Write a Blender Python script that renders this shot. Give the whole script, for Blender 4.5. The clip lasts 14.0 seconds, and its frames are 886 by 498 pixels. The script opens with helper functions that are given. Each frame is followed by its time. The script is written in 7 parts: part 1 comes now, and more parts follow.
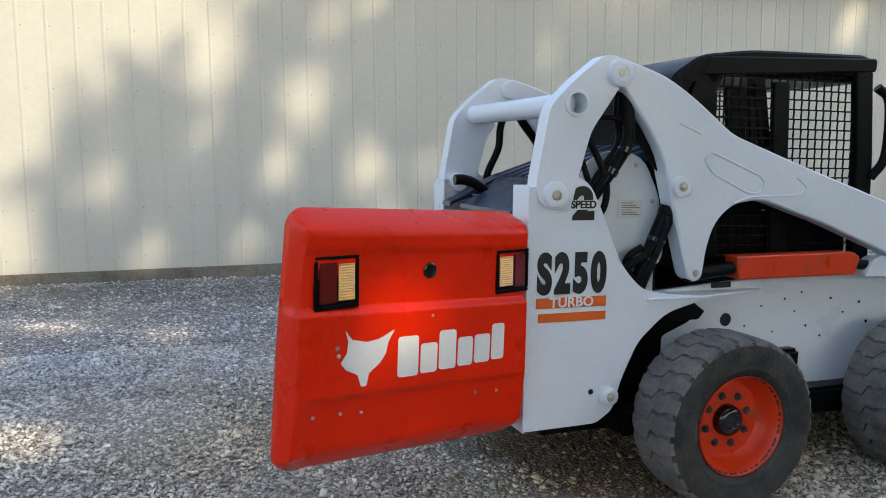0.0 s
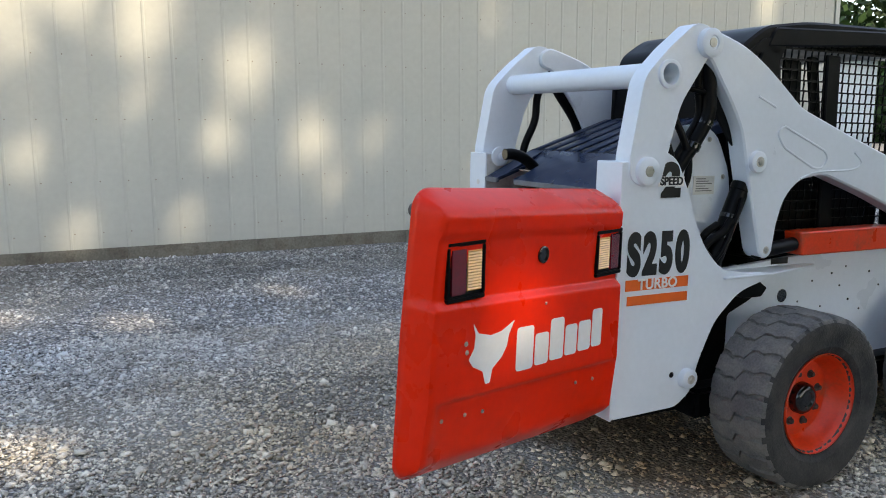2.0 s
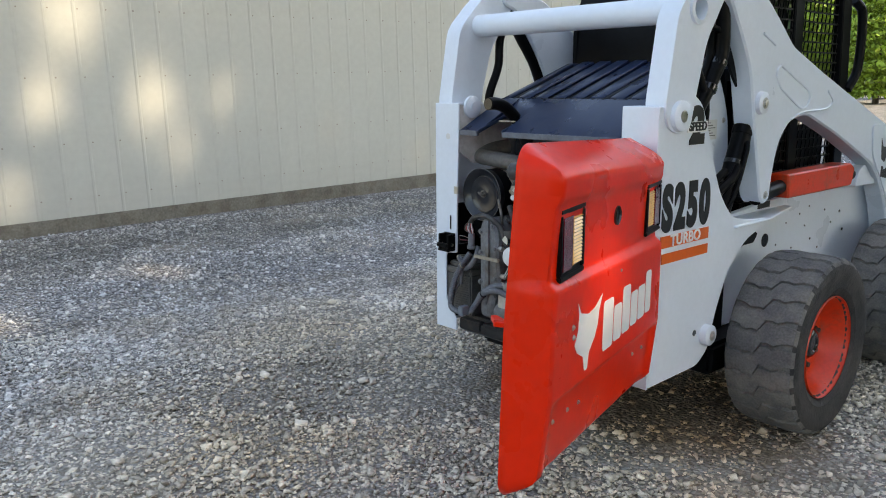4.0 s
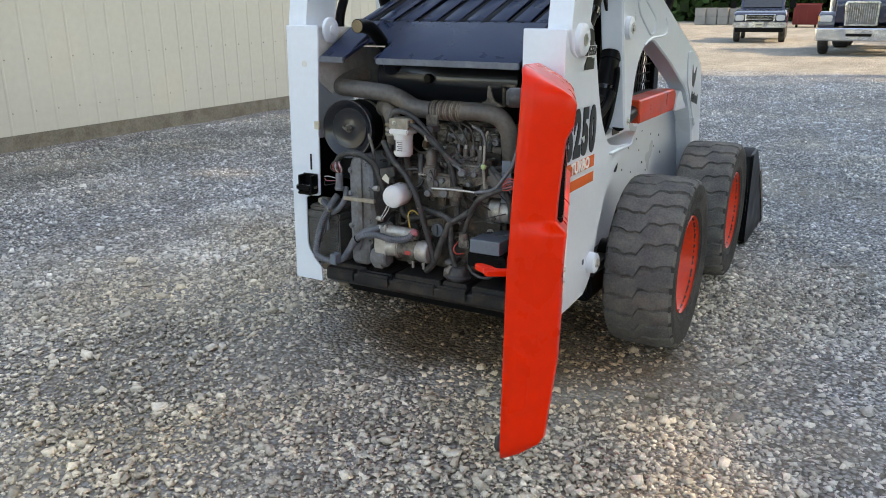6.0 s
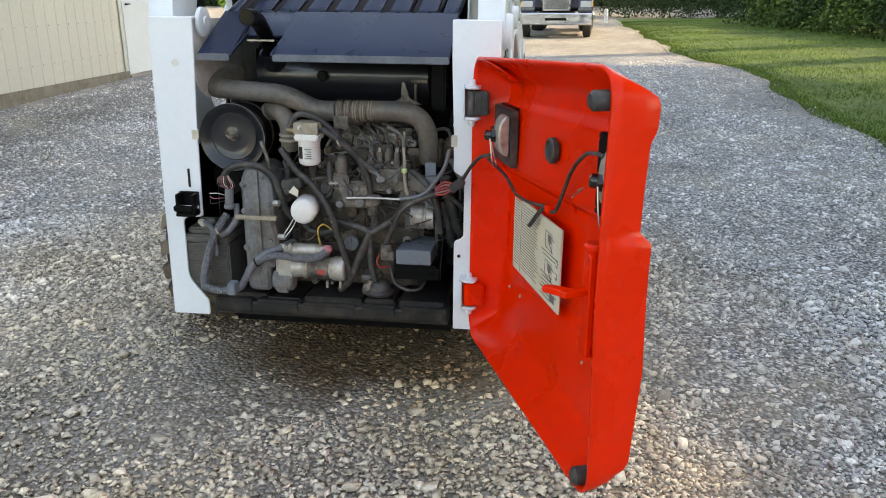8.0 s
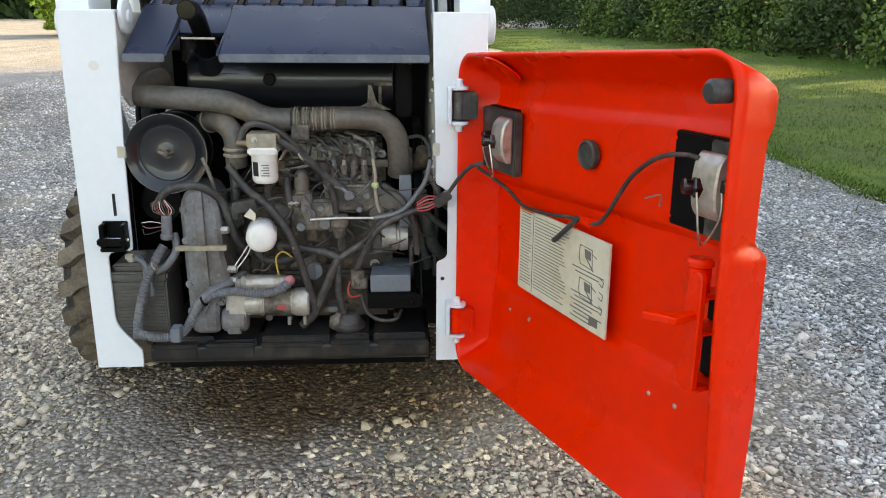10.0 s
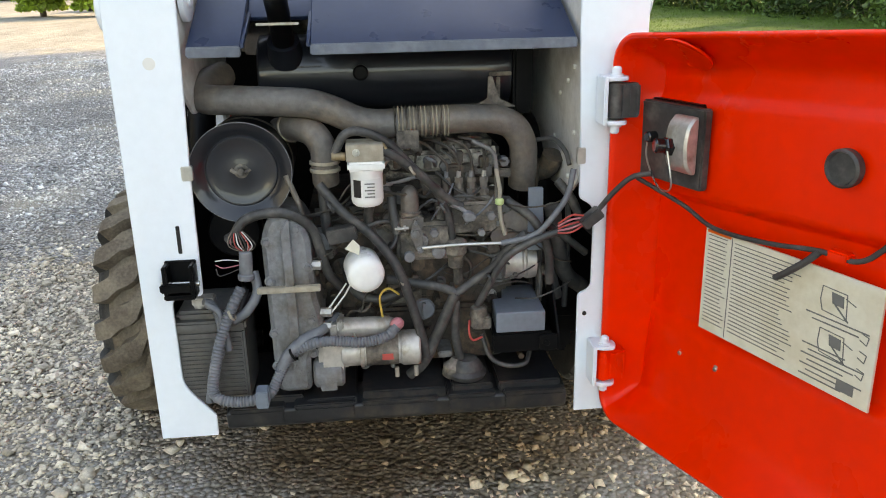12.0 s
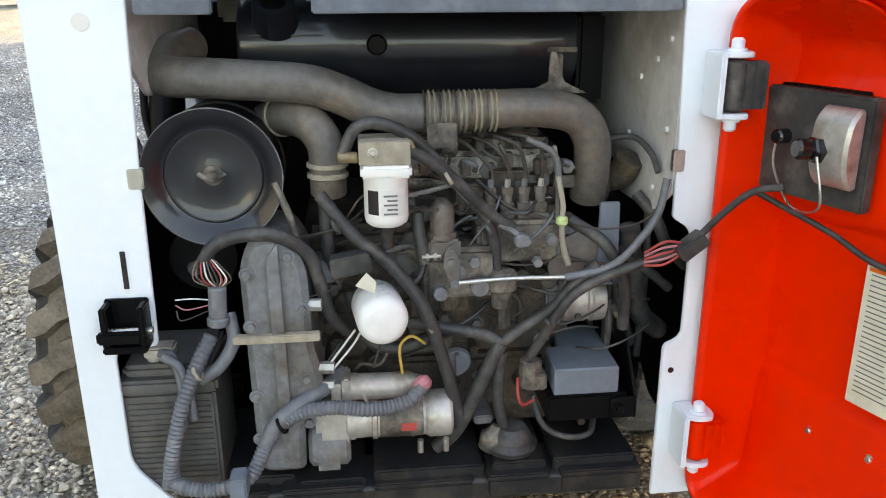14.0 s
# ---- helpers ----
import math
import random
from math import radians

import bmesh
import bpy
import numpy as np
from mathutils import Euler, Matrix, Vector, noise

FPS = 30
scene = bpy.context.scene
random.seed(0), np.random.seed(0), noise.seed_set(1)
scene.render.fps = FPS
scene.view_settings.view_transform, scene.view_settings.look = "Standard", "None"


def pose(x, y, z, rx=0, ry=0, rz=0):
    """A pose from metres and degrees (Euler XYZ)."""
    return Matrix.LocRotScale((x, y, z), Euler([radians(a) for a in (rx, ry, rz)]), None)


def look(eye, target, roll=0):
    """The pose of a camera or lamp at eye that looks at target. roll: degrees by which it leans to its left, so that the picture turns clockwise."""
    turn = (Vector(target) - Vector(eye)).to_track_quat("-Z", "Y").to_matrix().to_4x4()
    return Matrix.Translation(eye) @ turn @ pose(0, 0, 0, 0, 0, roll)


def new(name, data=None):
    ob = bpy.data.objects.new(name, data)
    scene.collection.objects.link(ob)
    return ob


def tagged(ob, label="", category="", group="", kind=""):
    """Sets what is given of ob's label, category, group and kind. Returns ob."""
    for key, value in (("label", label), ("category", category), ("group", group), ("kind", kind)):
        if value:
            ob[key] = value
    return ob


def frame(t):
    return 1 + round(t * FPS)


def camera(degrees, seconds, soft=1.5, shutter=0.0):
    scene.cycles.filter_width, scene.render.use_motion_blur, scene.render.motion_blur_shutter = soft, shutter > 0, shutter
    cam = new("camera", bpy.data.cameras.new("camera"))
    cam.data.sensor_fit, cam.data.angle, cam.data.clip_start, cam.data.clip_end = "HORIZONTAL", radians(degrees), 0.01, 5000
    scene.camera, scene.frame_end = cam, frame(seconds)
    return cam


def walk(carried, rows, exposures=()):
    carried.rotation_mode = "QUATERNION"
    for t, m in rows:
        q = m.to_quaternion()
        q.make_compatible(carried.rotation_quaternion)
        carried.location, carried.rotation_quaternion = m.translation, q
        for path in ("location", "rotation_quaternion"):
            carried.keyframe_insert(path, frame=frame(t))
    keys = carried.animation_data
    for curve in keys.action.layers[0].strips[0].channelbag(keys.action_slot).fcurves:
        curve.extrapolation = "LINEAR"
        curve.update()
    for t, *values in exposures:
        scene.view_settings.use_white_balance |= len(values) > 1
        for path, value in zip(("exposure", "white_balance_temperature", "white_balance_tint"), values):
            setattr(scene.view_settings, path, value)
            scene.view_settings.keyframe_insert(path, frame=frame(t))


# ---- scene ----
cam = camera(58.2, 14.0, soft=1.0)
LEVEL = Matrix.Rotation(radians(1.3), 4, Vector((0.345, 0.938, 0.0)))
PATH = [
    (0, (-1.488, -3.731, 1.576), (-0.813, -1.863, 1.347), -0.4),
    (0.5, (-1.743, -3.611, 1.582), (-1.036, -1.755, 1.345), -0.3),
    (1, (-1.919, -3.522, 1.586), (-1.169, -1.685, 1.333), -0.3),
    (1.5, (-2.022, -3.305, 1.565), (-1.193, -1.506, 1.291), -0.2),
    (2, (-2.137, -3.152, 1.593), (-1.21, -1.406, 1.29), -0.2),
    (2.2, (-2.189, -3.093, 1.589), (-1.212, -1.376, 1.275), -0.1),
    (4.3, (-2.582, -2.197, 1.566), (-1.217, -0.803, 1.126), -1.6),
    (4.5, (-2.597, -2.151, 1.556), (-1.19, -0.804, 1.101), -1.5),
    (5, (-2.634, -1.99, 1.553), (-1.123, -0.78, 1.05), -1.2),
    (5.5, (-2.716, -1.764, 1.558), (-1.105, -0.712, 1.013), -0.7),
    (6, (-2.708, -1.608, 1.534), (-1.025, -0.7, 0.948), -0.5),
    (6.5, (-2.676, -1.37, 1.518), (-0.93, -0.611, 0.904), -0.5),
    (7, (-2.678, -1.218, 1.521), (-0.877, -0.617, 0.892), -0.4),
    (7.5, (-2.676, -1.004, 1.522), (-0.825, -0.582, 0.893), -0.3),
    (8, (-2.695, -0.792, 1.551), (-0.81, -0.543, 0.928), -0.1),
    (8.2, (-2.692, -0.736, 1.542), (-0.798, -0.552, 0.925), 0.0),
    (10.3, (-2.347, -0.215, 1.481), (-0.448, -0.387, 0.88), 0.1),
    (10.5, (-2.324, -0.139, 1.492), (-0.428, -0.331, 0.885), 0.1),
    (11, (-2.26, -0.032, 1.493), (-0.368, -0.233, 0.876), -0.2),
    (11.5, (-2.059, 0.021, 1.48), (-0.171, -0.162, 0.845), -0.9),
    (12, (-1.844, 0.043, 1.485), (0.035, -0.13, 0.823), -1.6),
    (12.5, (-1.75, 0.055, 1.491), (0.121, -0.112, 0.805), -1.9),
    (13, (-1.564, 0.08, 1.443), (0.307, -0.099, 0.757), -1.7),
    (13.5, (-1.411, 0.085, 1.392), (0.458, -0.108, 0.706), -1.1),
    (14, (-1.319, 0.098, 1.38), (0.555, -0.106, 0.711), -0.6),
]
walk(cam, [(t, look(eye, target, roll)) for t, eye, target, roll in PATH], exposures=[(0.0, 1.74, 7900, 12), (2.2, 1.80, 8050, 12), (5.0, 2.10, 8800, 12), (8.0, 2.42, 10100, 12), (10.5, 2.62, 10700, 12), (12.0, 2.72, 10500, 12), (14.0, 2.86, 10300, 12)])

# ---- light ----
SUN_FROM = Vector((0.40, -0.90, 0.80)).normalized()
world = bpy.data.worlds.new("sky")
scene.world = world
world.use_nodes = True
wn = world.node_tree
sky = wn.nodes.new("ShaderNodeTexSky")
sky.sky_type, sky.sun_disc = "NISHITA", False
sky.sun_elevation = math.asin(SUN_FROM.z)
sky.sun_rotation = math.atan2(SUN_FROM.x, SUN_FROM.y)
wn.links.new(sky.outputs[0], wn.nodes["Background"].inputs["Color"])
wn.nodes["Background"].inputs["Strength"].default_value = 0.15
sun = new("sun", bpy.data.lights.new("sun", "SUN"))
sun.data.energy, sun.data.angle, sun.data.color = 1.3, radians(0.8), (1.0, 0.90, 0.74)
sun.matrix_world = look(SUN_FROM * 60, (0, 0, 0))


# ---- materials ----
def material(name, color, rough=0.5, metal=0.0, vary=0.12, scale=6.0, grain=60.0, bump=0.0, bump_scale=80.0,
             spec=0.5, second=None, mask_scale=3.0, mask_at=0.55, random_tint=0.0, coat=0.0, rough_vary=0.1, island=0.0):
    m = bpy.data.materials.new(name)
    m.use_nodes = True
    nt, b = m.node_tree, m.node_tree.nodes["Principled BSDF"]
    N = nt.nodes.new
    tc = N("ShaderNodeTexCoord")
    big, fine = N("ShaderNodeTexNoise"), N("ShaderNodeTexNoise")
    big.inputs["Scale"].default_value, big.inputs["Detail"].default_value = scale, 5
    fine.inputs["Scale"].default_value, fine.inputs["Detail"].default_value = grain, 3
    for n in (big, fine):
        nt.links.new(tc.outputs["Object"], n.inputs["Vector"])
    add = N("ShaderNodeMath")
    add.operation = "ADD"
    nt.links.new(big.outputs["Fac"], add.inputs[0])
    nt.links.new(fine.outputs["Fac"], add.inputs[1])
    rng = N("ShaderNodeMapRange")
    rng.inputs["From Min"].default_value, rng.inputs["From Max"].default_value = 0.7, 1.3
    rng.inputs["To Min"].default_value, rng.inputs["To Max"].default_value = 1 - vary, 1 + vary
    nt.links.new(add.outputs[0], rng.inputs["Value"])
    base = N("ShaderNodeMix")
    base.data_type = "RGBA"
    base.inputs["A"].default_value = (*color, 1)
    base.inputs["B"].default_value = (*(second or color), 1)
    if second:
        mask = N("ShaderNodeTexNoise")
        mask.inputs["Scale"].default_value, mask.inputs["Detail"].default_value = mask_scale, 8
        mask.inputs["Roughness"].default_value = 0.65
        nt.links.new(tc.outputs["Object"], mask.inputs["Vector"])
        mr = N("ShaderNodeMapRange")
        mr.inputs["From Min"].default_value, mr.inputs["From Max"].default_value = mask_at - 0.08, mask_at + 0.10
        nt.links.new(mask.outputs["Fac"], mr.inputs["Value"])
        nt.links.new(mr.outputs[0], base.inputs["Factor"])
    else:
        base.inputs["Factor"].default_value = 0
    mul = N("ShaderNodeMix")
    mul.data_type, mul.blend_type = "RGBA", "MULTIPLY"
    mul.inputs["Factor"].default_value = 1
    nt.links.new(base.outputs["Result"], mul.inputs["A"])
    value = rng.outputs[0]
    for amount, node, out in ((random_tint, "ShaderNodeObjectInfo", "Random"), (island, "ShaderNodeNewGeometry", "Random Per Island")):
        if amount:
            src = N(node)
            r2 = N("ShaderNodeMapRange")
            r2.inputs["To Min"].default_value, r2.inputs["To Max"].default_value = 1 - amount, 1 + amount
            nt.links.new(src.outputs[out], r2.inputs["Value"])
            mm = N("ShaderNodeMath")
            mm.operation = "MULTIPLY"
            nt.links.new(value, mm.inputs[0])
            nt.links.new(r2.outputs[0], mm.inputs[1])
            value = mm.outputs[0]
    comb = N("ShaderNodeCombineColor")
    for k in range(3):
        nt.links.new(value, comb.inputs[k])
    nt.links.new(comb.outputs[0], mul.inputs["B"])
    nt.links.new(mul.outputs["Result"], b.inputs["Base Color"])
    rr = N("ShaderNodeMapRange")
    rr.inputs["From Min"].default_value, rr.inputs["From Max"].default_value = 0.3, 0.7
    rr.inputs["To Min"].default_value, rr.inputs["To Max"].default_value = max(rough - rough_vary, 0.03), min(rough + rough_vary, 1)
    nt.links.new(big.outputs["Fac"], rr.inputs["Value"])
    nt.links.new(rr.outputs[0], b.inputs["Roughness"])
    b.inputs["Metallic"].default_value = metal
    b.inputs["Specular IOR Level"].default_value = spec
    b.inputs["Coat Weight"].default_value = coat
    b.inputs["Coat Roughness"].default_value = 0.08
    if bump:
        bn, bt = N("ShaderNodeBump"), N("ShaderNodeTexNoise")
        bt.inputs["Scale"].default_value, bt.inputs["Detail"].default_value = bump_scale, 4
        nt.links.new(tc.outputs["Object"], bt.inputs["Vector"])
        nt.links.new(bt.outputs["Fac"], bn.inputs["Height"])
        bn.inputs["Strength"].default_value, bn.inputs["Distance"].default_value = bump, 0.01
        nt.links.new(bn.outputs["Normal"], b.inputs["Normal"])
    return m


def gravel_material(name):
    """Crushed stone from standing height: Voronoi pebbles with dirt, fines and painted shade between."""
    m = bpy.data.materials.new(name)
    m.use_nodes = True
    nt, b = m.node_tree, m.node_tree.nodes["Principled BSDF"]
    N, link = nt.nodes.new, nt.links.new
    tc = N("ShaderNodeTexCoord")
    warp = N("ShaderNodeTexNoise")
    warp.inputs["Scale"].default_value = 25
    link(tc.outputs["Object"], warp.inputs["Vector"])
    vadd = N("ShaderNodeVectorMath")
    vadd.operation = "MULTIPLY_ADD"
    vadd.inputs[1].default_value = (0.012, 0.012, 0.012)
    link(warp.outputs["Color"], vadd.inputs[0])
    link(tc.outputs["Object"], vadd.inputs[2])
    vor = N("ShaderNodeTexVoronoi")
    vor.inputs["Scale"].default_value = 54
    link(vadd.outputs[0], vor.inputs["Vector"])
    sep = N("ShaderNodeSeparateColor")
    link(vor.outputs["Color"], sep.inputs[0])
    ramp = N("ShaderNodeValToRGB")
    e = ramp.color_ramp.elements
    e[0].position, e[0].color = 0.0, (0.17, 0.178, 0.19, 1)
    e[1].position, e[1].color = 1.0, (0.68, 0.70, 0.725, 1)
    for p, c in ((0.35, (0.36, 0.376, 0.40, 1)), (0.6, (0.52, 0.535, 0.56, 1)), (0.85, (0.47, 0.445, 0.395, 1))):
        x = e.new(p)
        x.color = c
    link(sep.outputs[0], ramp.inputs["Fac"])
    # shade between the pebbles, put into the base colour
    gap = N("ShaderNodeMapRange")
    gap.inputs["From Min"].default_value, gap.inputs["From Max"].default_value = 0.34, 0.72
    gap.inputs["To Min"].default_value, gap.inputs["To Max"].default_value = 1.0, 0.20
    link(vor.outputs["Distance"], gap.inputs["Value"])
    mul = N("ShaderNodeMix")
    mul.data_type, mul.blend_type = "RGBA", "MULTIPLY"
    mul.inputs["Factor"].default_value = 1
    link(ramp.outputs["Color"], mul.inputs["A"])
    link(gap.outputs[0], mul.inputs["B"])
    patch = N("ShaderNodeTexNoise")
    patch.inputs["Scale"].default_value, patch.inputs["Detail"].default_value = 0.55, 7
    patch.inputs["Roughness"].default_value = 0.62
    link(tc.outputs["Object"], patch.inputs["Vector"])
    pm = N("ShaderNodeMapRange")
    pm.inputs["From Min"].default_value, pm.inputs["From Max"].default_value = 0.52, 0.68
    pm.inputs["To Max"].default_value = 0.75
    link(patch.outputs["Fac"], pm.inputs["Value"])
    dirt = N("ShaderNodeMix")
    dirt.data_type = "RGBA"
    dirt.inputs["B"].default_value = (0.37, 0.345, 0.295, 1)
    link(pm.outputs[0], dirt.inputs["Factor"])
    link(mul.outputs["Result"], dirt.inputs["A"])
    far = N("ShaderNodeSeparateXYZ")
    link(tc.outputs["Object"], far.inputs[0])
    fr = N("ShaderNodeMapRange")
    fr.inputs["From Min"].default_value, fr.inputs["From Max"].default_value = 20.3, 21.1
    wob = N("ShaderNodeMath")
    wob.operation = "MULTIPLY_ADD"
    wob.inputs[1].default_value = 5.0
    link(patch.outputs["Fac"], wob.inputs[0])
    link(far.outputs["X"], wob.inputs[2])
    link(wob.outputs[0], fr.inputs["Value"])
    lot = N("ShaderNodeMix")
    lot.data_type = "RGBA"
    lot.inputs["B"].default_value = (0.29, 0.272, 0.235, 1)
    link(fr.outputs[0], lot.inputs["Factor"])
    link(dirt.outputs["Result"], lot.inputs["A"])
    link(lot.outputs["Result"], b.inputs["Base Color"])
    b.inputs["Roughness"].default_value = 0.85
    b.inputs["Specular IOR Level"].default_value = 0.3
    bump = N("ShaderNodeBump")
    bump.inputs["Strength"].default_value, bump.inputs["Distance"].default_value = 1.0, 0.02
    bump.invert = True
    link(vor.outputs["Distance"], bump.inputs["Height"])
    link(bump.outputs["Normal"], b.inputs["Normal"])
    return m


WHITE = material("white_paint", (0.725, 0.785, 0.845), 0.36, vary=0.025, scale=3, grain=40, coat=0.3, second=(0.70, 0.75, 0.80), mask_at=0.66)
INNER_GREY = material("dusty_white_paint", (0.60, 0.60, 0.59), 0.55, vary=0.12, second=(0.40, 0.385, 0.36), mask_scale=5)
RED = material("orange_red_paint", (0.87, 0.022, 0.0022), 0.30, vary=0.05, scale=4, grain=30, spec=0.20, coat=0.05, rough_vary=0.06)
RIM_RED = material("orange_rim_paint", (0.74, 0.045, 0.008), 0.35, vary=0.10, second=(0.45, 0.07, 0.03), mask_scale=9, mask_at=0.62)
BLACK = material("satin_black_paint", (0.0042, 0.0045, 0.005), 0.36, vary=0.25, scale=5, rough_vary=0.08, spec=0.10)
# wear and the sky's highlight on the hood lip, both in the colour
HOOD_EDGE = material("worn_skylit_edge", (0.085, 0.105, 0.14), 0.4, vary=0.2, spec=0.5, coat=0.2, second=(0.14, 0.16, 0.19), mask_scale=9, mask_at=0.55)
HOOD = material("dark_slate_paint", (0.011, 0.022, 0.054), 0.32, vary=0.10, spec=0.25, coat=0.05, second=(0.017, 0.027, 0.055), mask_at=0.6)
GLOSS_BLACK = material("gloss_black_enamel", (0.006, 0.006, 0.0065), 0.16, vary=0.2, coat=0.5)
DIRTY = material("oily_engine_grey", (0.190, 0.164, 0.134), 0.55, vary=0.4, scale=12, grain=90, second=(0.035, 0.030, 0.026), mask_scale=11, mask_at=0.5, bump=0.35, bump_scale=120)
ENGINE = material("engine_block_black", (0.050, 0.042, 0.034), 0.55, vary=0.45, scale=14, second=(0.150, 0.104, 0.068), mask_scale=13, mask_at=0.57, bump=0.4, bump_scale=90)
CASTING = material("dusty_grey_casting", (0.165, 0.170, 0.178), 0.6, vary=0.3, scale=10, second=(0.100, 0.084, 0.066), mask_scale=7, bump=0.25, bump_scale=150)
PIPE = material("grimy_intake_pipe", (0.108, 0.100, 0.093), 0.46, vary=0.3, scale=8, second=(0.165, 0.128, 0.098), mask_scale=5, mask_at=0.54, bump=0.15, bump_scale=200)
HOSE = material("rubber_hose", (0.040, 0.040, 0.040), 0.48, vary=0.35, spec=0.4, second=(0.098, 0.091, 0.084), mask_scale=14, mask_at=0.55)
GREY_HOSE = material("grey_conduit", (0.115, 0.123, 0.138), 0.45, vary=0.2, second=(0.165, 0.172, 0.185), mask_scale=10)
SILVER = material("dull_aluminium", (0.46, 0.44, 0.41), 0.42, 0.5, vary=0.2, second=(0.28, 0.24, 0.19), mask_scale=14)
STEEL = material("plated_steel", (0.55, 0.54, 0.50), 0.35, 0.9, vary=0.15)
BRASS = material("brass_fitting", (0.36, 0.25, 0.13), 0.5, 0.4, vary=0.2, second=(0.2, 0.16, 0.11), mask_scale=20)
MUFFLER = material("satin_black_enamel", (0.010, 0.012, 0.017), 0.36, vary=0.15, coat=0.5, spec=0.4, rough_vary=0.05)
COVER = material("dusty_black_cover", (0.016, 0.017, 0.019), 0.40, vary=0.3, spec=0.4, second=(0.066, 0.052, 0.040), mask_scale=9, mask_at=0.57)
TAN_DUST = material("dust_caked_metal", (0.34, 0.30, 0.235), 0.7, vary=0.2, scale=14, second=(0.24, 0.20, 0.15), mask_scale=16)
FLAKING = material("flaking_pale_paint", (0.060, 0.056, 0.050), 0.6, vary=0.3, scale=20, second=(0.42, 0.40, 0.35), mask_scale=15, mask_at=0.51, bump=0.5, bump_scale=60)
PLASTIC_WHITE = material("white_filter_can", (0.74, 0.74, 0.72), 0.35, vary=0.05, second=(0.6, 0.58, 0.54), mask_at=0.64)
BOX_GREY = material("grey_cover", (0.14, 0.17, 0.205), 0.5, vary=0.12)
BATTERY = material("black_battery_case", (0.085, 0.083, 0.080), 0.5, vary=0.3, second=(0.09, 0.082, 0.07), mask_scale=8)
TYRE = material("dusty_tyre_rubber", (0.030, 0.030, 0.0305), 0.7, vary=0.28, scale=7, grain=90, second=(0.060, 0.057, 0.053), mask_scale=6, mask_at=0.48, bump=0.4, bump_scale=110, spec=0.25)
TREAD = material("dusty_tyre_tread", (0.135, 0.133, 0.13), 0.9, vary=0.25, scale=9, grain=110, second=(0.17, 0.16, 0.145), mask_scale=9, mask_at=0.5, bump=0.45, bump_scale=90, spec=0.2)
MUD = material("brown_dusty_tread", (0.135, 0.108, 0.083), 0.9, vary=0.3, scale=9, grain=110, second=(0.20, 0.165, 0.125), mask_scale=10, mask_at=0.5, bump=0.5, bump_scale=80, spec=0.2)
WALL = material("cream_sheet_metal", (0.50, 0.514, 0.462), 0.5, vary=0.05, scale=0.8, grain=12, spec=0.4, random_tint=0.02)
WALL_SCREW = material("screw_head", (0.33, 0.30, 0.26), 0.5, 0.3)
BOARD = material("weathered_board", (0.165, 0.158, 0.13), 0.85, vary=0.3, scale=4, grain=50, second=(0.12, 0.105, 0.08), mask_scale=5, bump=0.4, bump_scale=40, random_tint=0.12)
GROUND = gravel_material("gravel_ground")
STONE = material("crushed_stone", (0.665, 0.69, 0.715), 0.85, vary=0.16, scale=30, grain=150, second=(0.67, 0.63, 0.55), mask_scale=0.8, mask_at=0.56, bump=0.3, bump_scale=160, spec=0.2, island=0.42)
GRASS = material("grass", (0.052, 0.100, 0.010), 0.8, vary=0.35, scale=0.8, grain=8, second=(0.085, 0.13, 0.025), mask_scale=0.5, spec=0.2)
BLADE = material("grass_blades", (0.062, 0.120, 0.011), 0.7, vary=0.3, scale=1.0, second=(0.090, 0.150, 0.014), mask_scale=0.5, spec=0.25, island=0.35)
LEAF = material("leaves", (0.050, 0.105, 0.020), 0.6, vary=0.25, scale=0.8, spec=0.35, island=0.5, second=(0.085, 0.14, 0.03), mask_scale=0.5)
LEAF_DARK = material("woodland_leaves", (0.025, 0.055, 0.014), 0.65, vary=0.3, scale=0.4, spec=0.3, island=0.55)
LEAF_YELLOW = material("bright_conifer_foliage", (0.20, 0.30, 0.03), 0.65, vary=0.2, island=0.45)
BARK = material("bark", (0.10, 0.08, 0.06), 0.9, vary=0.3, bump=0.5, bump_scale=20)
AMBER = material("amber_lens", (1.0, 0.56, 0.15), 0.16, vary=0.08, scale=30, coat=0.8)
LENS_RED = material("red_lens", (0.16, 0.003, 0.008), 0.10, vary=0.2, scale=25, coat=1.0)
DECAL_BLACK = material("black_decal", (0.009, 0.009, 0.010), 0.4, vary=0.1)
DECAL_ORANGE = material("orange_decal", (0.78, 0.125, 0.012), 0.4, vary=0.05)
DECAL_WHITE = material("white_decal", (0.82, 0.82, 0.80), 0.4, vary=0.03)
PAPER = material("cream_label", (0.66, 0.63, 0.52), 0.5, vary=0.05, second=(0.55, 0.50, 0.37), mask_scale=6)
INK = material("label_ink", (0.14, 0.14, 0.135), 0.6, vary=0.1)
WIRE_RED = material("red_wire", (0.45, 0.06, 0.05), 0.5)
BOOT_PINK = material("faded_terminal_boot", (0.45, 0.16, 0.18), 0.5, vary=0.15)
FITTING_GREEN = material("pale_green_fitting", (0.50, 0.62, 0.28), 0.4, vary=0.1)
WIRE_YELLOW = material("yellow_wire", (0.55, 0.36, 0.08), 0.5)
NAVY = material("navy_truck_paint", (0.010, 0.017, 0.045), 0.22, vary=0.06, coat=0.6)
TRUCK_WHITE = material("truck_white", (0.66, 0.66, 0.64), 0.4, vary=0.05)
CHROME = material("chrome", (0.72, 0.73, 0.75), 0.16, 1.0, vary=0.05)
GLASS_DARK = material("dark_window_glass", (0.015, 0.018, 0.022), 0.06, vary=0.05, coat=0.6)
LAMP_CLEAR = material("headlamp_lens", (0.60, 0.62, 0.64), 0.12, 0.2, vary=0.05, coat=0.5)
RUST = material("red_oxide_paint", (0.17, 0.012, 0.012), 0.5, vary=0.2)
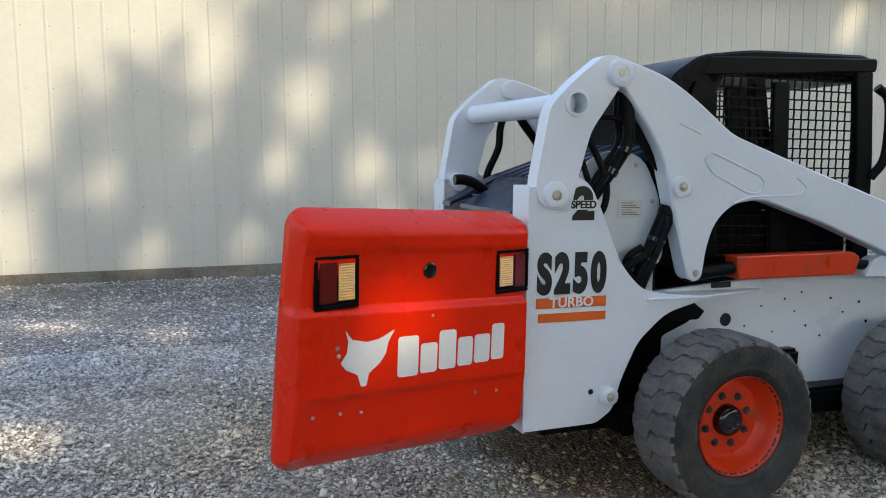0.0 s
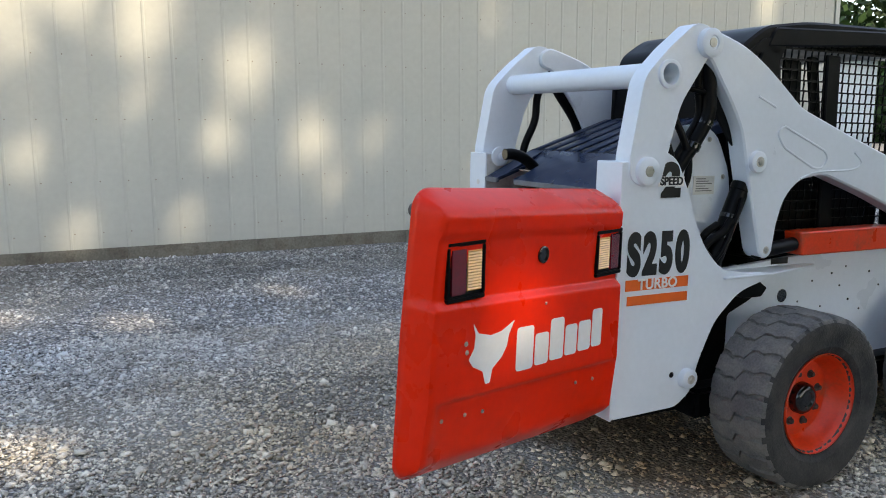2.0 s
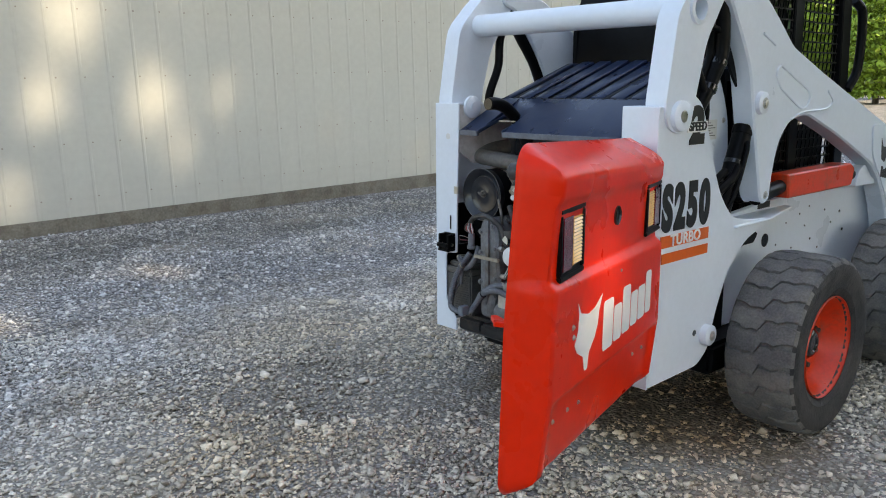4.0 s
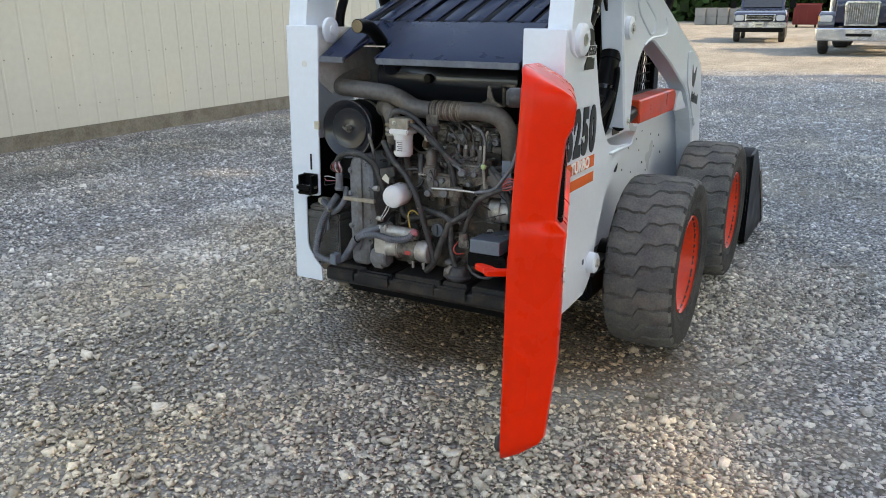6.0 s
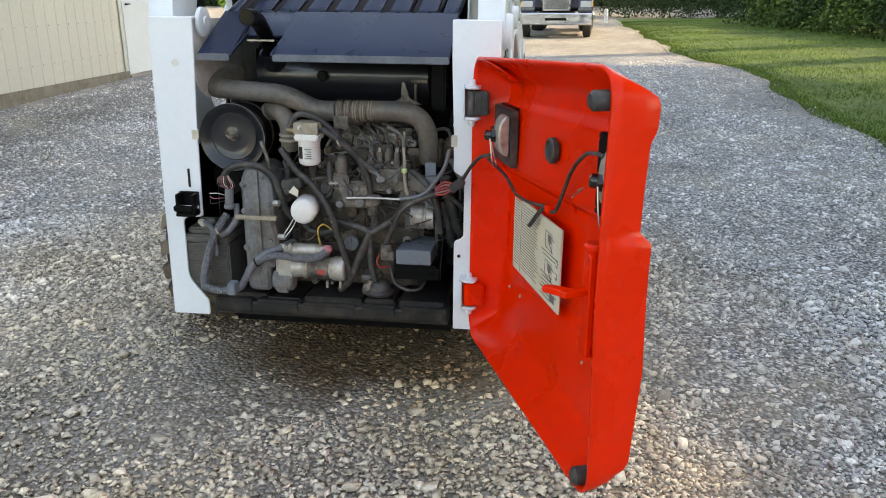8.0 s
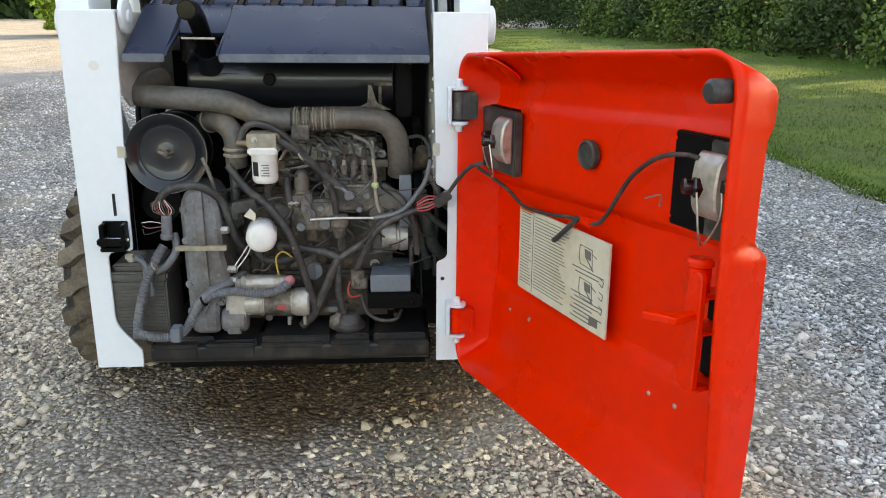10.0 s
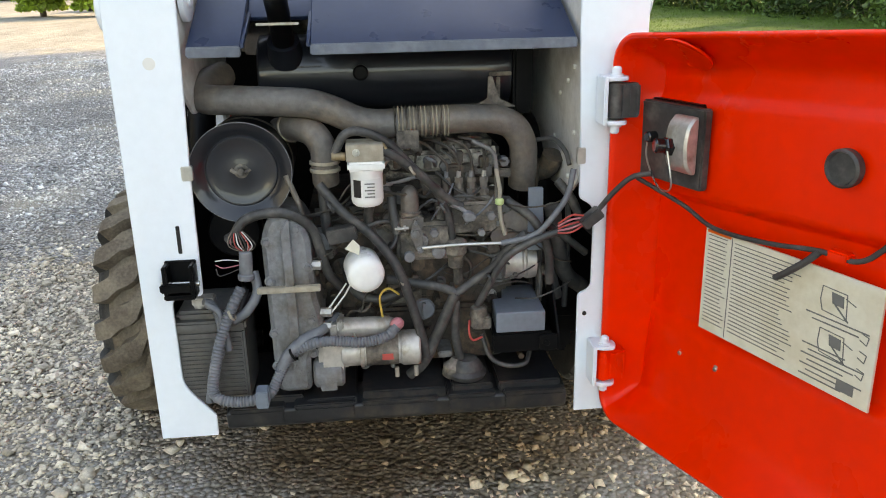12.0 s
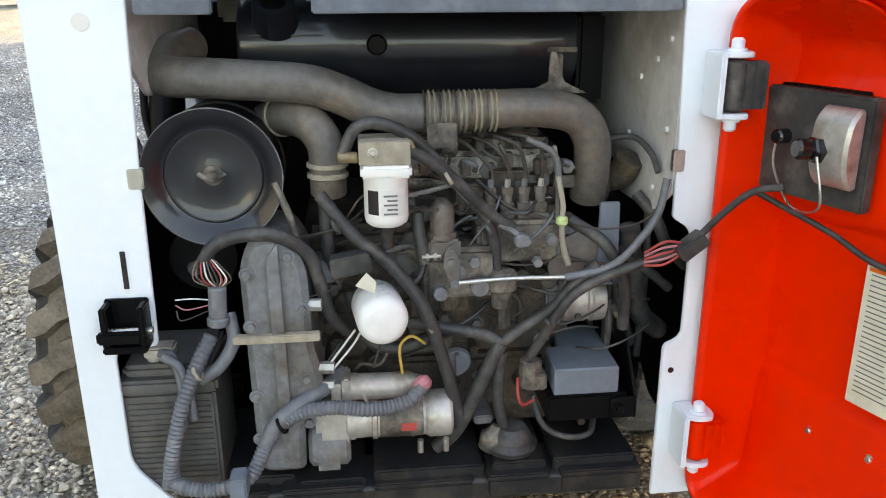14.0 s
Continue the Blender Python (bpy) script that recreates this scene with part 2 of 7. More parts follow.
CONCRETE = material("concrete", (0.24, 0.235, 0.225), 0.85, vary=0.15, scale=2, bump=0.3, bump_scale=30)


def dirt_shade_patch(m, color, strength, cx=0.40, cy=-0.15, rx=2.6, ry=1.7, lo=1.35, hi=1.85, blend="MULTIPLY"):
    """Tracked-in brown fines round the loader, shade painted under it; an uneven outline."""
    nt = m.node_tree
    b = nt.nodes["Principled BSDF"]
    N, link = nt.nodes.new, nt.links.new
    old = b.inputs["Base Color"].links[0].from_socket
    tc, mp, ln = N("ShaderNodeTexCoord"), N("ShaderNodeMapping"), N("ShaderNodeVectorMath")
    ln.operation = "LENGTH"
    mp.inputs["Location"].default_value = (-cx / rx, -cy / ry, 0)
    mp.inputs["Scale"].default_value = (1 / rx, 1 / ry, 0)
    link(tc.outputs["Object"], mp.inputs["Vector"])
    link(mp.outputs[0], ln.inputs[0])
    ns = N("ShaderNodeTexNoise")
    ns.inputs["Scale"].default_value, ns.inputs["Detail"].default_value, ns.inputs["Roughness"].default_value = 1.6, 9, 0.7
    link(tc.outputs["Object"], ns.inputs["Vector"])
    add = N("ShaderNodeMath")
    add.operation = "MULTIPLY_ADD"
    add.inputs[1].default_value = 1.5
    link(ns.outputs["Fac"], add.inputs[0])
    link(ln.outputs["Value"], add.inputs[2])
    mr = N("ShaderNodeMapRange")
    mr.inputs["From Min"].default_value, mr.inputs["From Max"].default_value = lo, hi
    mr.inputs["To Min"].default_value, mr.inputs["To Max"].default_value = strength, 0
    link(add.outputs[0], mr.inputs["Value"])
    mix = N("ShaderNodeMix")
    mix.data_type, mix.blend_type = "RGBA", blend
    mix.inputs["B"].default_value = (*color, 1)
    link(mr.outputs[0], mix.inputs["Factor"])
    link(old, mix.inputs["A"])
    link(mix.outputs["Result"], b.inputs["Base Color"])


def blotches(m, scale, low, high, stretch):
    """Broad uneven fields: trodden fines, loose heaps, wheel tracks."""
    nt = m.node_tree
    b = nt.nodes["Principled BSDF"]
    N, link = nt.nodes.new, nt.links.new
    old = b.inputs["Base Color"].links[0].from_socket
    tc, mp, ns, mr = N("ShaderNodeTexCoord"), N("ShaderNodeMapping"), N("ShaderNodeTexNoise"), N("ShaderNodeMapRange")
    mp.inputs["Scale"].default_value = stretch
    mp.inputs["Rotation"].default_value = (0, 0, radians(12))
    link(tc.outputs["Object"], mp.inputs["Vector"])
    link(mp.outputs[0], ns.inputs["Vector"])
    ns.inputs["Scale"].default_value, ns.inputs["Detail"].default_value, ns.inputs["Roughness"].default_value = scale, 6, 0.6
    mr.inputs["From Min"].default_value, mr.inputs["From Max"].default_value = 0.36, 0.64
    mr.inputs["To Min"].default_value, mr.inputs["To Max"].default_value = low, high
    link(ns.outputs["Fac"], mr.inputs["Value"])
    mix = N("ShaderNodeMix")
    mix.data_type, mix.blend_type = "RGBA", "MULTIPLY"
    mix.inputs["Factor"].default_value = 1
    link(old, mix.inputs["A"])
    link(mr.outputs[0], mix.inputs["B"])
    link(mix.outputs["Result"], b.inputs["Base Color"])


for loose in (GROUND, STONE):
    blotches(loose, 0.8, 0.80, 1.14, (0.45, 1.0, 1.0))
    blotches(loose, 4.0, 0.86, 1.12, (0.8, 1.0, 1.0))
dirt_shade_patch(GROUND, (0.36, 0.30, 0.22), 0.42, 0.6, 0.4, 3.0, 2.4, 1.40, 2.0, "MIX")
dirt_shade_patch(STONE, (1.0, 0.875, 0.715), 1.0, 0.6, 0.4, 3.0, 2.4, 1.40, 2.0)
for soaked_shaded in (GROUND, STONE):
    # damp brown soil under the rear, with the loader's shade painted in too
    dirt_shade_patch(soaked_shaded, (0.56, 0.44, 0.33), 1.0, 0.66, -0.14, 0.66, 1.0, 1.35, 1.75)
    dirt_shade_patch(soaked_shaded, (0.70, 0.71, 0.69), 1.0, 2.0, 5.75, 11.0, 1.25, 1.20, 1.90)
    dirt_shade_patch(soaked_shaded, (0.88, 0.87, 0.85), 1.0, 1.0, 3.0, 45.0, 45.0, 0.66, 0.90)


# ---- shape helpers ----
def obj(name, bm, mat, parent=None, label="", angle=38):
    me = bpy.data.meshes.new(name)
    bmesh.ops.recalc_face_normals(bm, faces=bm.faces)
    bm.to_mesh(me)
    bm.free()
    for m in mat if isinstance(mat, (list, tuple)) else (mat,):
        me.materials.append(m)
    me.shade_smooth()
    me.set_sharp_from_angle(angle=radians(angle))
    ob = new(name, me)
    ob.parent = parent
    return tagged(ob, label=label)


def part(name, bm, mat, parent, label="", angle=38):
    return obj(name, bm, mat, parent, label, angle)


def empty(name, m=None):
    ob = new(name)
    ob.empty_display_size = 0.2
    if m is not None:
        ob.matrix_world = m
    return ob


def soften(bm, width, angle=30, segments=2):
    if width <= 0:
        return bm
    edges = [e for e in bm.edges if len(e.link_faces) == 2 and e.calc_face_angle(0) > radians(angle)]
    bmesh.ops.bevel(bm, geom=edges, offset=width, segments=segments, affect="EDGES", clamp_overlap=True)
    return bm


def merge(*parts):
    out = bmesh.new()
    for p in parts:
        me = bpy.data.meshes.new("tmp")
        p.to_mesh(me)
        p.free()
        out.from_mesh(me)
        bpy.data.meshes.remove(me)
    return out


def box(x0, x1, y0, y1, z0, z1, bevel=0.004, m=None):
    bm = bmesh.new()
    bmesh.ops.create_cube(bm, size=1)
    for v in bm.verts:
        v.co = Vector(((x0 + x1) / 2 + v.co.x * (x1 - x0), (y0 + y1) / 2 + v.co.y * (y1 - y0), (z0 + z1) / 2 + v.co.z * (z1 - z0)))
    soften(bm, bevel)
    if m is not None:
        bm.transform(m)
    return bm


def fillet(points, radius, n=4):
    """A closed outline with its corners rounded."""
    out, k = [], len(points)
    for i, p in enumerate(points):
        r = p[2] if len(p) > 2 else radius
        p, a, b = Vector(p[:2]), Vector(points[i - 1][:2]), Vector(points[(i + 1) % k][:2])
        da, db = (a - p), (b - p)
        r = min(r, da.length * 0.45, db.length * 0.45)
        if r < 1e-4:
            out.append(p)
            continue
        s, e = p + da.normalized() * r, p + db.normalized() * r
        for j in range(n + 1):
            t = j / n
            out.append(s * (1 - t) ** 2 + p * 2 * t * (1 - t) + e * t * t)
    return [(q.x, q.y) for q in out]


def plate(outline, a, b, axis="y", bevel=0.003):
    """An outline extruded along an axis from a to b. Outline runs in (x, z), (y, z) or (x, y)."""
    bm = bmesh.new()

    def at(p, d):
        return {"y": (p[0], d, p[1]), "x": (d, p[0], p[1]), "z": (p[0], p[1], d)}[axis]

    lo, hi = [bm.verts.new(at(p, a)) for p in outline], [bm.verts.new(at(p, b)) for p in outline]
    bm.faces.new(lo)
    bm.faces.new(hi[::-1])
    for i in range(len(lo)):
        bm.faces.new((lo[i - 1], lo[i], hi[i], hi[i - 1]))
    bmesh.ops.recalc_face_normals(bm, faces=bm.faces)
    return soften(bm, bevel, angle=50, segments=1)


def holed_plate(outline, hole, r, a, b, bevel=0.0):
    """A plate in (x, z) from y = a to b with a round hole right through it."""
    bm = bmesh.new()
    ring = [(hole[0] + r * math.cos(t), hole[1] + r * math.sin(t)) for t in (2 * math.pi * k / 32 for k in range(32))]
    loops = []
    for y in (a, b):
        edges = []
        for line in (outline, ring):
            vs = [bm.verts.new((p[0], y, p[1])) for p in line]
            edges += [bm.edges.new((vs[i - 1], vs[i])) for i in range(len(vs))]
            loops.append(vs)
        bmesh.ops.triangle_fill(bm, use_beauty=True, use_dissolve=False, edges=edges)
    for lo, hi in ((loops[0], loops[2]), (loops[1], loops[3])):
        for i in range(len(lo)):
            bm.faces.new((lo[i - 1], lo[i], hi[i], hi[i - 1]))
    bmesh.ops.recalc_face_normals(bm, faces=bm.faces)
    if bevel:
        n = len(outline)
        rim = set(loops[0] + loops[2])
        edges = [e for e in bm.edges if e.verts[0] in rim and e.verts[1] in rim and len(e.link_faces) == 2 and e.calc_face_angle(0) > radians(60)]
        bmesh.ops.bevel(bm, geom=edges, offset=bevel, segments=1, affect="EDGES", clamp_overlap=True)
    return bm


def frame_to(p0, p1):
    d = Vector(p1) - Vector(p0)
    return Matrix.Translation(p0) @ d.to_track_quat("Z", "Y").to_matrix().to_4x4(), d.length


def lathe(profile, p0, p1, seg=32, cap=True):
    """A profile of (along, radius) turned about the line from p0 to p1."""
    m, _ = frame_to(p0, p1)
    bm = bmesh.new()
    rings = []
    for h, r in profile:
        rings.append([bm.verts.new(m @ Vector((r * math.cos(a), r * math.sin(a), h))) for a in (2 * math.pi * i / seg for i in range(seg))])
    for lo, hi in zip(rings, rings[1:]):
        for i in range(seg):
            bm.faces.new((lo[i - 1], lo[i], hi[i], hi[i - 1]))
    if cap:
        for ring in (rings[0], rings[-1]):
            bm.faces.new(ring)
    return bm


def rod(p0, p1, r, seg=16, bevel=0.0):
    n = (Vector(p1) - Vector(p0)).length
    b = min(bevel, r * 0.5, n * 0.3)
    prof = [(0, r - b), (b, r), (n - b, r), (n, r - b)] if b else [(0, r), (n, r)]
    return lathe(prof, p0, p1, seg)


def curve_points(points, steps=6):
    P = [Vector(p) for p in points]
    P = [P[0] * 2 - P[1]] + P + [P[-1] * 2 - P[-2]]
    out = []
    for i in range(1, len(P) - 2):
        a, b, c, d = P[i - 1 : i + 3]
        for k in range(steps):
            t = k / steps
            out.append(0.5 * ((2 * b) + (c - a) * t + (2 * a - 5 * b + 4 * c - d) * t * t + (3 * b - a - 3 * c + d) * t**3))
    return out + [P[-2]]


def hose(points, r, seg=12, steps=6, ribs=0.0, pitch=0.006):
    """A round hose through a few points; ribs gives a corrugated one."""
    line = curve_points(points, steps)
    if ribs:
        fine, run = [line[0]], 0.0
        for a, b in zip(line, line[1:]):
            n = max(1, int((b - a).length / (pitch / 2)))
            fine += [a.lerp(b, (k + 1) / n) for k in range(n)]
        line = fine
    bm, up, rings = bmesh.new(), Vector((0.31, 0.17, 0.93)), []
    for i, p in enumerate(line):
        d = (line[min(i + 1, len(line) - 1)] - line[max(i - 1, 0)]).normalized()
        side = d.cross(up).normalized()
        up = side.cross(d).normalized()
        rad = r + (ribs if i % 2 else -ribs)
        rings.append([bm.verts.new(p + (side * math.cos(a) + up * math.sin(a)) * rad) for a in (2 * math.pi * k / seg for k in range(seg))])
    for lo, hi in zip(rings, rings[1:]):
        for k in range(seg):
            bm.faces.new((lo[k - 1], lo[k], hi[k], hi[k - 1]))
    bm.faces.new(rings[0][::-1])
    bm.faces.new(rings[-1])
    return bm


def bolt_head(p, d, r=0.012, h=0.008):
    p, d = Vector(p), Vector(d).normalized()
    return merge(rod(p, p + d * 0.002, r * 1.5, 16), lathe([(0, r), (h * 0.8, r), (h, r * 0.8)], p + d * 0.002, p + d * (h + 0.002), 6))


def letters(text, size, mat, name, parent, m, squeeze=1.0, bold=0.0, depth=0.0015, shear=0.0, spacing=1.0):
    cu = bpy.data.curves.new(name, "FONT")
    cu.body, cu.size, cu.extrude, cu.offset, cu.shear = text, size, depth, bold, shear
    cu.space_character = spacing
    cu.align_x, cu.align_y = "CENTER", "CENTER"
    tmp = new("tmp_text", cu)
    dg = bpy.context.evaluated_depsgraph_get()
    me = bpy.data.meshes.new_from_object(tmp.evaluated_get(dg))
    bpy.data.objects.remove(tmp)
    bpy.data.curves.remove(cu)
    me.transform(m @ Matrix.Diagonal((squeeze, 1, 1, 1)))
    me.name = name
    me.materials.clear()
    me.materials.append(mat)
    ob = new(name, me)
    ob.parent = parent
    return ob


def from_arrays(name, verts, faces, mat, smooth=False):
    me = bpy.data.meshes.new(name)
    me.from_pydata(verts, [], faces)
    me.materials.append(mat)
    if smooth:
        me.shade_smooth()
    return new(name, me)


# ---- ground ----
def ground_z(x, y):
    u = 0.938 * x - 0.345 * y
    v = u if -6 < u < 5 else (max(5 - (u - 5) * 0.2, 1.0) if u >= 5 else -6 + (u + 6) * 0.2)
    return -0.0227 * v


def ground_sheet():
    xs = sorted(set([-300, -150, -80, -40, -25, -18] + [-12 + 0.25 * i for i in range(121)] + [20, 24, 30, 38, 50, 70, 100, 160, 300]))
    ys = sorted(set([-300, -150, -80, -40, -25, -16] + [-10 + 0.25 * i for i in range(81)] + [12, 16, 24, 40, 70, 120, 300]))
    verts = []
    for y in ys:
        for x in xs:
            z = ground_z(max(min(x, 60), -40), max(min(y, 40), -40))
            z += 0.012 * noise.noise((x * 0.9, y * 0.9, 3.1)) + 0.006 * noise.noise((x * 2.7, y * 2.7, 8.0))
            verts.append((x, y, z))
    n = len(xs)
    faces = [(j * n + i, j * n + i + 1, (j + 1) * n + i + 1, (j + 1) * n + i) for j in range(len(ys) - 1) for i in range(n - 1)]
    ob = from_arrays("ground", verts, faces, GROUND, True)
    return tagged(ob, "grey crushed gravel yard with tan dirt patches", "ground", kind="structure")


ground_sheet()


# ---- metal building ----
WALL_RUN = Matrix.Translation((-9.0, 6.8 - 0.045 * 9.0, 0)) @ Matrix.Rotation(math.atan(0.045), 4, "Z")
WALL_LENGTH = 21.17


def metal_building():
    house = empty("metal_building", WALL_RUN)
    tagged(house, "cream ribbed sheet metal building with plank base", "building")
    width, n = 0.915, 24
    pts = []
    for k in range(3):
        x = k * 0.305
        pts += [(x, 0), (x + 0.012, -0.006), (x + 0.030, -0.006), (x + 0.042, 0)]
    pts.append((width - 0.001, 0))
    bm = bmesh.new()
    lo = [bm.verts.new((x, y, -0.35)) for x, y in pts]
    hi = [bm.verts.new((x, y, 4.7)) for x, y in pts]
    for i in range(len(pts) - 1):
        bm.faces.new((lo[i], lo[i + 1], hi[i + 1], hi[i]))
    panel_me = bpy.data.meshes.new("panel")
    bm.to_mesh(panel_me)
    bm.free()
    panel_me.materials.append(WALL)
    sm = bmesh.new()
    for z in (0.40, 0.99, 1.69, 2.40, 3.11, 3.82, 4.5):
        for k in range(3):
            x = k * 0.305 + 0.062
            for h in (rod((x, 0.002, z), (x, -0.004, z), 0.009, 8), rod((x, -0.003, z), (x, -0.009, z), 0.005, 6)):
                me = bpy.data.meshes.new("t")
                h.to_mesh(me)
                h.free()
                sm.from_mesh(me)
                bpy.data.meshes.remove(me)
    screw_me = bpy.data.meshes.new("screws")
    sm.to_mesh(screw_me)
    sm.free()
    screw_me.materials.append(WALL_SCREW)
    for i in range(n):
        if i * width > WALL_LENGTH - 0.5:
            break
        p = new("panel", panel_me)
        p.parent = house
        p.location = (i * width, 0, 0)
        q = new("screws", screw_me)
        q.parent = p
        tagged(q, kind="stuff")
    end = WALL_LENGTH
    part("wall_core", box(0, end, 0.03, 0.15, -0.3, 4.7, 0), WALL, house)
    part("end_wall", box(end - 0.12, end, 0.151, 12, -0.4, 4.7, 0), WALL, house)
    part("corner_trim", plate([(end - 0.10, -0.022), (end + 0.02, -0.022), (end + 0.02, 0.10), (end, 0.10), (end, 0.0), (end - 0.10, 0.0)], -0.05, 4.7, "z", 0.002), WALL, house)
    part("roof", plate([(-0.45, 4.62), (6.2, 6.4), (12.6, 4.62), (12.6, 4.74), (6.2, 6.52), (-0.45, 4.74)], -0.4, end + 0.4, "x", 0.01), CONCRETE, house, "grey metal roof")
    x = 0.0
    rnd = random.Random(4)
    while x < end:
        ln = min(rnd.choice((3.66, 4.27, 4.88)), end - x)
        slab = box(x + 0.002, x + ln - 0.002, -0.05, -0.022, -0.7, 0.33, 0.004, Matrix.Rotation(0.014, 4, "Y"))
        part("base_board", slab, BOARD, house, "weathered brown base plank")
        x += ln
    return house


metal_building()


# ---- the loader ----
loader = empty("skid_steer_loader", LEVEL)
tagged(loader, "white skid steer loader with orange tailgate swung open, engine bare", "loader")
HALF = 0.616


def mirror(bm, side):
    if side > 0:
        bm.transform(Matrix.Diagonal((1, -1, 1, 1)))
        bmesh.ops.reverse_faces(bm, faces=bm.faces)
    return bm


def tyre_mesh(deep=False):
    """A worn skid steer tyre about the y axis, outer side at -y; low staggered lugs with thin grooves, one skin."""
    n = 20 if deep else 26
    side = [(0.222, 0.118, 0.222, 0.118), (0.230, 0.126, 0.230, 0.126), (0.240, 0.136, 0.240, 0.136), (0.262, 0.145, 0.262, 0.145), (0.266, 0.148, 0.266, 0.148), (0.272, 0.147, 0.272, 0.147), (0.300, 0.151, 0.300, 0.151), (0.318, 0.153, 0.318, 0.153),
            (0.331, 0.156, 0.330, 0.150), (0.352, 0.157, 0.346, 0.147), (0.374, 0.153, 0.356, 0.138), (0.389, 0.144, 0.367, 0.127), (0.397, 0.129, 0.377, 0.113), (0.401, 0.100, 0.384, 0.094), (0.403, 0.066, 0.386, 0.064), (0.403, 0.036, 0.387, 0.036), (0.403, 0.013, 0.387, 0.013)]
    rows = [(rt, -yt, rb, -yb, -1) for rt, yt, rb, yb in side] + [(rt, yt, rb, yb, 1) for rt, yt, rb, yb in reversed(side)]
    pitch = 2 * math.pi / n
    bm, rings = bmesh.new(), []
    for rt, yt, rb, yb, sd in rows:
        f = min(abs(yt) / 0.15, 1)
        if not deep and rt > 0.325:
            keep = max(0.0, min(1.0, (0.150 - abs(yt)) / 0.024)) * 0.75
            rb, yb = rt + (rb - rt) * keep, yt + (yb - yt) * keep
        if deep and rt > 0.325:
            rb, yb = rb - 0.020 * min((rt - 0.325) / 0.05, 1), yb * (1 - 0.05 * f)
        skew = (0.24 if deep else 0.05) * (1 - f) ** 1.4 + (pitch / 2 if sd > 0 else 0)
        if 0.05 < abs(yt) < 0.08:
            skew += 0.030
        gap = 0.34 + 0.16 * f ** 2 if deep else 0.11 + 0.20 * f ** 3
        ring = []
        for k in range(n):
            jag = 0.012 * math.sin(7.3 * k + 2 * sd) + 0.010 * math.sin(31 * abs(yt) + 3.1 * k)
            for q, top in ((0.02, 0), (gap - 0.02, 0), (gap + 0.03, 1), (0.60, 1), (0.78, 1), (0.97, 1)):
                a = pitch * (k + q + (jag if q < 0.4 else 0)) + skew
                r, y = (rt + 0.0016 * math.sin(5.1 * k + 9 * q + 17 * yt), yt) if top else (rb, yb)
                ring.append(bm.verts.new((r * math.cos(a), y, r * math.sin(a))))
        rings.append(ring)
    for lo, hi in zip(rings, rings[1:]):
        for i in range(len(lo)):
            face = bm.faces.new((lo[i - 1], lo[i], hi[i], hi[i - 1]))
            radii = [math.hypot(v.co.x, v.co.z) for v in face.verts]
            face.material_index = 1 if min(radii) > (0.345 if deep else 0.372) and sum(radii) / 4 > (0.36 if deep else 0.380) else 0
    return bm


def wheel(x, side):
    y = -0.795 * (1 if side < 0 else -1)
    rim = lathe([(0.0, 0.229), (0.006, 0.232), (0.016, 0.228), (0.03, 0.216), (0.06, 0.213), (0.085, 0.196), (0.10, 0.190), (0.115, 0.178), (0.118, 0.16), (0.112, 0.10), (0.112, 0.001)], (0, -0.140, 0), (0, 0.2, 0), 56, cap=False)
    back = lathe([(0.0, 0.228), (0.012, 0.230), (0.03, 0.213), (0.13, 0.190)], (0, 0.135, 0), (0, -0.2, 0), 40, cap=False)
    m = Matrix.Translation((x, y, 0.392))
    if side > 0:
        m = m @ Matrix.Rotation(math.pi, 4, "Z")
    w = part("wheel", merge(rim, back), RIM_RED, loader, "orange steel wheel with a worn lugged tyre")
    w.matrix_local = m
    t = part("tyre", tyre_mesh(side > 0), [TYRE, MUD if side > 0 else TREAD], w, "muddy deep lugged rubber tyre" if side > 0 else "dusty worn black rubber tyre", 30)
    t.rotation_euler = (0, x * 2.1 + side, 0)
    part("hub", lathe([(0, 0.075), (0.035, 0.072), (0.05, 0.06), (0.056, 0.045), (0.056, 0.036), (0.05, 0.03), (0.05, 0.001)], (0, -0.02, 0), (0, -0.2, 0), 32), GLOSS_BLACK, w, "black hub cap")
    for k in range(8):
        a = 2 * math.pi * (k + 0.35) / 8
        p = Vector((0.118 * math.cos(a), -0.028, 0.118 * math.sin(a)))
        part("lug_nut", bolt_head(p, (0, -1, 0), 0.013, 0.018), HOSE, w)
    part("axle", rod((0, 0.0, 0), (0, 0.28, 0), 0.07, 20), BLACK, w)
    return w


for sx in (0.936, 2.20):
    for sd in (-1, 1):
        wheel(sx, sd)


# main frame: rear uprights with folded rear flanges, side plates, fenders
SIDE = [(0.0, 1.455), (0.0, 0.355), (0.375, 0.362, 0.03), (0.46, 0.42, 0.03), (0.50, 0.56, 0.05), (0.585, 0.735, 0.05), (0.73, 0.86, 0.06), (0.90, 0.905, 0.03), (0.95, 0.935, 0.0), (0.74, 0.950, 0.05), (0.60, 0.975, 0.05), (0.495, 1.075, 0.06), (0.425, 1.20, 0.08), (0.36, 1.36, 0.06), (0.295, 1.475, 0.05), (0.19, 1.51, 0.05), (0.10, 1.50, 0.03), (0.055, 1.455, 0.0)]
FLANGE_L = [(0.618, 1.455), (0.618, 0.352), (0.475, 0.352), (0.475, 0.41), (0.548, 0.50, 0.03), (0.548, 0.735, 0.02), (0.472, 0.742, 0.01), (0.468, 1.05), (0.458, 1.32), (0.455, 1.455)]
FLANGE_R = [(-0.618, 1.455), (-0.618, 0.352), (-0.468, 0.352), (-0.468, 0.690, 0.01), (-0.502, 0.705, 0.02), (-0.502, 0.922, 0.02), (-0.464, 0.945, 0.01), (-0.464, 1.06), (-0.455, 1.32), (-0.455, 1.455)]
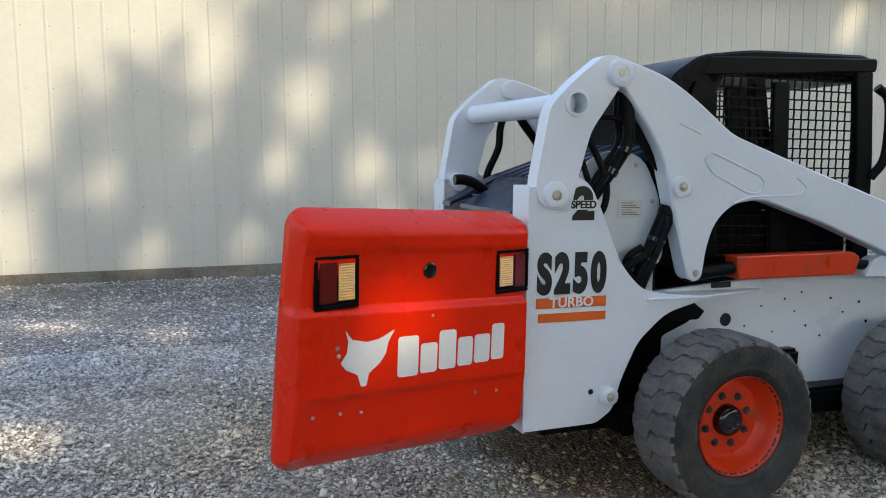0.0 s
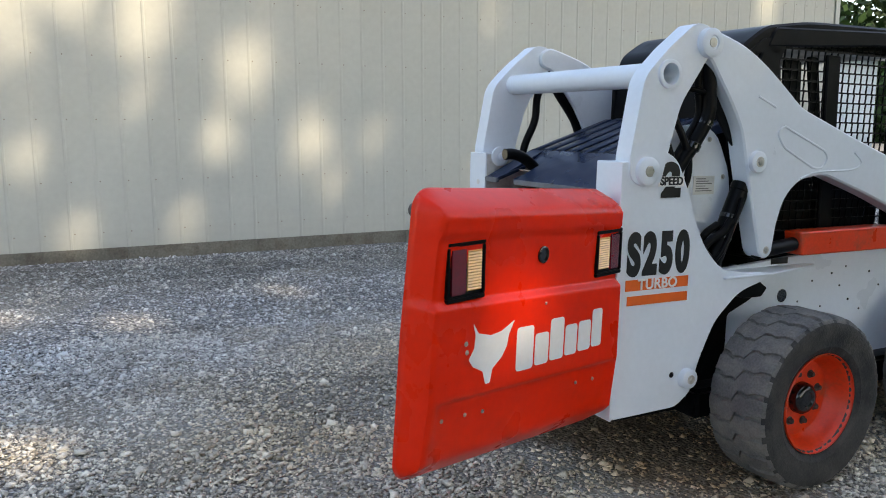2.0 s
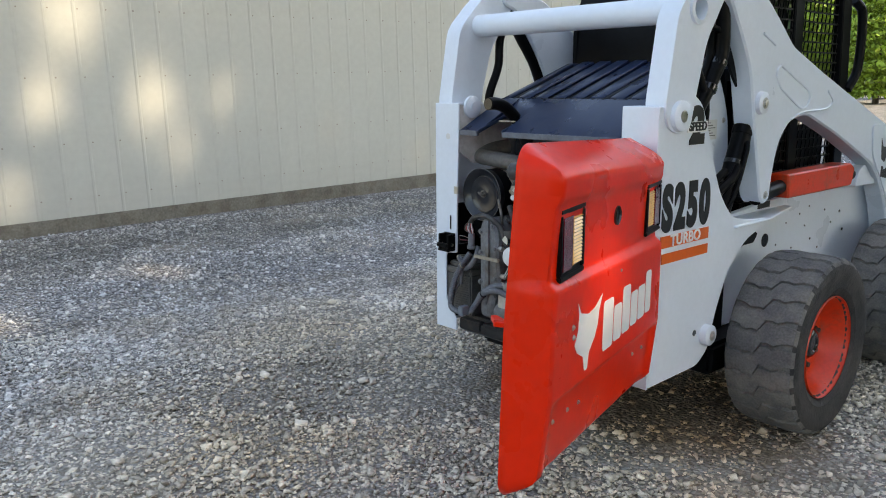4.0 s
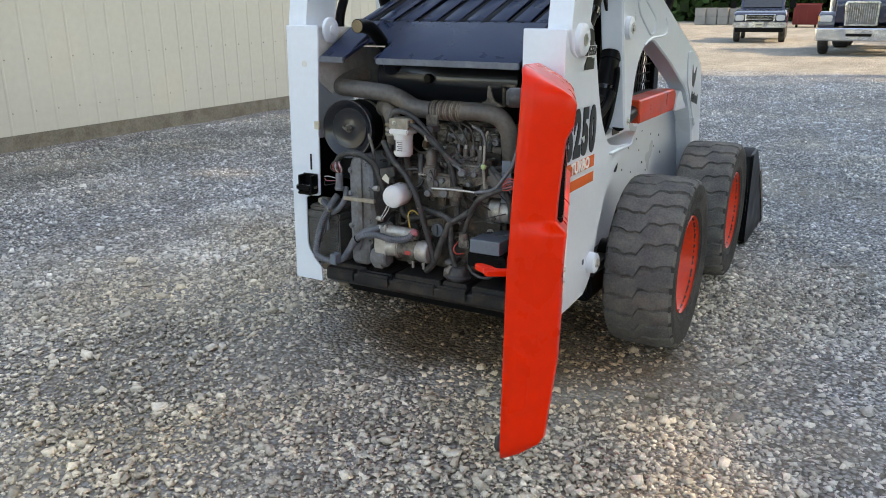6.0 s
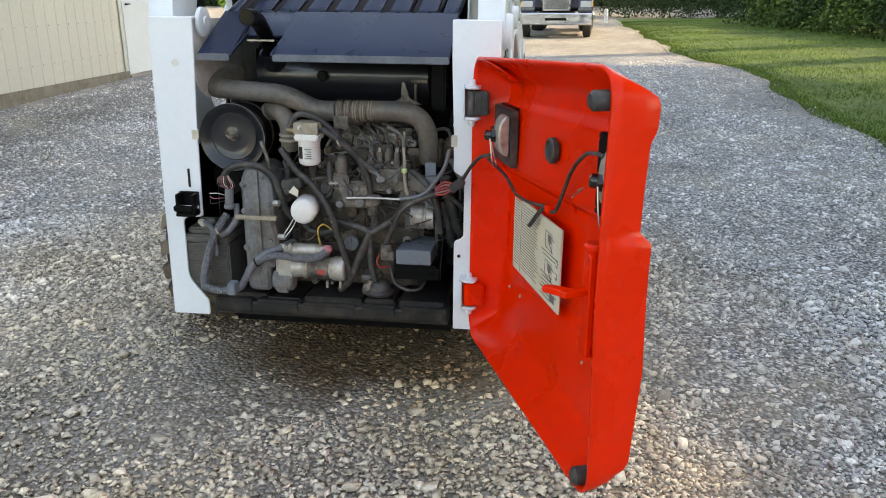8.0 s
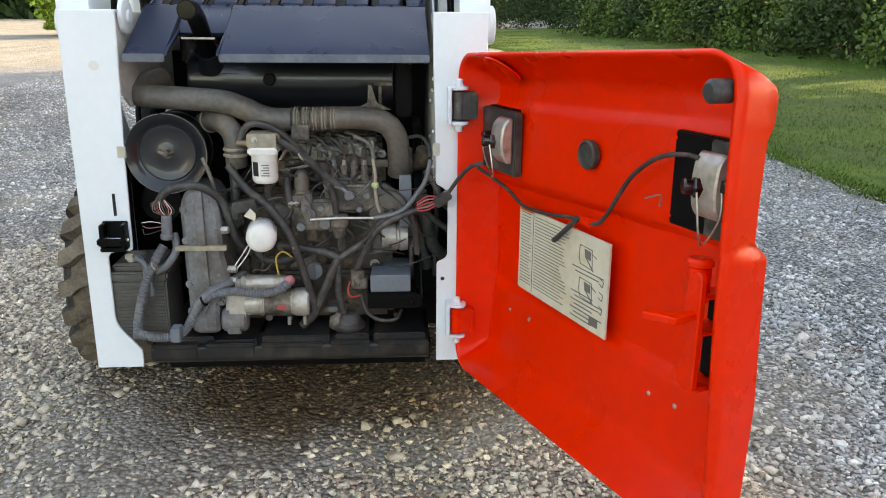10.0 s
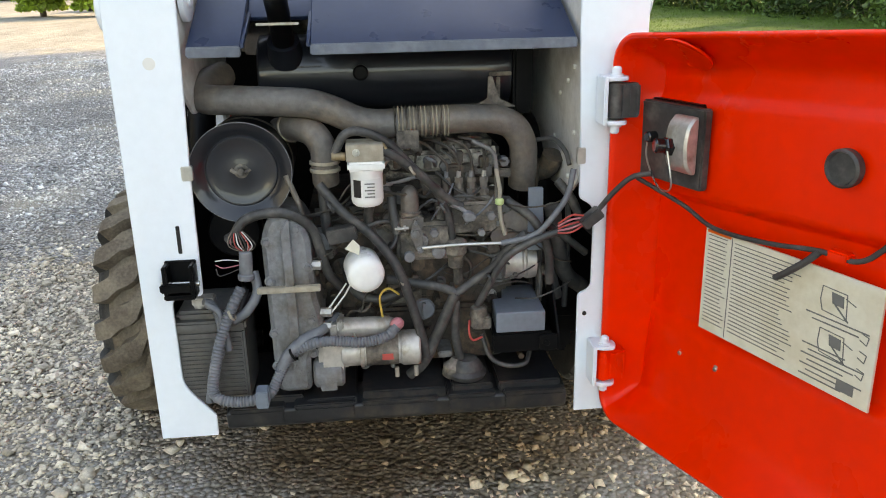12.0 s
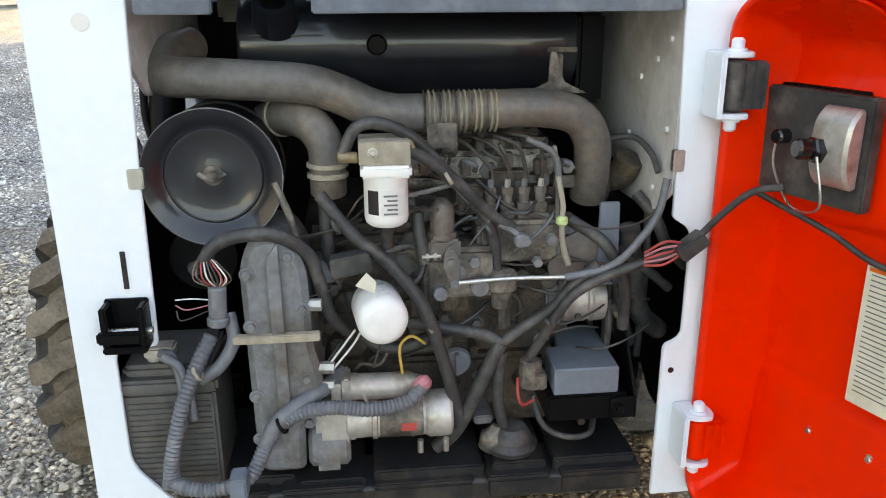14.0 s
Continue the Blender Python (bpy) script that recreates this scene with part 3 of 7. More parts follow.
for sd, flange in ((-1, FLANGE_R), (1, FLANGE_L)):
    up = part("rear_upright", mirror(plate(fillet(SIDE, 0.004), -HALF, -HALF + 0.010), sd), WHITE, loader, "white painted steel rear upright")
    fl = fillet(flange, 0.004)
    part("rear_flange", plate(fl, -0.002, 0.008, "x", 0.002), WHITE, up)
    part("top_cap", mirror(plate(fillet([(0.0, -0.608), (0.0, -0.456), (0.10, -0.456), (0.10, -0.608)], 0.004), 1.447, 1.456, "z", 0.001), sd), WHITE, up)
    low = 0.93 if sd < 0 else 1.17
    part("inner_plate", mirror(plate(fillet([(0.01, 1.45), (0.01, low + 0.06), (0.10, low), (0.75, low - 0.02), (0.75, 1.36), (0.30, 1.45)], 0.02), -0.470, -0.462, "y", 0.001), sd), INNER_GREY, up, "dusty grey inner plate")
    # black sheets added inside the white steel to paint the bay's deep shade
    part("bay_shade_sheet", mirror(plate(fillet([(0.012, 0.96), (0.012, 0.375), (0.37, 0.375), (0.44, 0.43), (0.45, 0.96)], 0.02), -0.605, -0.598), sd), BLACK, up, "black sheet added for the shade of the engine bay")
    part("bay_shade_end", mirror(box(0.447, 0.457, -0.597, -0.454, 0.38, 1.0, 0.0), sd), BLACK, up, "black sheet added to close the dark end of the bay")
    part("bay_shade_wall", mirror(plate([(0.445, 0.96), (0.445, 0.40), (0.76, 0.40), (0.76, 0.96)], -0.453, -0.446), sd), BLACK, up, "black inner sheet added for the shade of the engine bay")
    part("pivot_boss", mirror(lathe([(0, 0.060), (0.032, 0.058), (0.038, 0.050), (0.038, 0.024), (0.032, 0.022), (0.032, 0.001)], (0.118, -HALF + 0.004, 1.418), (0.118, -0.8, 1.418), 36), sd), WHITE, up)
    part("pin", mirror(lathe([(0, 0.026), (0.006, 0.026), (0.009, 0.022)], (0.118, -HALF - 0.027, 1.418), (0.118, -0.8, 1.418), 6), sd), STEEL, up)
    part("tie_boss", mirror(lathe([(0, 0.046), (0.03, 0.044), (0.036, 0.036)], (0.425, -HALF, 0.492), (0.425, -0.8, 0.492), 28), sd), WHITE, up)
    part("bolt", mirror(bolt_head((0.425, -HALF - 0.036, 0.492), (0, -1, 0), 0.014), sd), STEEL, up)
    part("hole", mirror(rod((0.34, -HALF - 0.001, 0.515), (0.34, -HALF + 0.02, 0.515), 0.013, 16), sd), GLOSS_BLACK, up, "dark drilled hole")
    # body side behind the wheels, with its fender shelf
    side = part("body_side", mirror(plate(fillet([(0.46, 0.42), (2.62, 0.40), (2.72, 0.60), (2.55, 1.02), (1.22, 0.975), (0.94, 0.955), (0.60, 0.93)], 0.02), -0.488, -0.455), sd), WHITE, loader, "white steel body side with drilled holes")
    part("fender_shelf", mirror(plate(fillet([(0.62, -0.63), (0.93, -0.63), (1.36, -0.53), (1.36, -0.486), (0.62, -0.486)], 0.01), 0.925, 0.937, "z"), sd), WHITE, side)
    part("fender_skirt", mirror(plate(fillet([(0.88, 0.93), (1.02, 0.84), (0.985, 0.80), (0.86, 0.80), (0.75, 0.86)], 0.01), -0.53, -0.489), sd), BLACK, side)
    for hx, hz, hr in ((1.18, 0.78, 0.034), (1.55, 0.87, 0.008), (1.62, 0.80, 0.007), (1.70, 0.72, 0.009), (1.86, 0.86, 0.009), (1.95, 0.78, 0.008), (2.06, 0.83, 0.011), (1.48, 0.70, 0.007), (1.80, 0.66, 0.008), (1.40, 0.84, 0.007), (2.12, 0.72, 0.012), (1.66, 0.90, 0.007), (1.30, 0.74, 0.007)):
        part("hole", mirror(rod((hx, -0.4905, hz), (hx, -0.47, hz), hr if hr > 0.02 else hr * 0.7, 14), sd), GLOSS_BLACK, side, "dark drilled hole")
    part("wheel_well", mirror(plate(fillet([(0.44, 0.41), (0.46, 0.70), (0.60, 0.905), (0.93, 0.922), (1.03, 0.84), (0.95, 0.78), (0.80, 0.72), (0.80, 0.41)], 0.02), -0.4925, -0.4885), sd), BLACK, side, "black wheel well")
    part("chain_case", mirror(box(0.52, 2.58, -0.60, -0.40, 0.27, 0.41, 0.02), sd), BLACK, loader, "black painted lower chain case")
    part("step_block", mirror(box(1.36, 1.60, -0.575, -0.489, 0.52, 0.62, 0.02), sd), BLACK, side)
part("belly_pan", box(0.16, 2.62, -0.46, 0.46, 0.265, 0.36, 0.02), BLACK, loader, "black steel belly pan")
part("rear_crossmember", plate(fillet([(-0.004, 0.372), (-0.004, 0.415), (0.03, 0.425), (0.10, 0.43), (0.12, 0.36), (0.03, 0.35)], 0.008), -0.445, 0.45), COVER, loader, "dusty black rear cross member")
part("firewall", box(0.745, 0.77, -0.46, 0.46, 0.32, 1.60, 0), BLACK, loader)
part("front_frame", box(2.55, 2.66, -0.46, 0.46, 0.30, 1.02, 0.02), WHITE, loader)

# rear links, cross tube and lift arms
LINK = [(0.028, 1.47, 0.02), (0.085, 1.80, 0.05), (0.20, 1.915, 0.04), (0.345, 2.03, 0.03), (0.43, 2.025, 0.05), (0.475, 1.955, 0.04), (0.43, 1.90, 0.04), (0.355, 1.79, 0.06), (0.29, 1.70, 0.06), (0.235, 1.50, 0.03), (0.20, 1.36, 0.05), (0.118, 1.348, 0.06), (0.04, 1.38, 0.05)]
ARM = [(0.36, 1.985, 0.05), (0.42, 2.025, 0.05), (0.52, 2.0, 0.06), (0.67, 1.955, 0.08), (0.80, 1.885, 0.1), (0.905, 1.815, 0.08), (1.065, 1.70, 0.05), (1.41, 1.585, 0.05), (2.00, 1.40, 0.1), (2.42, 1.27, 0.06), (2.52, 1.20, 0.05), (2.60, 0.98, 0.08), (2.70, 0.62, 0.05), (2.74, 0.36, 0.04), (2.58, 0.33, 0.04), (2.48, 0.62, 0.08), (2.36, 0.88, 0.12), (2.16, 1.085, 0.12), (1.64, 1.275, 0.1), (1.25, 1.395, 0.06), (1.08, 1.37, 0.08), (0.985, 1.285, 0.07), (0.945, 1.17, 0.05), (0.925, 1.02, 0.04), (0.88, 1.0, 0.03), (0.84, 1.03, 0.03), (0.72, 1.43, 0.06), (0.675, 1.595, 0.08), (0.60, 1.71, 0.08), (0.52, 1.81, 0.05), (0.45, 1.90, 0.04), (0.37, 1.92, 0.04)]
for sd in (-1, 1):
    link = part("rear_link", mirror(holed_plate(fillet(LINK, 0.02), (0.212, 1.815), 0.0445, -0.6265, -0.535, 0.006), sd), WHITE, loader, "white box section rear link")
    part("tube_collar", mirror(lathe([(0, 0.060), (0.012, 0.060), (0.014, 0.056), (0.014, 0.044), (-0.085, 0.0435), (-0.085, 0.001)], (0.212, -0.626, 1.815), (0.212, -0.9, 1.815), 36, False), sd), WHITE, link)
    for bx, bz in ((0.418, 1.952),):
        part("pivot_boss", mirror(lathe([(0, 0.062), (0.03, 0.060), (0.036, 0.052), (0.036, 0.030), (0.031, 0.028), (0.031, 0.001)], (bx, -0.625, bz), (bx, -0.9, bz), 36), sd), WHITE, link)
        part("pin", mirror(lathe([(0, 0.020), (0.005, 0.020)], (bx, -0.654, bz), (bx, -0.9, bz), 24), sd), STEEL, link)
    arm = part("lift_arm", mirror(plate(fillet(ARM, 0.03), -0.615, -0.515, "y", 0.008), sd), WHITE, loader, "white curved steel lift arm")
    inset = fillet([(0.90, 1.585, 0.03), (0.94, 1.618, 0.03), (1.24, 1.505, 0.03), (1.265, 1.47, 0.03), (1.235, 1.425, 0.03), (1.17, 1.422, 0.03), (0.95, 1.52, 0.03)], 0.03)
    ring = curve_points([(x, -0.616, z) for x, z in inset] + [(inset[0][0], -0.616, inset[0][1])], 2)
    part("pressed_rim", mirror(hose([tuple(p) for p in ring], 0.006, 8, 1), sd), WHITE, arm)
    part("weld_seam", mirror(hose([(1.08, -0.616, 1.375), (1.2, -0.616, 1.405), (1.45, -0.616, 1.415), (1.52, -0.616, 1.45), (1.46, -0.616, 1.50)], 0.005, 8), sd), WHITE, arm)
    part("rib", mirror(hose([(0.76, -0.615, 1.745), (0.84, -0.615, 1.715), (0.875, -0.615, 1.70)], 0.006, 8), sd), WHITE, arm)
    part("doubler_plate", mirror(plate(fillet([(2.06, 1.32, 0.05), (2.20, 1.315, 0.04), (2.43, 1.22, 0.03), (2.50, 0.98, 0.04), (2.42, 0.84, 0.04), (2.24, 1.02, 0.04), (2.10, 1.15, 0.05)], 0.03), -0.6235, -0.6145), sd), WHITE, arm)
    part("control_link_boss", mirror(lathe([(0, 0.050), (0.022, 0.047), (0.026, 0.040)], (0.775, -0.613, 1.455), (0.775, -0.9, 1.455), 30), sd), WHITE, arm)
    part("bolt", mirror(bolt_head((0.775, -0.639, 1.455), (0, -1, 0), 0.016), sd), STEEL, arm)
    part("link_bolt", mirror(bolt_head((0.885, -0.614, 1.045), (0, -1, 0), 0.012), sd), STEEL, arm)
    # lift cylinder, black barrel with bright rod
    cyl = part("lift_cylinder", mirror(rod((0.60, -0.555, 0.98), (0.755, -0.555, 1.33), 0.042, 24, 0.006), sd), BLACK, loader, "black hydraulic lift cylinder")
    part("piston_rod", mirror(rod((0.755, -0.555, 1.33), (0.80, -0.555, 1.44), 0.018, 18), sd), CHROME, cyl)
    part("gland", mirror(rod((0.748, -0.555, 1.315), (0.765, -0.555, 1.352), 0.046, 24, 0.004), sd), BLACK, cyl)
    part("feed_pipe", mirror(hose([(0.59, -0.585, 1.0), (0.63, -0.605, 1.08), (0.70, -0.607, 1.24), (0.72, -0.60, 1.29)], 0.010), sd), BLACK, cyl)
    for f in (0.35, 0.6):
        p, q = Vector((0.60, -0.555, 0.98)).lerp((0.755, -0.555, 1.33), f), Vector((0.60, -0.555, 0.98)).lerp((0.755, -0.555, 1.33), f + 0.05)
        part("clamp_band", mirror(rod(p, q, 0.0445, 24), sd), GLOSS_BLACK, cyl)
    # tilt cylinder guard, red tube along the body, with its bracket
    guard = part("steering_guard", mirror(plate(fillet([(1.14, 1.115, 0.01), (1.16, 1.00, 0.01), (1.90, 1.0, 0.01), (1.93, 1.09, 0.02), (1.88, 1.12, 0.02)], 0.02), -0.60, -0.50, "y", 0.012), sd), RIM_RED, loader, "orange red steel cylinder guard")
    part("rod_end", mirror(rod((1.90, -0.55, 1.055), (2.07, -0.55, 1.035), 0.028, 18, 0.003), sd), BLACK, guard)
    part("bracket", mirror(plate(fillet([(1.98, 0.985), (2.02, 1.07, 0.03), (2.10, 1.10, 0.03), (2.20, 1.02, 0.03), (2.30, 0.99, 0.02), (2.30, 0.975, 0)], 0.01), -0.59, -0.51), sd), WHITE, guard)
    part("pin_block", mirror(rod((0.86, -0.58, 1.03), (1.14, -0.56, 1.055), 0.034, 18, 0.004), sd), BLACK, guard)
    part("label", mirror(box(1.08, 1.20, -0.4915, -0.489, 0.945, 0.975, 0), sd), DECAL_BLACK, side)
part("cross_tube", rod((0.212, -0.536, 1.815), (0.212, 0.536, 1.815), 0.052, 32), WHITE, loader, "white steel cross tube")
inner_guard = part("inner_side_plate", plate(fillet([(0.30, 1.40, 0.1), (0.34, 1.56, 0.12), (0.46, 1.62, 0.12), (0.66, 1.60, 0.1), (0.76, 1.40, 0.05), (0.80, 1.10, 0.05), (0.60, 0.96, 0.05), (0.42, 1.12, 0.08)], 0.05), -0.478, -0.471), WHITE, loader, "white inner side plate with a data label")
part("data_label", box(0.535, 0.665, -0.4815, -0.479, 1.30, 1.385, 0), TRUCK_WHITE, inner_guard)
for k in range(6):
    part("print_line", box(0.55, 0.65 - 0.02 * (k % 3), -0.4825, -0.4816, 1.315 + 0.011 * k, 1.3185 + 0.011 * k, 0), INK, inner_guard)
for bx, bz in ((0.45, 1.53), (0.62, 1.55), (0.43, 1.30), (0.46, 1.17), (0.72, 1.38)):
    part("bolt", bolt_head((bx, -0.479, bz), (0, -1, 0), 0.008, 0.006), STEEL, inner_guard)

# black hoses that loop up at the pivots
for sd in (-1,):
    for r, pts in ((0.030, [(0.48, -0.545, 1.92), (0.500, -0.56, 1.86), (0.512, -0.565, 1.75), (0.510, -0.565, 1.65), (0.452, -0.56, 1.545), (0.385, -0.555, 1.455), (0.34, -0.54, 1.38)]),
                   (0.017, [(0.47, -0.54, 1.90), (0.470, -0.535, 1.78), (0.490, -0.53, 1.66), (0.420, -0.535, 1.55), (0.360, -0.54, 1.47), (0.31, -0.53, 1.37)]),
                   (0.016, [(0.310, -0.50, 1.75), (0.335, -0.53, 1.66), (0.385, -0.555, 1.55), (0.412, -0.565, 1.46), (0.410, -0.565, 1.38), (0.385, -0.56, 1.33), (0.35, -0.55, 1.36)]),
                   (0.014, [(0.285, -0.50, 1.66), (0.305, -0.53, 1.56), (0.335, -0.55, 1.45), (0.35, -0.55, 1.36)]),
                   (0.013, [(0.37, -0.54, 1.757), (0.41, -0.55, 1.765), (0.47, -0.56, 1.755), (0.52, -0.56, 1.74)]),
                   (0.019, [(0.63, -0.535, 1.00), (0.58, -0.56, 1.02), (0.53, -0.57, 1.06), (0.56, -0.58, 1.10), (0.63, -0.59, 1.14), (0.665, -0.595, 1.19)]),
                   (0.017, [(0.60, -0.50, 1.03), (0.55, -0.53, 1.08), (0.56, -0.55, 1.13), (0.62, -0.56, 1.17)])):
        part("hydraulic_hose", mirror(hose(pts, r, 12), sd), BLACK, loader, "black rubber hydraulic hose")
    part("hose_guard", mirror(plate(fillet([(0.50, 1.86, 0.02), (0.555, 1.80, 0.02), (0.63, 1.71, 0.02), (0.73, 1.56, 0.02), (0.72, 1.50, 0.01), (0.66, 1.555, 0.03), (0.585, 1.65, 0.03), (0.545, 1.74, 0.02)], 0.01), -0.548, -0.536), sd), BLACK, loader, "black rubber hose guard")
    for z, x in ((1.62, 0.498), (1.52, 0.432)):
        part("hose_tie", mirror(rod((x + 0.012, -0.562, z + 0.014), (x - 0.004, -0.560, z - 0.014), 0.034, 16, 0.004), sd), GLOSS_BLACK, loader)

for r, pts in ((0.021, [(0.45, 0.55, 1.90), (0.384, 0.56, 1.766), (0.370, 0.56, 1.631), (0.309, 0.56, 1.495), (0.29, 0.55, 1.40)]),
               (0.030, [(0.47, 0.56, 1.88), (0.524, 0.56, 1.788), (0.593, 0.56, 1.706), (0.654, 0.56, 1.622), (0.70, 0.55, 1.48), (0.68, 0.55, 1.30)])):
    part("hydraulic_hose", hose(pts, r, 12), BLACK, loader, "black rubber hydraulic hose")

# bucket resting on the gravel
bucket_profile = [(2.80, 0.62), (2.78, 0.30), (2.80, 0.06), (2.90, 0.015), (3.68, 0.0), (3.70, 0.012), (2.92, 0.035), (2.825, 0.09), (2.80, 0.30), (2.82, 0.60), (2.96, 0.64), (2.96, 0.66)]
bucket = part("bucket", plate([(x + 0.06, z) for x, z in bucket_profile], -0.93, 0.93, "y", 0.002), BLACK, loader, "worn dark steel bucket resting on the gravel")
for sd in (-1, 1):
    part("side_plate", mirror(plate(fillet([(2.79, 0.63, 0.02), (2.79, 0.04, 0.02), (2.90, 0.005), (3.70, 0.0), (3.66, 0.10, 0.03), (3.30, 0.42, 0.05), (2.97, 0.655)], 0.02), -0.945, -0.925), sd), BLACK, bucket).location.x = 0.06
    part("side_cutter", mirror(plate(fillet([(3.70, 0.004), (3.66, 0.12), (3.27, 0.47), (3.22, 0.43), (3.58, 0.10), (3.60, 0.004)], 0.01), -0.952, -0.9455), sd), DIRTY, bucket).location.x = 0.06
part("quick_attach", box(2.66, 2.79, -0.45, 0.45, 0.12, 0.52, 0.02), BLACK, loader, "black attachment frame")


# cab
cab = part("cab", plate(fillet([(0.80, 1.60, 0.03), (0.83, 1.98, 0.06), (1.0, 2.09, 0.06), (1.30, 2.13, 0.1), (2.04, 2.145, 0.03), (2.14, 2.11, 0.04), (2.12, 2.075, 0.02), (1.02, 2.03, 0.04), (0.93, 1.90, 0.03), (0.90, 1.60, 0.02)], 0.03), -0.43, 0.43, "y", 0.015), BLACK, loader, "black steel operator cab with mesh side screens")
for sd in (-1, 1):
    part("rear_post", mirror(plate(fillet([(0.98, 1.02), (1.16, 1.02), (1.10, 1.55), (1.085, 1.90, 0.04), (1.14, 2.0, 0.02), (1.0, 2.03, 0.03), (0.95, 1.9)], 0.01), -0.437, -0.385, "y", 0.006), sd), BLACK, cab)
    part("front_post", mirror(plate(fillet([(2.05, 1.02), (2.16, 1.02), (2.14, 1.60), (2.10, 2.06), (1.99, 2.06), (2.03, 1.6)], 0.01), -0.437, -0.385, "y", 0.006), sd), BLACK, cab)
    part("roof_rail", mirror(plate(fillet([(1.0, 1.99, 0.02), (1.05, 2.085, 0.03), (2.12, 2.13, 0.02), (2.12, 2.06, 0.02)], 0.01), -0.442, -0.38, "y", 0.008), sd), BLACK, cab)
    part("sill", mirror(plate([(0.98, 1.0), (2.16, 1.0), (2.16, 1.10), (0.98, 1.10)], -0.437, -0.385, "y", 0.006), sd), BLACK, cab)
    part("mid_post", mirror(plate(fillet([(1.50, 1.08), (1.60, 1.08), (1.56, 1.98), (1.46, 1.98)], 0.01), -0.425, -0.395, "y", 0.006), sd), BLACK, cab)
    screen = bmesh.new()
    bmesh.ops.create_grid(screen, x_segments=22, y_segments=20, size=1.0)
    for v in screen.verts:
        v.co = Vector((1.57 + 0.54 * v.co.x - 0.02 * v.co.y, -0.412, 1.55 + 0.50 * v.co.y))
    whole = screen.faces[:]
    bmesh.ops.inset_individual(screen, faces=whole, thickness=0.0054)
    bmesh.ops.delete(screen, geom=whole, context="FACES")
    bmesh.ops.solidify(screen, geom=screen.faces[:], thickness=0.008)
    part("side_screen", mirror(screen, sd), BLACK, cab, "black welded mesh side screen")
for sd in (-1, 1):
    part("quarter_panel", mirror(merge(plate(fillet([(0.80, 1.55), (0.80, 1.90, 0.05), (0.88, 1.985, 0.03), (0.90, 1.85), (0.92, 1.55)], 0.01), -0.437, -0.415, "y", 0.004), plate([(0.90, 1.55), (1.10, 1.55), (1.10, 1.86), (0.90, 1.86)], -0.437, -0.415, "y", 0.002), plate(fillet([(0.88, 1.96), (1.10, 1.96), (1.10, 2.035), (0.98, 2.03, 0.03)], 0.01), -0.437, -0.415, "y", 0.004), plate([(1.02, 1.85), (1.10, 1.85), (1.10, 1.97), (1.02, 1.97)], -0.436, -0.416, "y", 0.002)), sd), BLACK, cab)
    part("inner_panel", mirror(plate(fillet([(1.12, 1.05), (1.50, 1.05), (1.42, 1.55, 0.05), (1.34, 1.60, 0.05), (1.32, 1.95, 0.03), (1.19, 1.95, 0.03), (1.22, 1.60, 0.06), (1.13, 1.45)], 0.02), -0.385, -0.365, "y", 0.006), sd), BLACK, cab)
    part("brace", mirror(plate(fillet([(1.50, 1.30), (1.56, 1.30), (1.44, 1.97), (1.36, 1.97)], 0.02), -0.385, -0.368, "y", 0.004), sd), BLACK, cab)
part("near_side_panel", box(1.12, 2.06, -0.362, -0.350, 1.0, 1.32, 0.004), BLACK, cab)
part("far_side_panel", box(1.10, 2.08, 0.366, 0.384, 1.0, 1.42, 0.004), BLACK, cab)
part("back_wall", box(1.10, 1.13, -0.40, 0.40, 1.0, 1.62, 0.01), BLACK, cab)
part("headliner", box(1.10, 2.08, -0.38, 0.38, 2.0, 2.06, 0.02), BLACK, cab)
wires = [rod((0.885, y, 1.60), (0.905, y, 1.93), 0.005, 6) for y in [-0.32 + 0.05 * k for k in range(14)]] + [rod((0.885 + (z - 1.6) * 0.06, -0.34, z), (0.885 + (z - 1.6) * 0.06, 0.34, z), 0.005, 6) for z in [1.64 + 0.05 * k for k in range(6)]]
part("rear_screen", merge(*wires), BLACK, cab)
seat = part("seat", merge(box(1.20, 1.68, -0.26, 0.26, 0.98, 1.16, 0.04), box(1.15, 1.32, -0.30, 0.30, 1.12, 1.72, 0.05), box(1.15, 1.26, -0.15, 0.15, 1.66, 1.84, 0.04)), BLACK, cab, "black vinyl operator seat")
part("seat_bar", hose([(1.24, -0.34, 1.62), (1.45, -0.34, 1.55), (1.66, -0.34, 1.36), (1.70, -0.20, 1.33), (1.70, 0.20, 1.33), (1.66, 0.34, 1.36), (1.45, 0.34, 1.55), (1.24, 0.34, 1.62)], 0.02), BLACK, cab)
for sd in (-1, 1):
    part("control_lever", mirror(hose([(1.82, -0.30, 1.02), (1.86, -0.30, 1.22), (1.80, -0.27, 1.36), (1.82, -0.26, 1.46)], 0.015), sd), BLACK, cab)
part("floor_pan", box(0.98, 2.60, -0.44, 0.44, 0.93, 0.985, 0.01), BLACK, cab)
part("lower_front", box(2.08, 2.50, -0.40, 0.40, 0.90, 1.02, 0.02), BLACK, cab)
part("grab_handle", hose([(2.13, -0.44, 1.98), (2.20, -0.46, 1.90), (2.20, -0.46, 1.62), (2.13, -0.44, 1.50)], 0.025), BLACK, cab)

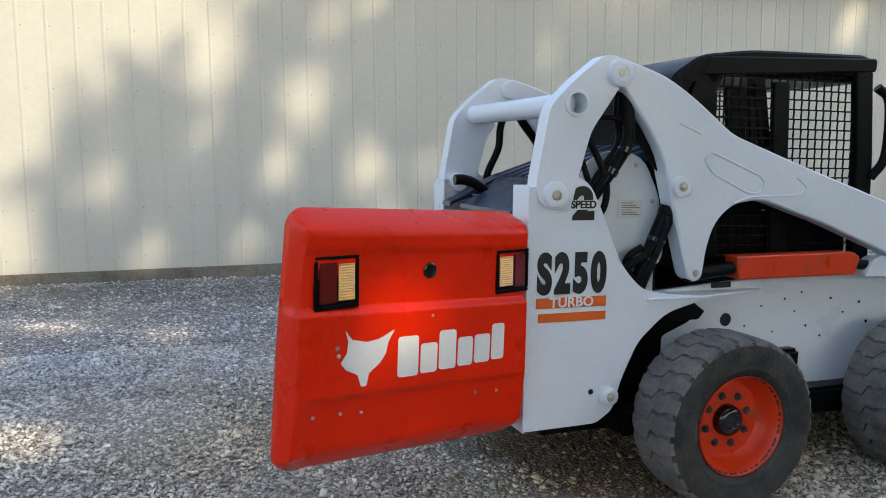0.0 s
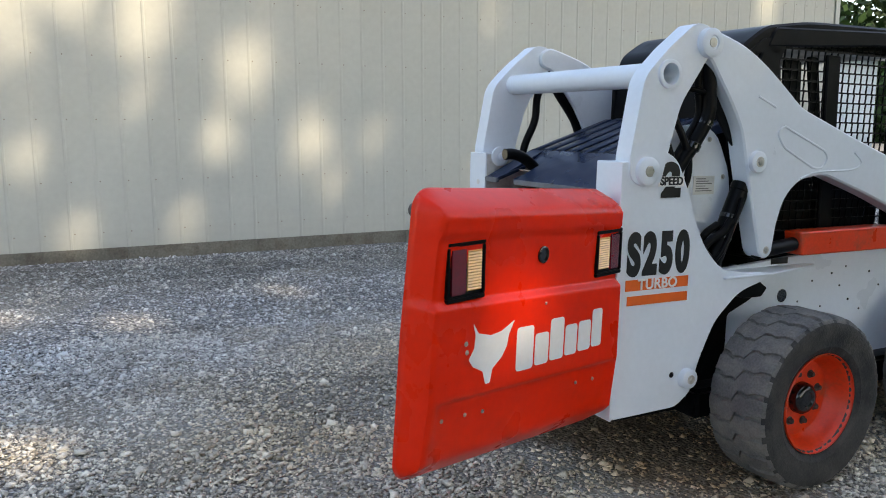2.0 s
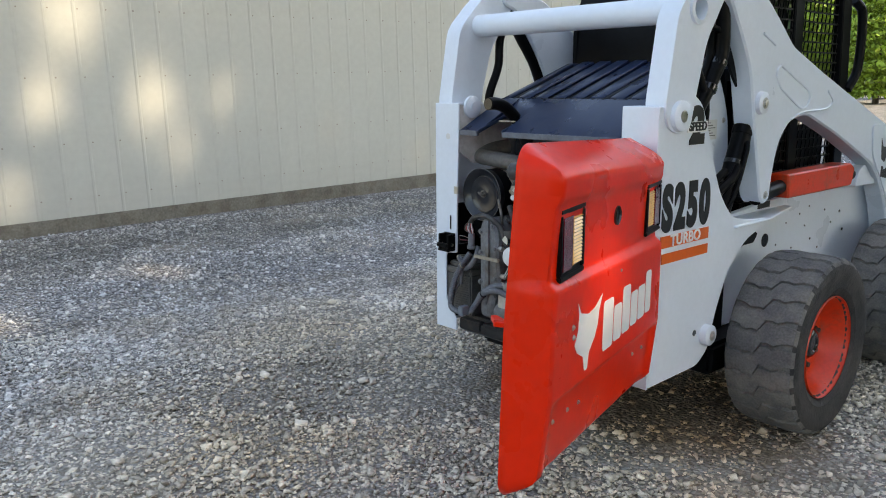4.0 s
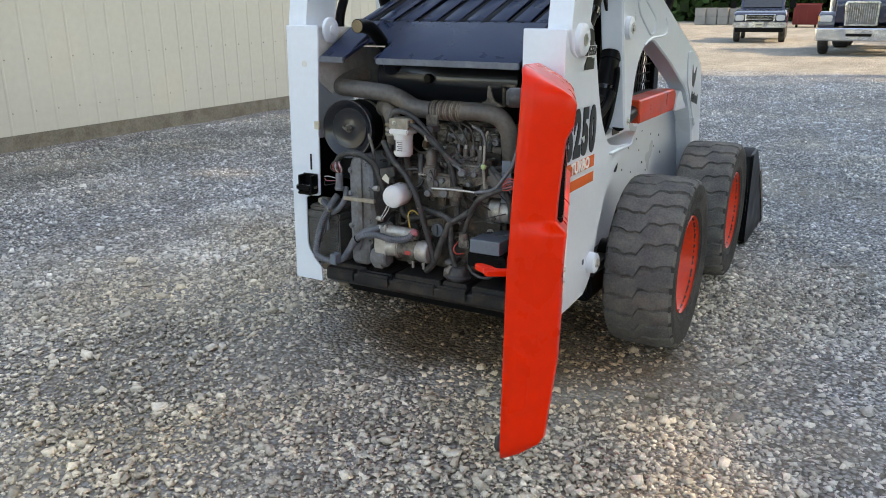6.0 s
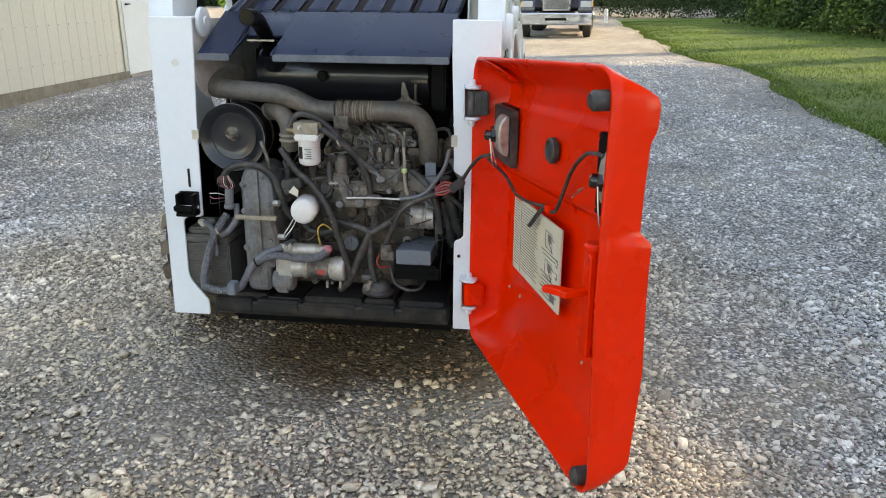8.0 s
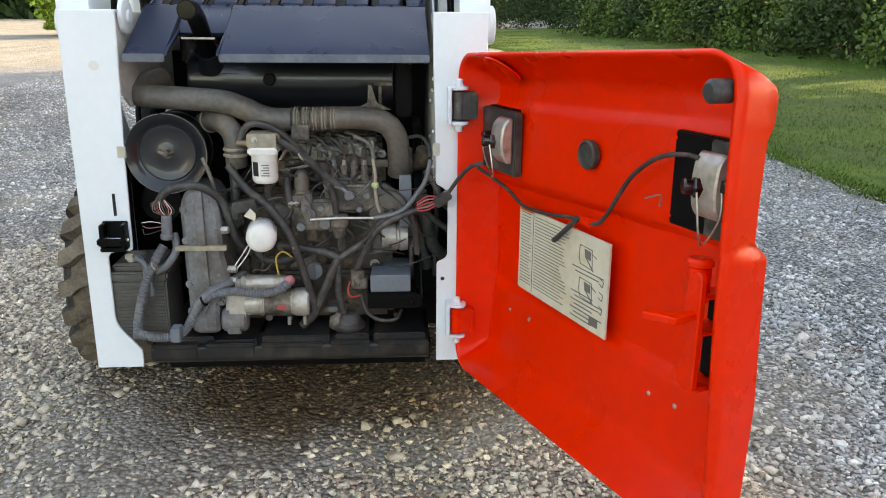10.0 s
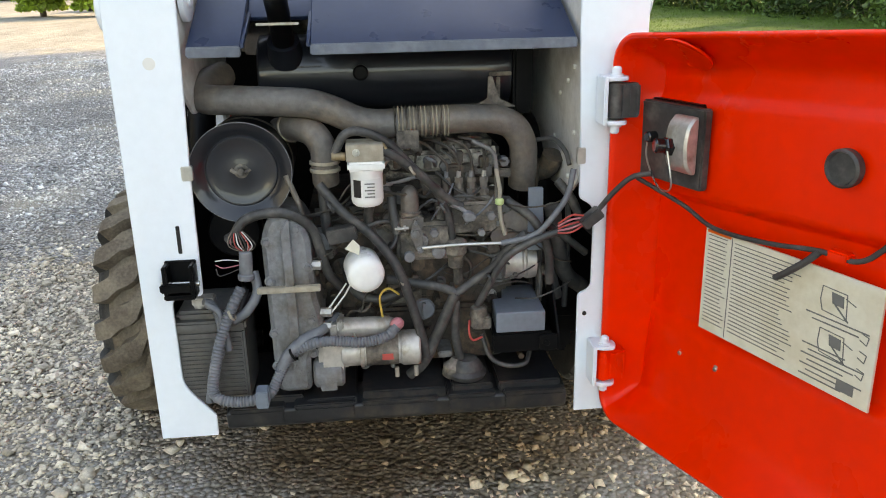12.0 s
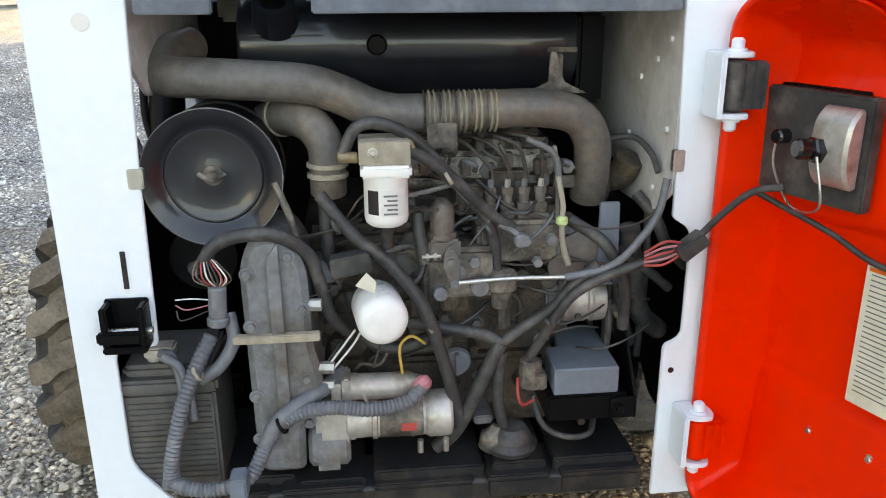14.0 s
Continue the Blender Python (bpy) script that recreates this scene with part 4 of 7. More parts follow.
# rear hood and louvred grille
hood = part("rear_hood", plate(fillet([(-0.010, 1.330), (0.0, 1.320), (0.30, 1.43), (0.30, 1.475), (0.275, 1.475)], 0.004), -0.445, 0.17, "y", 0.003), HOOD, loader, "dark slate painted rear hood with louvred grille")
part("hood_end", plate(fillet([(-0.010, 1.330), (0.0, 1.320), (0.30, 1.43), (0.30, 1.475), (0.275, 1.475)], 0.004), 0.325, 0.445, "y", 0.003), HOOD, hood)
part("hood_neck", plate([(0.16, 1.39), (0.17, 1.38), (0.30, 1.43), (0.30, 1.475), (0.275, 1.475)], 0.17, 0.325, "y", 0.002), HOOD, hood)
for y0, y1 in ((0.170, 0.178), (0.317, 0.325)):
    part("stack_collar", plate([(-0.008, 1.328), (0.17, 1.390), (0.17, 1.402), (-0.008, 1.338)], y0, y1, "y", 0.001), HOOD, hood)
part("front_edge", box(-0.013, 0.004, -0.445, 0.17, 1.310, 1.334, 0.003), HOOD_EDGE, hood, "lower hood edge, worn and painted pale for sky glint")
part("front_edge", box(-0.013, 0.004, 0.325, 0.445, 1.310, 1.334, 0.003), HOOD_EDGE, hood, "lower hood edge, worn and painted pale for sky glint")
grille = part("grille_frame", merge(plate([(0.27, 1.475), (0.27, 1.45), (0.80, 1.60), (0.90, 1.60), (0.90, 1.645), (0.76, 1.645)], -0.445, -0.385, "y", 0.004), plate([(0.27, 1.475), (0.27, 1.45), (0.80, 1.60), (0.90, 1.60), (0.90, 1.645), (0.76, 1.645)], 0.395, 0.435, "y", 0.004), box(0.76, 0.92, -0.385, 0.395, 1.61, 1.643, 0.004)), HOOD, loader, "dark slate louvred radiator grille")
for k in range(14):
    y = -0.375 + 0.058 * k
    m = Matrix.Translation((0, y, 0)) @ Matrix.Rotation(radians(30), 4, "X")
    sl = plate([(0.275, 0.0), (0.77, 0.163), (0.77, 0.171), (0.275, 0.008)], -0.024, 0.024, "y", 0.001)
    sl.transform(Matrix.Translation((0, y, 1.460)) @ Matrix.Rotation(radians(16), 4, Vector((0.95, 0, 0.31))))
    part("louvre", sl, BLACK, grille)
part("radiator", box(0.46, 0.76, -0.39, 0.39, 1.28, 1.44, 0.01), GLOSS_BLACK, loader)
for k in range(7):
    y = -0.33 + 0.105 * k
    rib = plate([(0.28, 1.482), (0.28, 1.472), (0.76, 1.632), (0.76, 1.652)], y - 0.036, y + 0.036, "y", 0.003)
    part("grille_rib", rib, HOOD, grille)
part("pivot_boss", lathe([(0, 0.052), (0.012, 0.051), (0.016, 0.045), (0.016, 0.020), (0.022, 0.018), (0.022, 0.001)], (0.083, 0.458, 1.437), (0.083, 0.2, 1.437), 36), WHITE, loader, "white pivot washer with a bolt head")
part("exhaust_pipe", hose([(0.27, 0.25, 1.28), (0.21, 0.25, 1.345), (0.14, 0.25, 1.408), (0.085, 0.25, 1.442), (0.03, 0.25, 1.456), (-0.015, 0.25, 1.455)], 0.028, 24, 6), BLACK, loader, "black curved exhaust pipe")
part("pipe_mouth", rod((-0.0165, 0.25, 1.455), (-0.010, 0.25, 1.455), 0.025, 24), GLOSS_BLACK, loader)


# ---- the open tailgate: u runs from the hinge to the free edge, c outwards, z up ----
GATE_SWING = radians(18.6)
DU, DN = Vector((-math.cos(GATE_SWING), -math.sin(GATE_SWING), 0)), Vector((math.sin(GATE_SWING), -math.cos(GATE_SWING), 0))
GATE = Matrix(((DU.x, DN.x, 0, 0), (DU.y, DN.y, 0, -0.60), (0, 0, 1, 0), (0, 0, 0, 1))) @ Matrix.Translation((0, -0.566, 0))
U0, U1, Z0, Z1, RIMC = -0.005, 1.135, 0.396, 1.388, 0.493


def gate_face(u, z):
    """How far the outer skin stands out, over the pressed steps of the panel."""
    def ramp(v, a, b):
        t = min(max((v - a) / (b - a), 0), 1)
        return t * t * (3 - 2 * t)
    c = 0.596 + 0.026 * ramp(z, 1.030, 0.998)
    inset = ramp(u, 0.03, 0.10) * ramp(u, 1.10, 1.03)
    c -= 0.018 * ramp(z, 0.700, 0.672) * inset
    c += 0.012 * ramp(z, 1.215, 1.255)
    return c


def gate_mesh():
    us = sorted([U0 + (U1 - U0) * f for f in [0, 0.004, 0.010, 0.018, 0.028, 0.04, 0.055, 0.075, 0.10] + [0.13 + 0.0308 * k for k in range(25)] + [0.90, 0.925, 0.945, 0.96, 0.972, 0.982, 0.990, 0.996, 1]])
    zs = sorted([Z0 + (Z1 - Z0) * f for f in (0, 0.004, 0.01, 0.02, 0.033, 0.05, 0.07, 0.09, 0.115, 0.15, 0.19, 0.23)] + [0.645 + 0.008 * k for k in range(9)] + [0.76, 0.82, 0.88, 0.94] + [0.985 + 0.007 * k for k in range(8)] + [1.08, 1.12, 1.16, 1.19] + [1.21 + 0.008 * k for k in range(8)] + [1.285, 1.30, 1.32, 1.335, 1.35, 1.36, 1.37, 1.378, 1.384, Z1])
    bm = bmesh.new()
    R = 0.075
    grid = []
    for z in zs:
        row = []
        for u in us:
            a = max((U0 + R - u) / R, (u - U1 + R) / R, 0)
            b = max((Z0 + R - z) / R, (z - Z1 + R) / R, 0)
            su, sz = (-1 if u < 0.5 else 1), (-1 if z < 0.9 else 1)
            uu, zz = u, z
            if a > 0 and b > 0:
                na, nb = a * math.sqrt(1 - b * b / 2), b * math.sqrt(1 - a * a / 2)
                uu = (U0 + R - na * R) if su < 0 else (U1 - R + na * R)
                zz = (Z0 + R - nb * R) if sz < 0 else (Z1 - R + nb * R)
            du = min((u - U0) / 0.045, (U1 - u) / 0.022)
            dz = min((z - Z0) / 0.085, (Z1 - z) / 0.080)
            d = max(min(du, dz, 1.0), 0.0)
            rise = 0.62 * d + 0.38 * math.sin(d * math.pi / 2)
            soft = rise if d < 1 else 1
            deep = 1 - 0.24 * min(max((0.70 - zz) / 0.30, 0), 1) + 0.07 * min(max((zz - 1.10) / 0.2, 0), 1)
            sprung = 0.018 * (u / U1) * min(max((zz - 0.90) / 0.40, 0), 1)
            c = RIMC + (gate_face(uu, zz) - RIMC) * soft * deep + sprung
            f = (zz - Z0) / (Z1 - Z0)
            t = min(max((1.035 - zz) / 0.045, 0), 1)
            wide = 1.130 + 0.062 * (1 - f) - 0.010 * soft * (1 - t * t * (3 - 2 * t)) * (u / U1) ** 8
            ride = (-0.046 + 0.066 * u) * (1 - f) + (-0.047 + 0.045 * u) * f
            row.append(bm.verts.new((uu * wide / U1 if uu > 0 else uu, c, zz + ride)))
        grid.append(row)
    for j in range(len(zs) - 1):
        for i in range(len(us) - 1):
            bm.faces.new((grid[j][i], grid[j][i + 1], grid[j + 1][i + 1], grid[j + 1][i]))
    return bm


gate = part("tailgate", gate_mesh(), RED, loader, "glossy orange red tailgate swung open", 50)
gate.matrix_local = GATE
sol = gate.modifiers.new("thickness", "SOLIDIFY")
sol.thickness, sol.offset = 0.010, -1.0

# rear lamps
for u0, u1, z0, z1, flip in ((0.888, 1.072, 1.026, 1.222, 1), (0.022, 0.205, 1.005, 1.192, -1)):
    c = 0.606 if flip > 0 else 0.600
    fr = []
    for a0, a1, b0, b1 in ((u0, u1, z0, z0 + 0.016), (u0, u1, z1 - 0.016, z1), (u0, u0 + 0.014, z0 + 0.016, z1 - 0.016), (u1 - 0.014, u1, z0 + 0.016, z1 - 0.016)):
        fr.append(box(a0, a1, c - 0.02, c + 0.009, b0, b1, 0.003))
    fr.append(box(u0 + 0.01, u1 - 0.01, c - 0.02, c + 0.001, z0 + 0.01, z1 - 0.01, 0))
    lamp = part("rear_lamp", merge(*fr), BLACK, gate, "black framed rear lamp, amber and red")
    um = (u0 + u1) / 2 - 0.003
    inner = (u0 + 0.018, um - 0.004) if flip > 0 else (um + 0.002, u1 - 0.018)
    outer = (um + 0.002, u1 - 0.018) if flip > 0 else (u0 + 0.018, um - 0.004)
    ribbed = [(c, z1 - 0.030), (c, z0 + 0.030)]
    for k in range(14):
        z = z0 + 0.030 + k * (z1 - z0 - 0.060) / 14
        ribbed += [(c + 0.0050, z), (c + 0.0085, z + 0.45 * (z1 - z0 - 0.060) / 14)]
    part("amber_lens", plate(ribbed, inner[0], inner[1], "x", 0), AMBER, lamp, "ribbed amber lens", 20)
    part("red_lens", box(outer[0], outer[1], c, c + 0.008, z0 + 0.022, z1 - 0.022, 0.004), LENS_RED, lamp, "dark red lens")
    # back of the lamp inside the gate
    b0, b1, ur, k = (0.960, 1.062, 0.980, 0.60) if flip > 0 else (0.018, 0.228, 0.182, 0.80)
    zm = (z0 + z1) / 2 + 0.018
    back = part("lamp_back", box(b0, b1, c - 0.042 * k - 0.006, c - 0.016, z0 + 0.012, z1 + 0.006, 0.004), HOSE, gate, "black lamp mounting box")
    shell = plate(fillet([(0.0, -0.064, 0.01), (-0.018 * k, -0.064, 0.012), (-0.040 * k, -0.045, 0.02), (-0.050 * k, 0.0, 0.03), (-0.040 * k, 0.045, 0.02), (-0.018 * k, 0.064, 0.012), (0.0, 0.064, 0.01)], 0.01), -0.034, 0.034, "x", 0.008)
    shell.transform(Matrix.Translation((ur, c - 0.042 * k - 0.006, zm)))
    part("reflector", shell, SILVER, back, "dull metal reflector shell")
    part("socket", rod((ur - 0.02, c - 0.082 * k, zm - 0.005), (ur - 0.034, c - 0.130 * k, zm - 0.003), 0.017, 14, 0.004), GLOSS_BLACK, back)
    part("socket_collar", rod((ur - 0.014, c - 0.078 * k, zm - 0.005), (ur - 0.022, c - 0.106 * k, zm - 0.004), 0.022, 6, 0.003), GLOSS_BLACK, back)
    uo = (outer[0] + outer[1]) / 2
    part("socket", rod((uo, c - 0.046 * k, z1 - 0.075), (uo, c - 0.080 * k, z1 - 0.075), 0.013, 12, 0.003), GLOSS_BLACK, back)
    part("wire", hose([(ur, c - 0.12 * k, zm - 0.01), (ur + 0.01, c - 0.11 * k, z0 + 0.02), (um, c - 0.066 * k, z0 + 0.0), (uo, c - 0.074 * k, z0 + 0.06), (uo, c - 0.076 * k, z1 - 0.075)], 0.0022, 6), STEEL, back)

hole = part("lock_hole", lathe([(0, 0.031), (0.006, 0.031), (0.008, 0.026), (0.002, 0.024), (0.002, 0.001)], (0.558, 0.6035, 1.134), (0.558, 0.7, 1.134), 28), GLOSS_BLACK, gate, "black rubber lock plug")
part("lock_cup", lathe([(0, 0.036), (0.014, 0.036), (0.018, 0.031), (0.012, 0.028), (0.012, 0.001)], (0.556, 0.586, 1.134), (0.556, 0.4, 1.134), 28), HOSE, gate)
for u, z in ((0.556, 0.958), (0.98, 0.855), (0.985, 0.885)):
    part("bolt", bolt_head((u, 0.621, z), (0, 1, 0), 0.006, 0.004), STEEL, gate)
for u, z in ((0.872, 0.624), (0.962, 0.634), (1.075, 0.640), (0.31, 0.60), (0.19, 0.59)):
    part("bolt", bolt_head((u, 0.590 if z > 0.6 else 0.59, z), (0, -1, 0), 0.006, 0.005), STEEL, gate)
    part("bolt", bolt_head((u, 0.602, z), (0, 1, 0), 0.005, 0.003), STEEL, gate)
for u, z in ((1.098, 1.318), (1.125, 0.462)):
    part("rubber_bumper", rod((u, 0.530, z), (u, 0.475, z), 0.022, 20, 0.008), HOSE, gate, "black rubber bumper")

# maker's mark as plain white shapes: a shield with two horns, and a row of slanted blocks
shield = [(0.955, 0.952), (0.925, 0.910), (0.860, 0.893), (0.805, 0.898), (0.735, 0.926), (0.765, 0.880), (0.775, 0.840), (0.800, 0.808), (0.850, 0.775), (0.862, 0.728), (0.885, 0.728), (0.900, 0.775), (0.950, 0.800), (0.972, 0.828), (0.945, 0.862), (0.940, 0.905)]
part("white_emblem", plate(fillet(shield, 0.006), 0.621, 0.6235, "y", 0), DECAL_WHITE, gate, "white horned shield emblem")
u = 0.722
for w, h in ((0.098, 0.158), (0.082, 0.118), (0.086, 0.158), (0.078, 0.118), (0.084, 0.118), (0.070, 0.152)):
    blk = fillet([(u, 0.735), (u - w, 0.735 - w * 0.045), (u - w - 0.004, 0.735 - w * 0.045 + h), (u - 0.004, 0.735 + h)], 0.016)
    part("white_mark", plate(blk, 0.621, 0.6235, "y", 0), DECAL_WHITE, gate, "white block mark")
    u -= w + 0.010

# instruction sheet and wiring inside the gate
CI = 0.5835
sheet = part("instruction_sheet", box(0.245, 0.672, CI - 0.009, CI - 0.004, 0.700, 0.940, 0), PAPER, gate, "cream printed instruction sheet")
rnd = random.Random(11)
for a, b in ((0.255, 0.315), (0.330, 0.500)):
    for k in range(24):
        z = 0.925 - 0.0088 * k
        part("print_line", box(a, b - rnd.random() * 0.25 * (b - a), CI - 0.0102, CI - 0.0092, z, z + 0.0017, 0), INK, sheet)
def ink_line(a, b, w=0.0016):
    """A thin drawn line on the sheet between two (u, z) points."""
    a, b = Vector(a), Vector(b)
    n = (b - a).orthogonal().normalized() * w / 2
    return plate([tuple(a + n), tuple(b + n), tuple(b - n), tuple(a - n)], CI - 0.0102, CI - 0.0092, "y", 0)


for cu, cz in ((0.580, 0.884), (0.585, 0.800)):
    ink = [ink_line((cu - 0.032, cz - 0.004), (cu - 0.030, cz + 0.024)), ink_line((cu - 0.030, cz + 0.024), (cu + 0.022, cz + 0.022)), ink_line((cu + 0.022, cz + 0.022), (cu + 0.026, cz - 0.028)), ink_line((cu + 0.026, cz - 0.028), (cu - 0.026, cz - 0.024)), ink_line((cu - 0.026, cz - 0.024), (cu - 0.032, cz - 0.004)), ink_line((cu - 0.006, cz), (cu + 0.030, cz - 0.030), 0.003), ink_line((cu + 0.02, cz + 0.014), (cu + 0.042, cz + 0.006))]
    part("drawing", merge(*ink), INK, sheet, "thin line drawing")
    part("shaded_area", plate([(cu - 0.010, cz + 0.018), (cu + 0.016, cz + 0.016), (cu + 0.018, cz - 0.006), (cu - 0.006, cz - 0.004)], CI - 0.0102, CI - 0.0092, "y", 0), INK, sheet)
for k in range(3):
    part("drawing", merge(ink_line((0.640, 0.846 - 0.035 * k), (0.655, 0.842 - 0.035 * k)), ink_line((0.655, 0.842 - 0.035 * k), (0.652, 0.826 - 0.035 * k)), ink_line((0.652, 0.826 - 0.035 * k), (0.638, 0.832 - 0.035 * k))), INK, sheet)
part("print_block", box(0.604, 0.640, CI - 0.0102, CI - 0.0092, 0.716, 0.738, 0), INK, sheet)
for k in range(9):
    part("print_line", box(0.52 + 0.015 * (k % 2), 0.655 - 0.02 * (k % 3), CI - 0.0102, CI - 0.0092, 0.846 - 0.011 * (k if k < 2 else k + 4), 0.8485 - 0.011 * (k if k < 2 else k + 4), 0), INK, sheet)
sheet.matrix_local = Matrix.Translation((0.472, 0, 0.831)) @ Matrix.Rotation(radians(-3.2), 4, "Y") @ Matrix.Diagonal((0.955, 1, 0.975, 1)) @ Matrix.Translation((-0.4585, 0, -0.82))
part("header_bar", box(0.250, 0.318, CI - 0.0102, CI - 0.0092, 0.931, 0.937, 0), DECAL_ORANGE, sheet, "orange header bar")
part("sheet_rule", box(0.321, 0.3225, CI - 0.0102, CI - 0.0092, 0.705, 0.935, 0), INK, sheet)
part("wiring_loom", hose([(0.05, 0.535, 1.015), (0.10, 0.555, 0.995), (0.18, 0.568, 0.972), (0.272, 0.57, 0.944), (0.411, 0.57, 0.952), (0.533, 0.57, 0.972), (0.608, 0.57, 0.974), (0.657, 0.568, 1.009), (0.739, 0.565, 1.112), (0.832, 0.56, 1.173), (0.921, 0.55, 1.194), (0.955, 0.555, 1.192)], 0.0052, 10), HOSE, gate, "black taped wiring loom")
part("loom_tail", hose([(0.535, 0.57, 0.970), (0.515, 0.56, 0.945), (0.47, 0.556, 0.905), (0.455, 0.556, 0.895)], 0.007, 8), HOSE, gate)
part("loom_clip", box(0.555, 0.60, 0.562, 0.586, 0.962, 0.984, 0.004), RED, gate)
part("loose_wire", hose([(0.80, 0.56, 1.08), (0.86, 0.55, 1.10), (0.92, 0.50, 1.095)], 0.002, 6), STEEL, gate)

# the fittings inside hang a little low and towards the free edge
for fitting in list(gate.children):
    if fitting.name.split(".")[0] in ("instruction_sheet", "wiring_loom", "loom_tail", "loom_clip", "loose_wire", "lock_cup", "lamp_back"):
        fitting.matrix_local = Matrix.Translation((0.002, 0, -0.010)) @ Matrix.Diagonal((1.045, 1, 1, 1)) @ fitting.matrix_local

# latch hook and pocket at the free edge
latch = part("latch_bracket", plate(fillet([(1.085, 0.745, 0.01), (1.085, 0.985, 0.02), (1.055, 0.985, 0.015), (1.045, 0.935, 0.01), (1.028, 0.905, 0.01), (1.028, 0.868, 0.01), (1.050, 0.858, 0.01), (1.050, 0.800, 0.01), (1.022, 0.775, 0.01), (1.022, 0.745, 0.01)], 0.008), 0.497, 0.512, "y", 0.003), RED, gate, "orange red latch bracket with open pockets")
for a, z in ((1.022, 0.742), (1.028, 0.858), (1.040, 0.930)):
    part("latch_shelf", box(a, 1.085, 0.5125, 0.588, z, z + 0.010, 0.003), RED, latch)
# black blocks stand in for the shade inside the open pockets
part("pocket_shade", box(1.030, 1.075, 0.560, 0.586, 0.756, 0.852, 0.003), BLACK, latch, "black block painted as shade in a latch pocket")
part("pocket_shade", box(1.036, 1.075, 0.560, 0.586, 0.872, 0.926, 0.003), BLACK, latch, "black block painted as shade in a latch pocket")
part("latch_spring", hose([(1.062, 0.53, 0.775), (1.045, 0.52, 0.805), (1.066, 0.515, 0.838)], 0.004, 8), STEEL, latch)
part("latch_hook", plate(fillet([(1.060, 0.46), (1.045, 0.45, 0.01), (1.025, 0.42, 0.02), (1.035, 0.405), (1.067, 0.43), (1.09, 0.44), (1.078, 0.50), (1.06, 0.50)], 0.006), 0.893, 0.908, "z", 0.002), RED, latch, "orange red latch hook")
part("latch_handle", merge(rod((1.050, 0.520, 0.915), (1.050, 0.520, 0.995), 0.022, 16, 0.008), rod((1.050, 0.520, 0.985), (1.050, 0.520, 1.005), 0.026, 16, 0.006)), RED, latch)

latch.matrix_local = Matrix.Translation((0.022, 0, 0.002))

# hinges on the right upright
for z, knuckle in ((1.190, HOSE), (0.512, RED)):
    ears = [plate(fillet([(-0.003, -0.500), (-0.060, -0.500, 0.012), (-0.074, -0.520, 0.02), (-0.074, -0.552, 0.022), (-0.040, -0.562, 0.022), (-0.003, -0.545, 0.01)], 0.008), k, k + 0.010, "z", 0.002) for k in (z - 0.056, z + 0.046)]
    h = part("hinge", merge(box(-0.072, -0.003, -0.506, -0.496, z - 0.056, z + 0.056, 0.003), box(-0.012, -0.003, -0.550, -0.497, z - 0.056, z + 0.056, 0.003), *ears), WHITE, loader, "white folded steel tailgate hinge")
    for a, b in ((z + 0.056, z + 0.078), (z - 0.056, z - 0.078)):
        part("hinge_pin", lathe([(0, 0.016), (0.005, 0.016), (0.005, 0.011), (0.018, 0.011), (0.022, 0.007)], (-0.050, -0.530, a), (-0.050, -0.530, b), 14), WHITE, h)
    part("hinge_knuckle", merge(rod((-0.050, -0.530, z - 0.042), (-0.050, -0.530, z + 0.042), 0.020, 18, 0.004), box(-0.066, -0.030, -0.585, -0.534, z - 0.040, z + 0.040, 0.006)), knuckle, h, "tailgate hinge knuckle")
    for k in range(3):
        part("knuckle_rib", box(-0.0705, -0.066, -0.580 + 0.016 * k, -0.572 + 0.016 * k, z - 0.038, z + 0.038, 0.002), knuckle, h)

# lettering on the right upright


def on_side(x, z, size_x=1.0):
    return Matrix.Translation((x, -HALF - 0.003, z)) @ Matrix.Rotation(radians(90), 4, "X")


letters("S250", 0.235, DECAL_BLACK, "model_lettering", loader, on_side(0.222, 1.060), 0.62, 0.0135, spacing=1.26)
part("orange_stripe", box(0.048, 0.400, -HALF - 0.0035, -HALF - 0.0005, 0.914, 0.961, 0), DECAL_ORANGE, loader)
part("orange_stripe", box(0.060, 0.400, -HALF - 0.0035, -HALF - 0.0005, 0.851, 0.891, 0), DECAL_ORANGE, loader)
letters("TURBO", 0.062, DECAL_WHITE, "turbo_lettering", loader, on_side(0.224, 0.937) @ Matrix.Translation((0, 0, 0.002)), 1.05, 0.0012, spacing=1.05)
letters("2", 0.185, DECAL_BLACK, "speed_numeral", loader, on_side(0.268, 1.372), 1.05, 0.012)
part("speed_band", box(0.193, 0.338, -HALF - 0.0060, -HALF - 0.0045, 1.352, 1.394, 0), DECAL_WHITE, loader)
letters("SPEED", 0.047, DECAL_BLACK, "speed_lettering", loader, on_side(0.266, 1.373) @ Matrix.Translation((0, 0, 0.0042)), 1.0, 0.0014)
# plain marks at the front of the arm
part("arm_emblem", plate(fillet([(2.20, 1.24), (2.235, 1.19), (2.27, 1.185), (2.325, 1.225), (2.31, 1.15), (2.27, 1.10), (2.225, 1.12)], 0.006), -0.6255, -0.6236, "y", 0), DECAL_BLACK, loader)
for k in range(6):
    x = 2.235 + 0.033 * k
    part("arm_mark", plate(fillet([(x, 1.02 - 0.006 * k), (x + 0.027, 1.018 - 0.006 * k), (x + 0.027, 1.066 - 0.006 * k + (0.012 if k in (0, 2, 5) else 0)), (x, 1.068 - 0.006 * k + (0.012 if k in (0, 2, 5) else 0))], 0.006), -0.6255, -0.6236, "y", 0), DECAL_BLACK, loader)


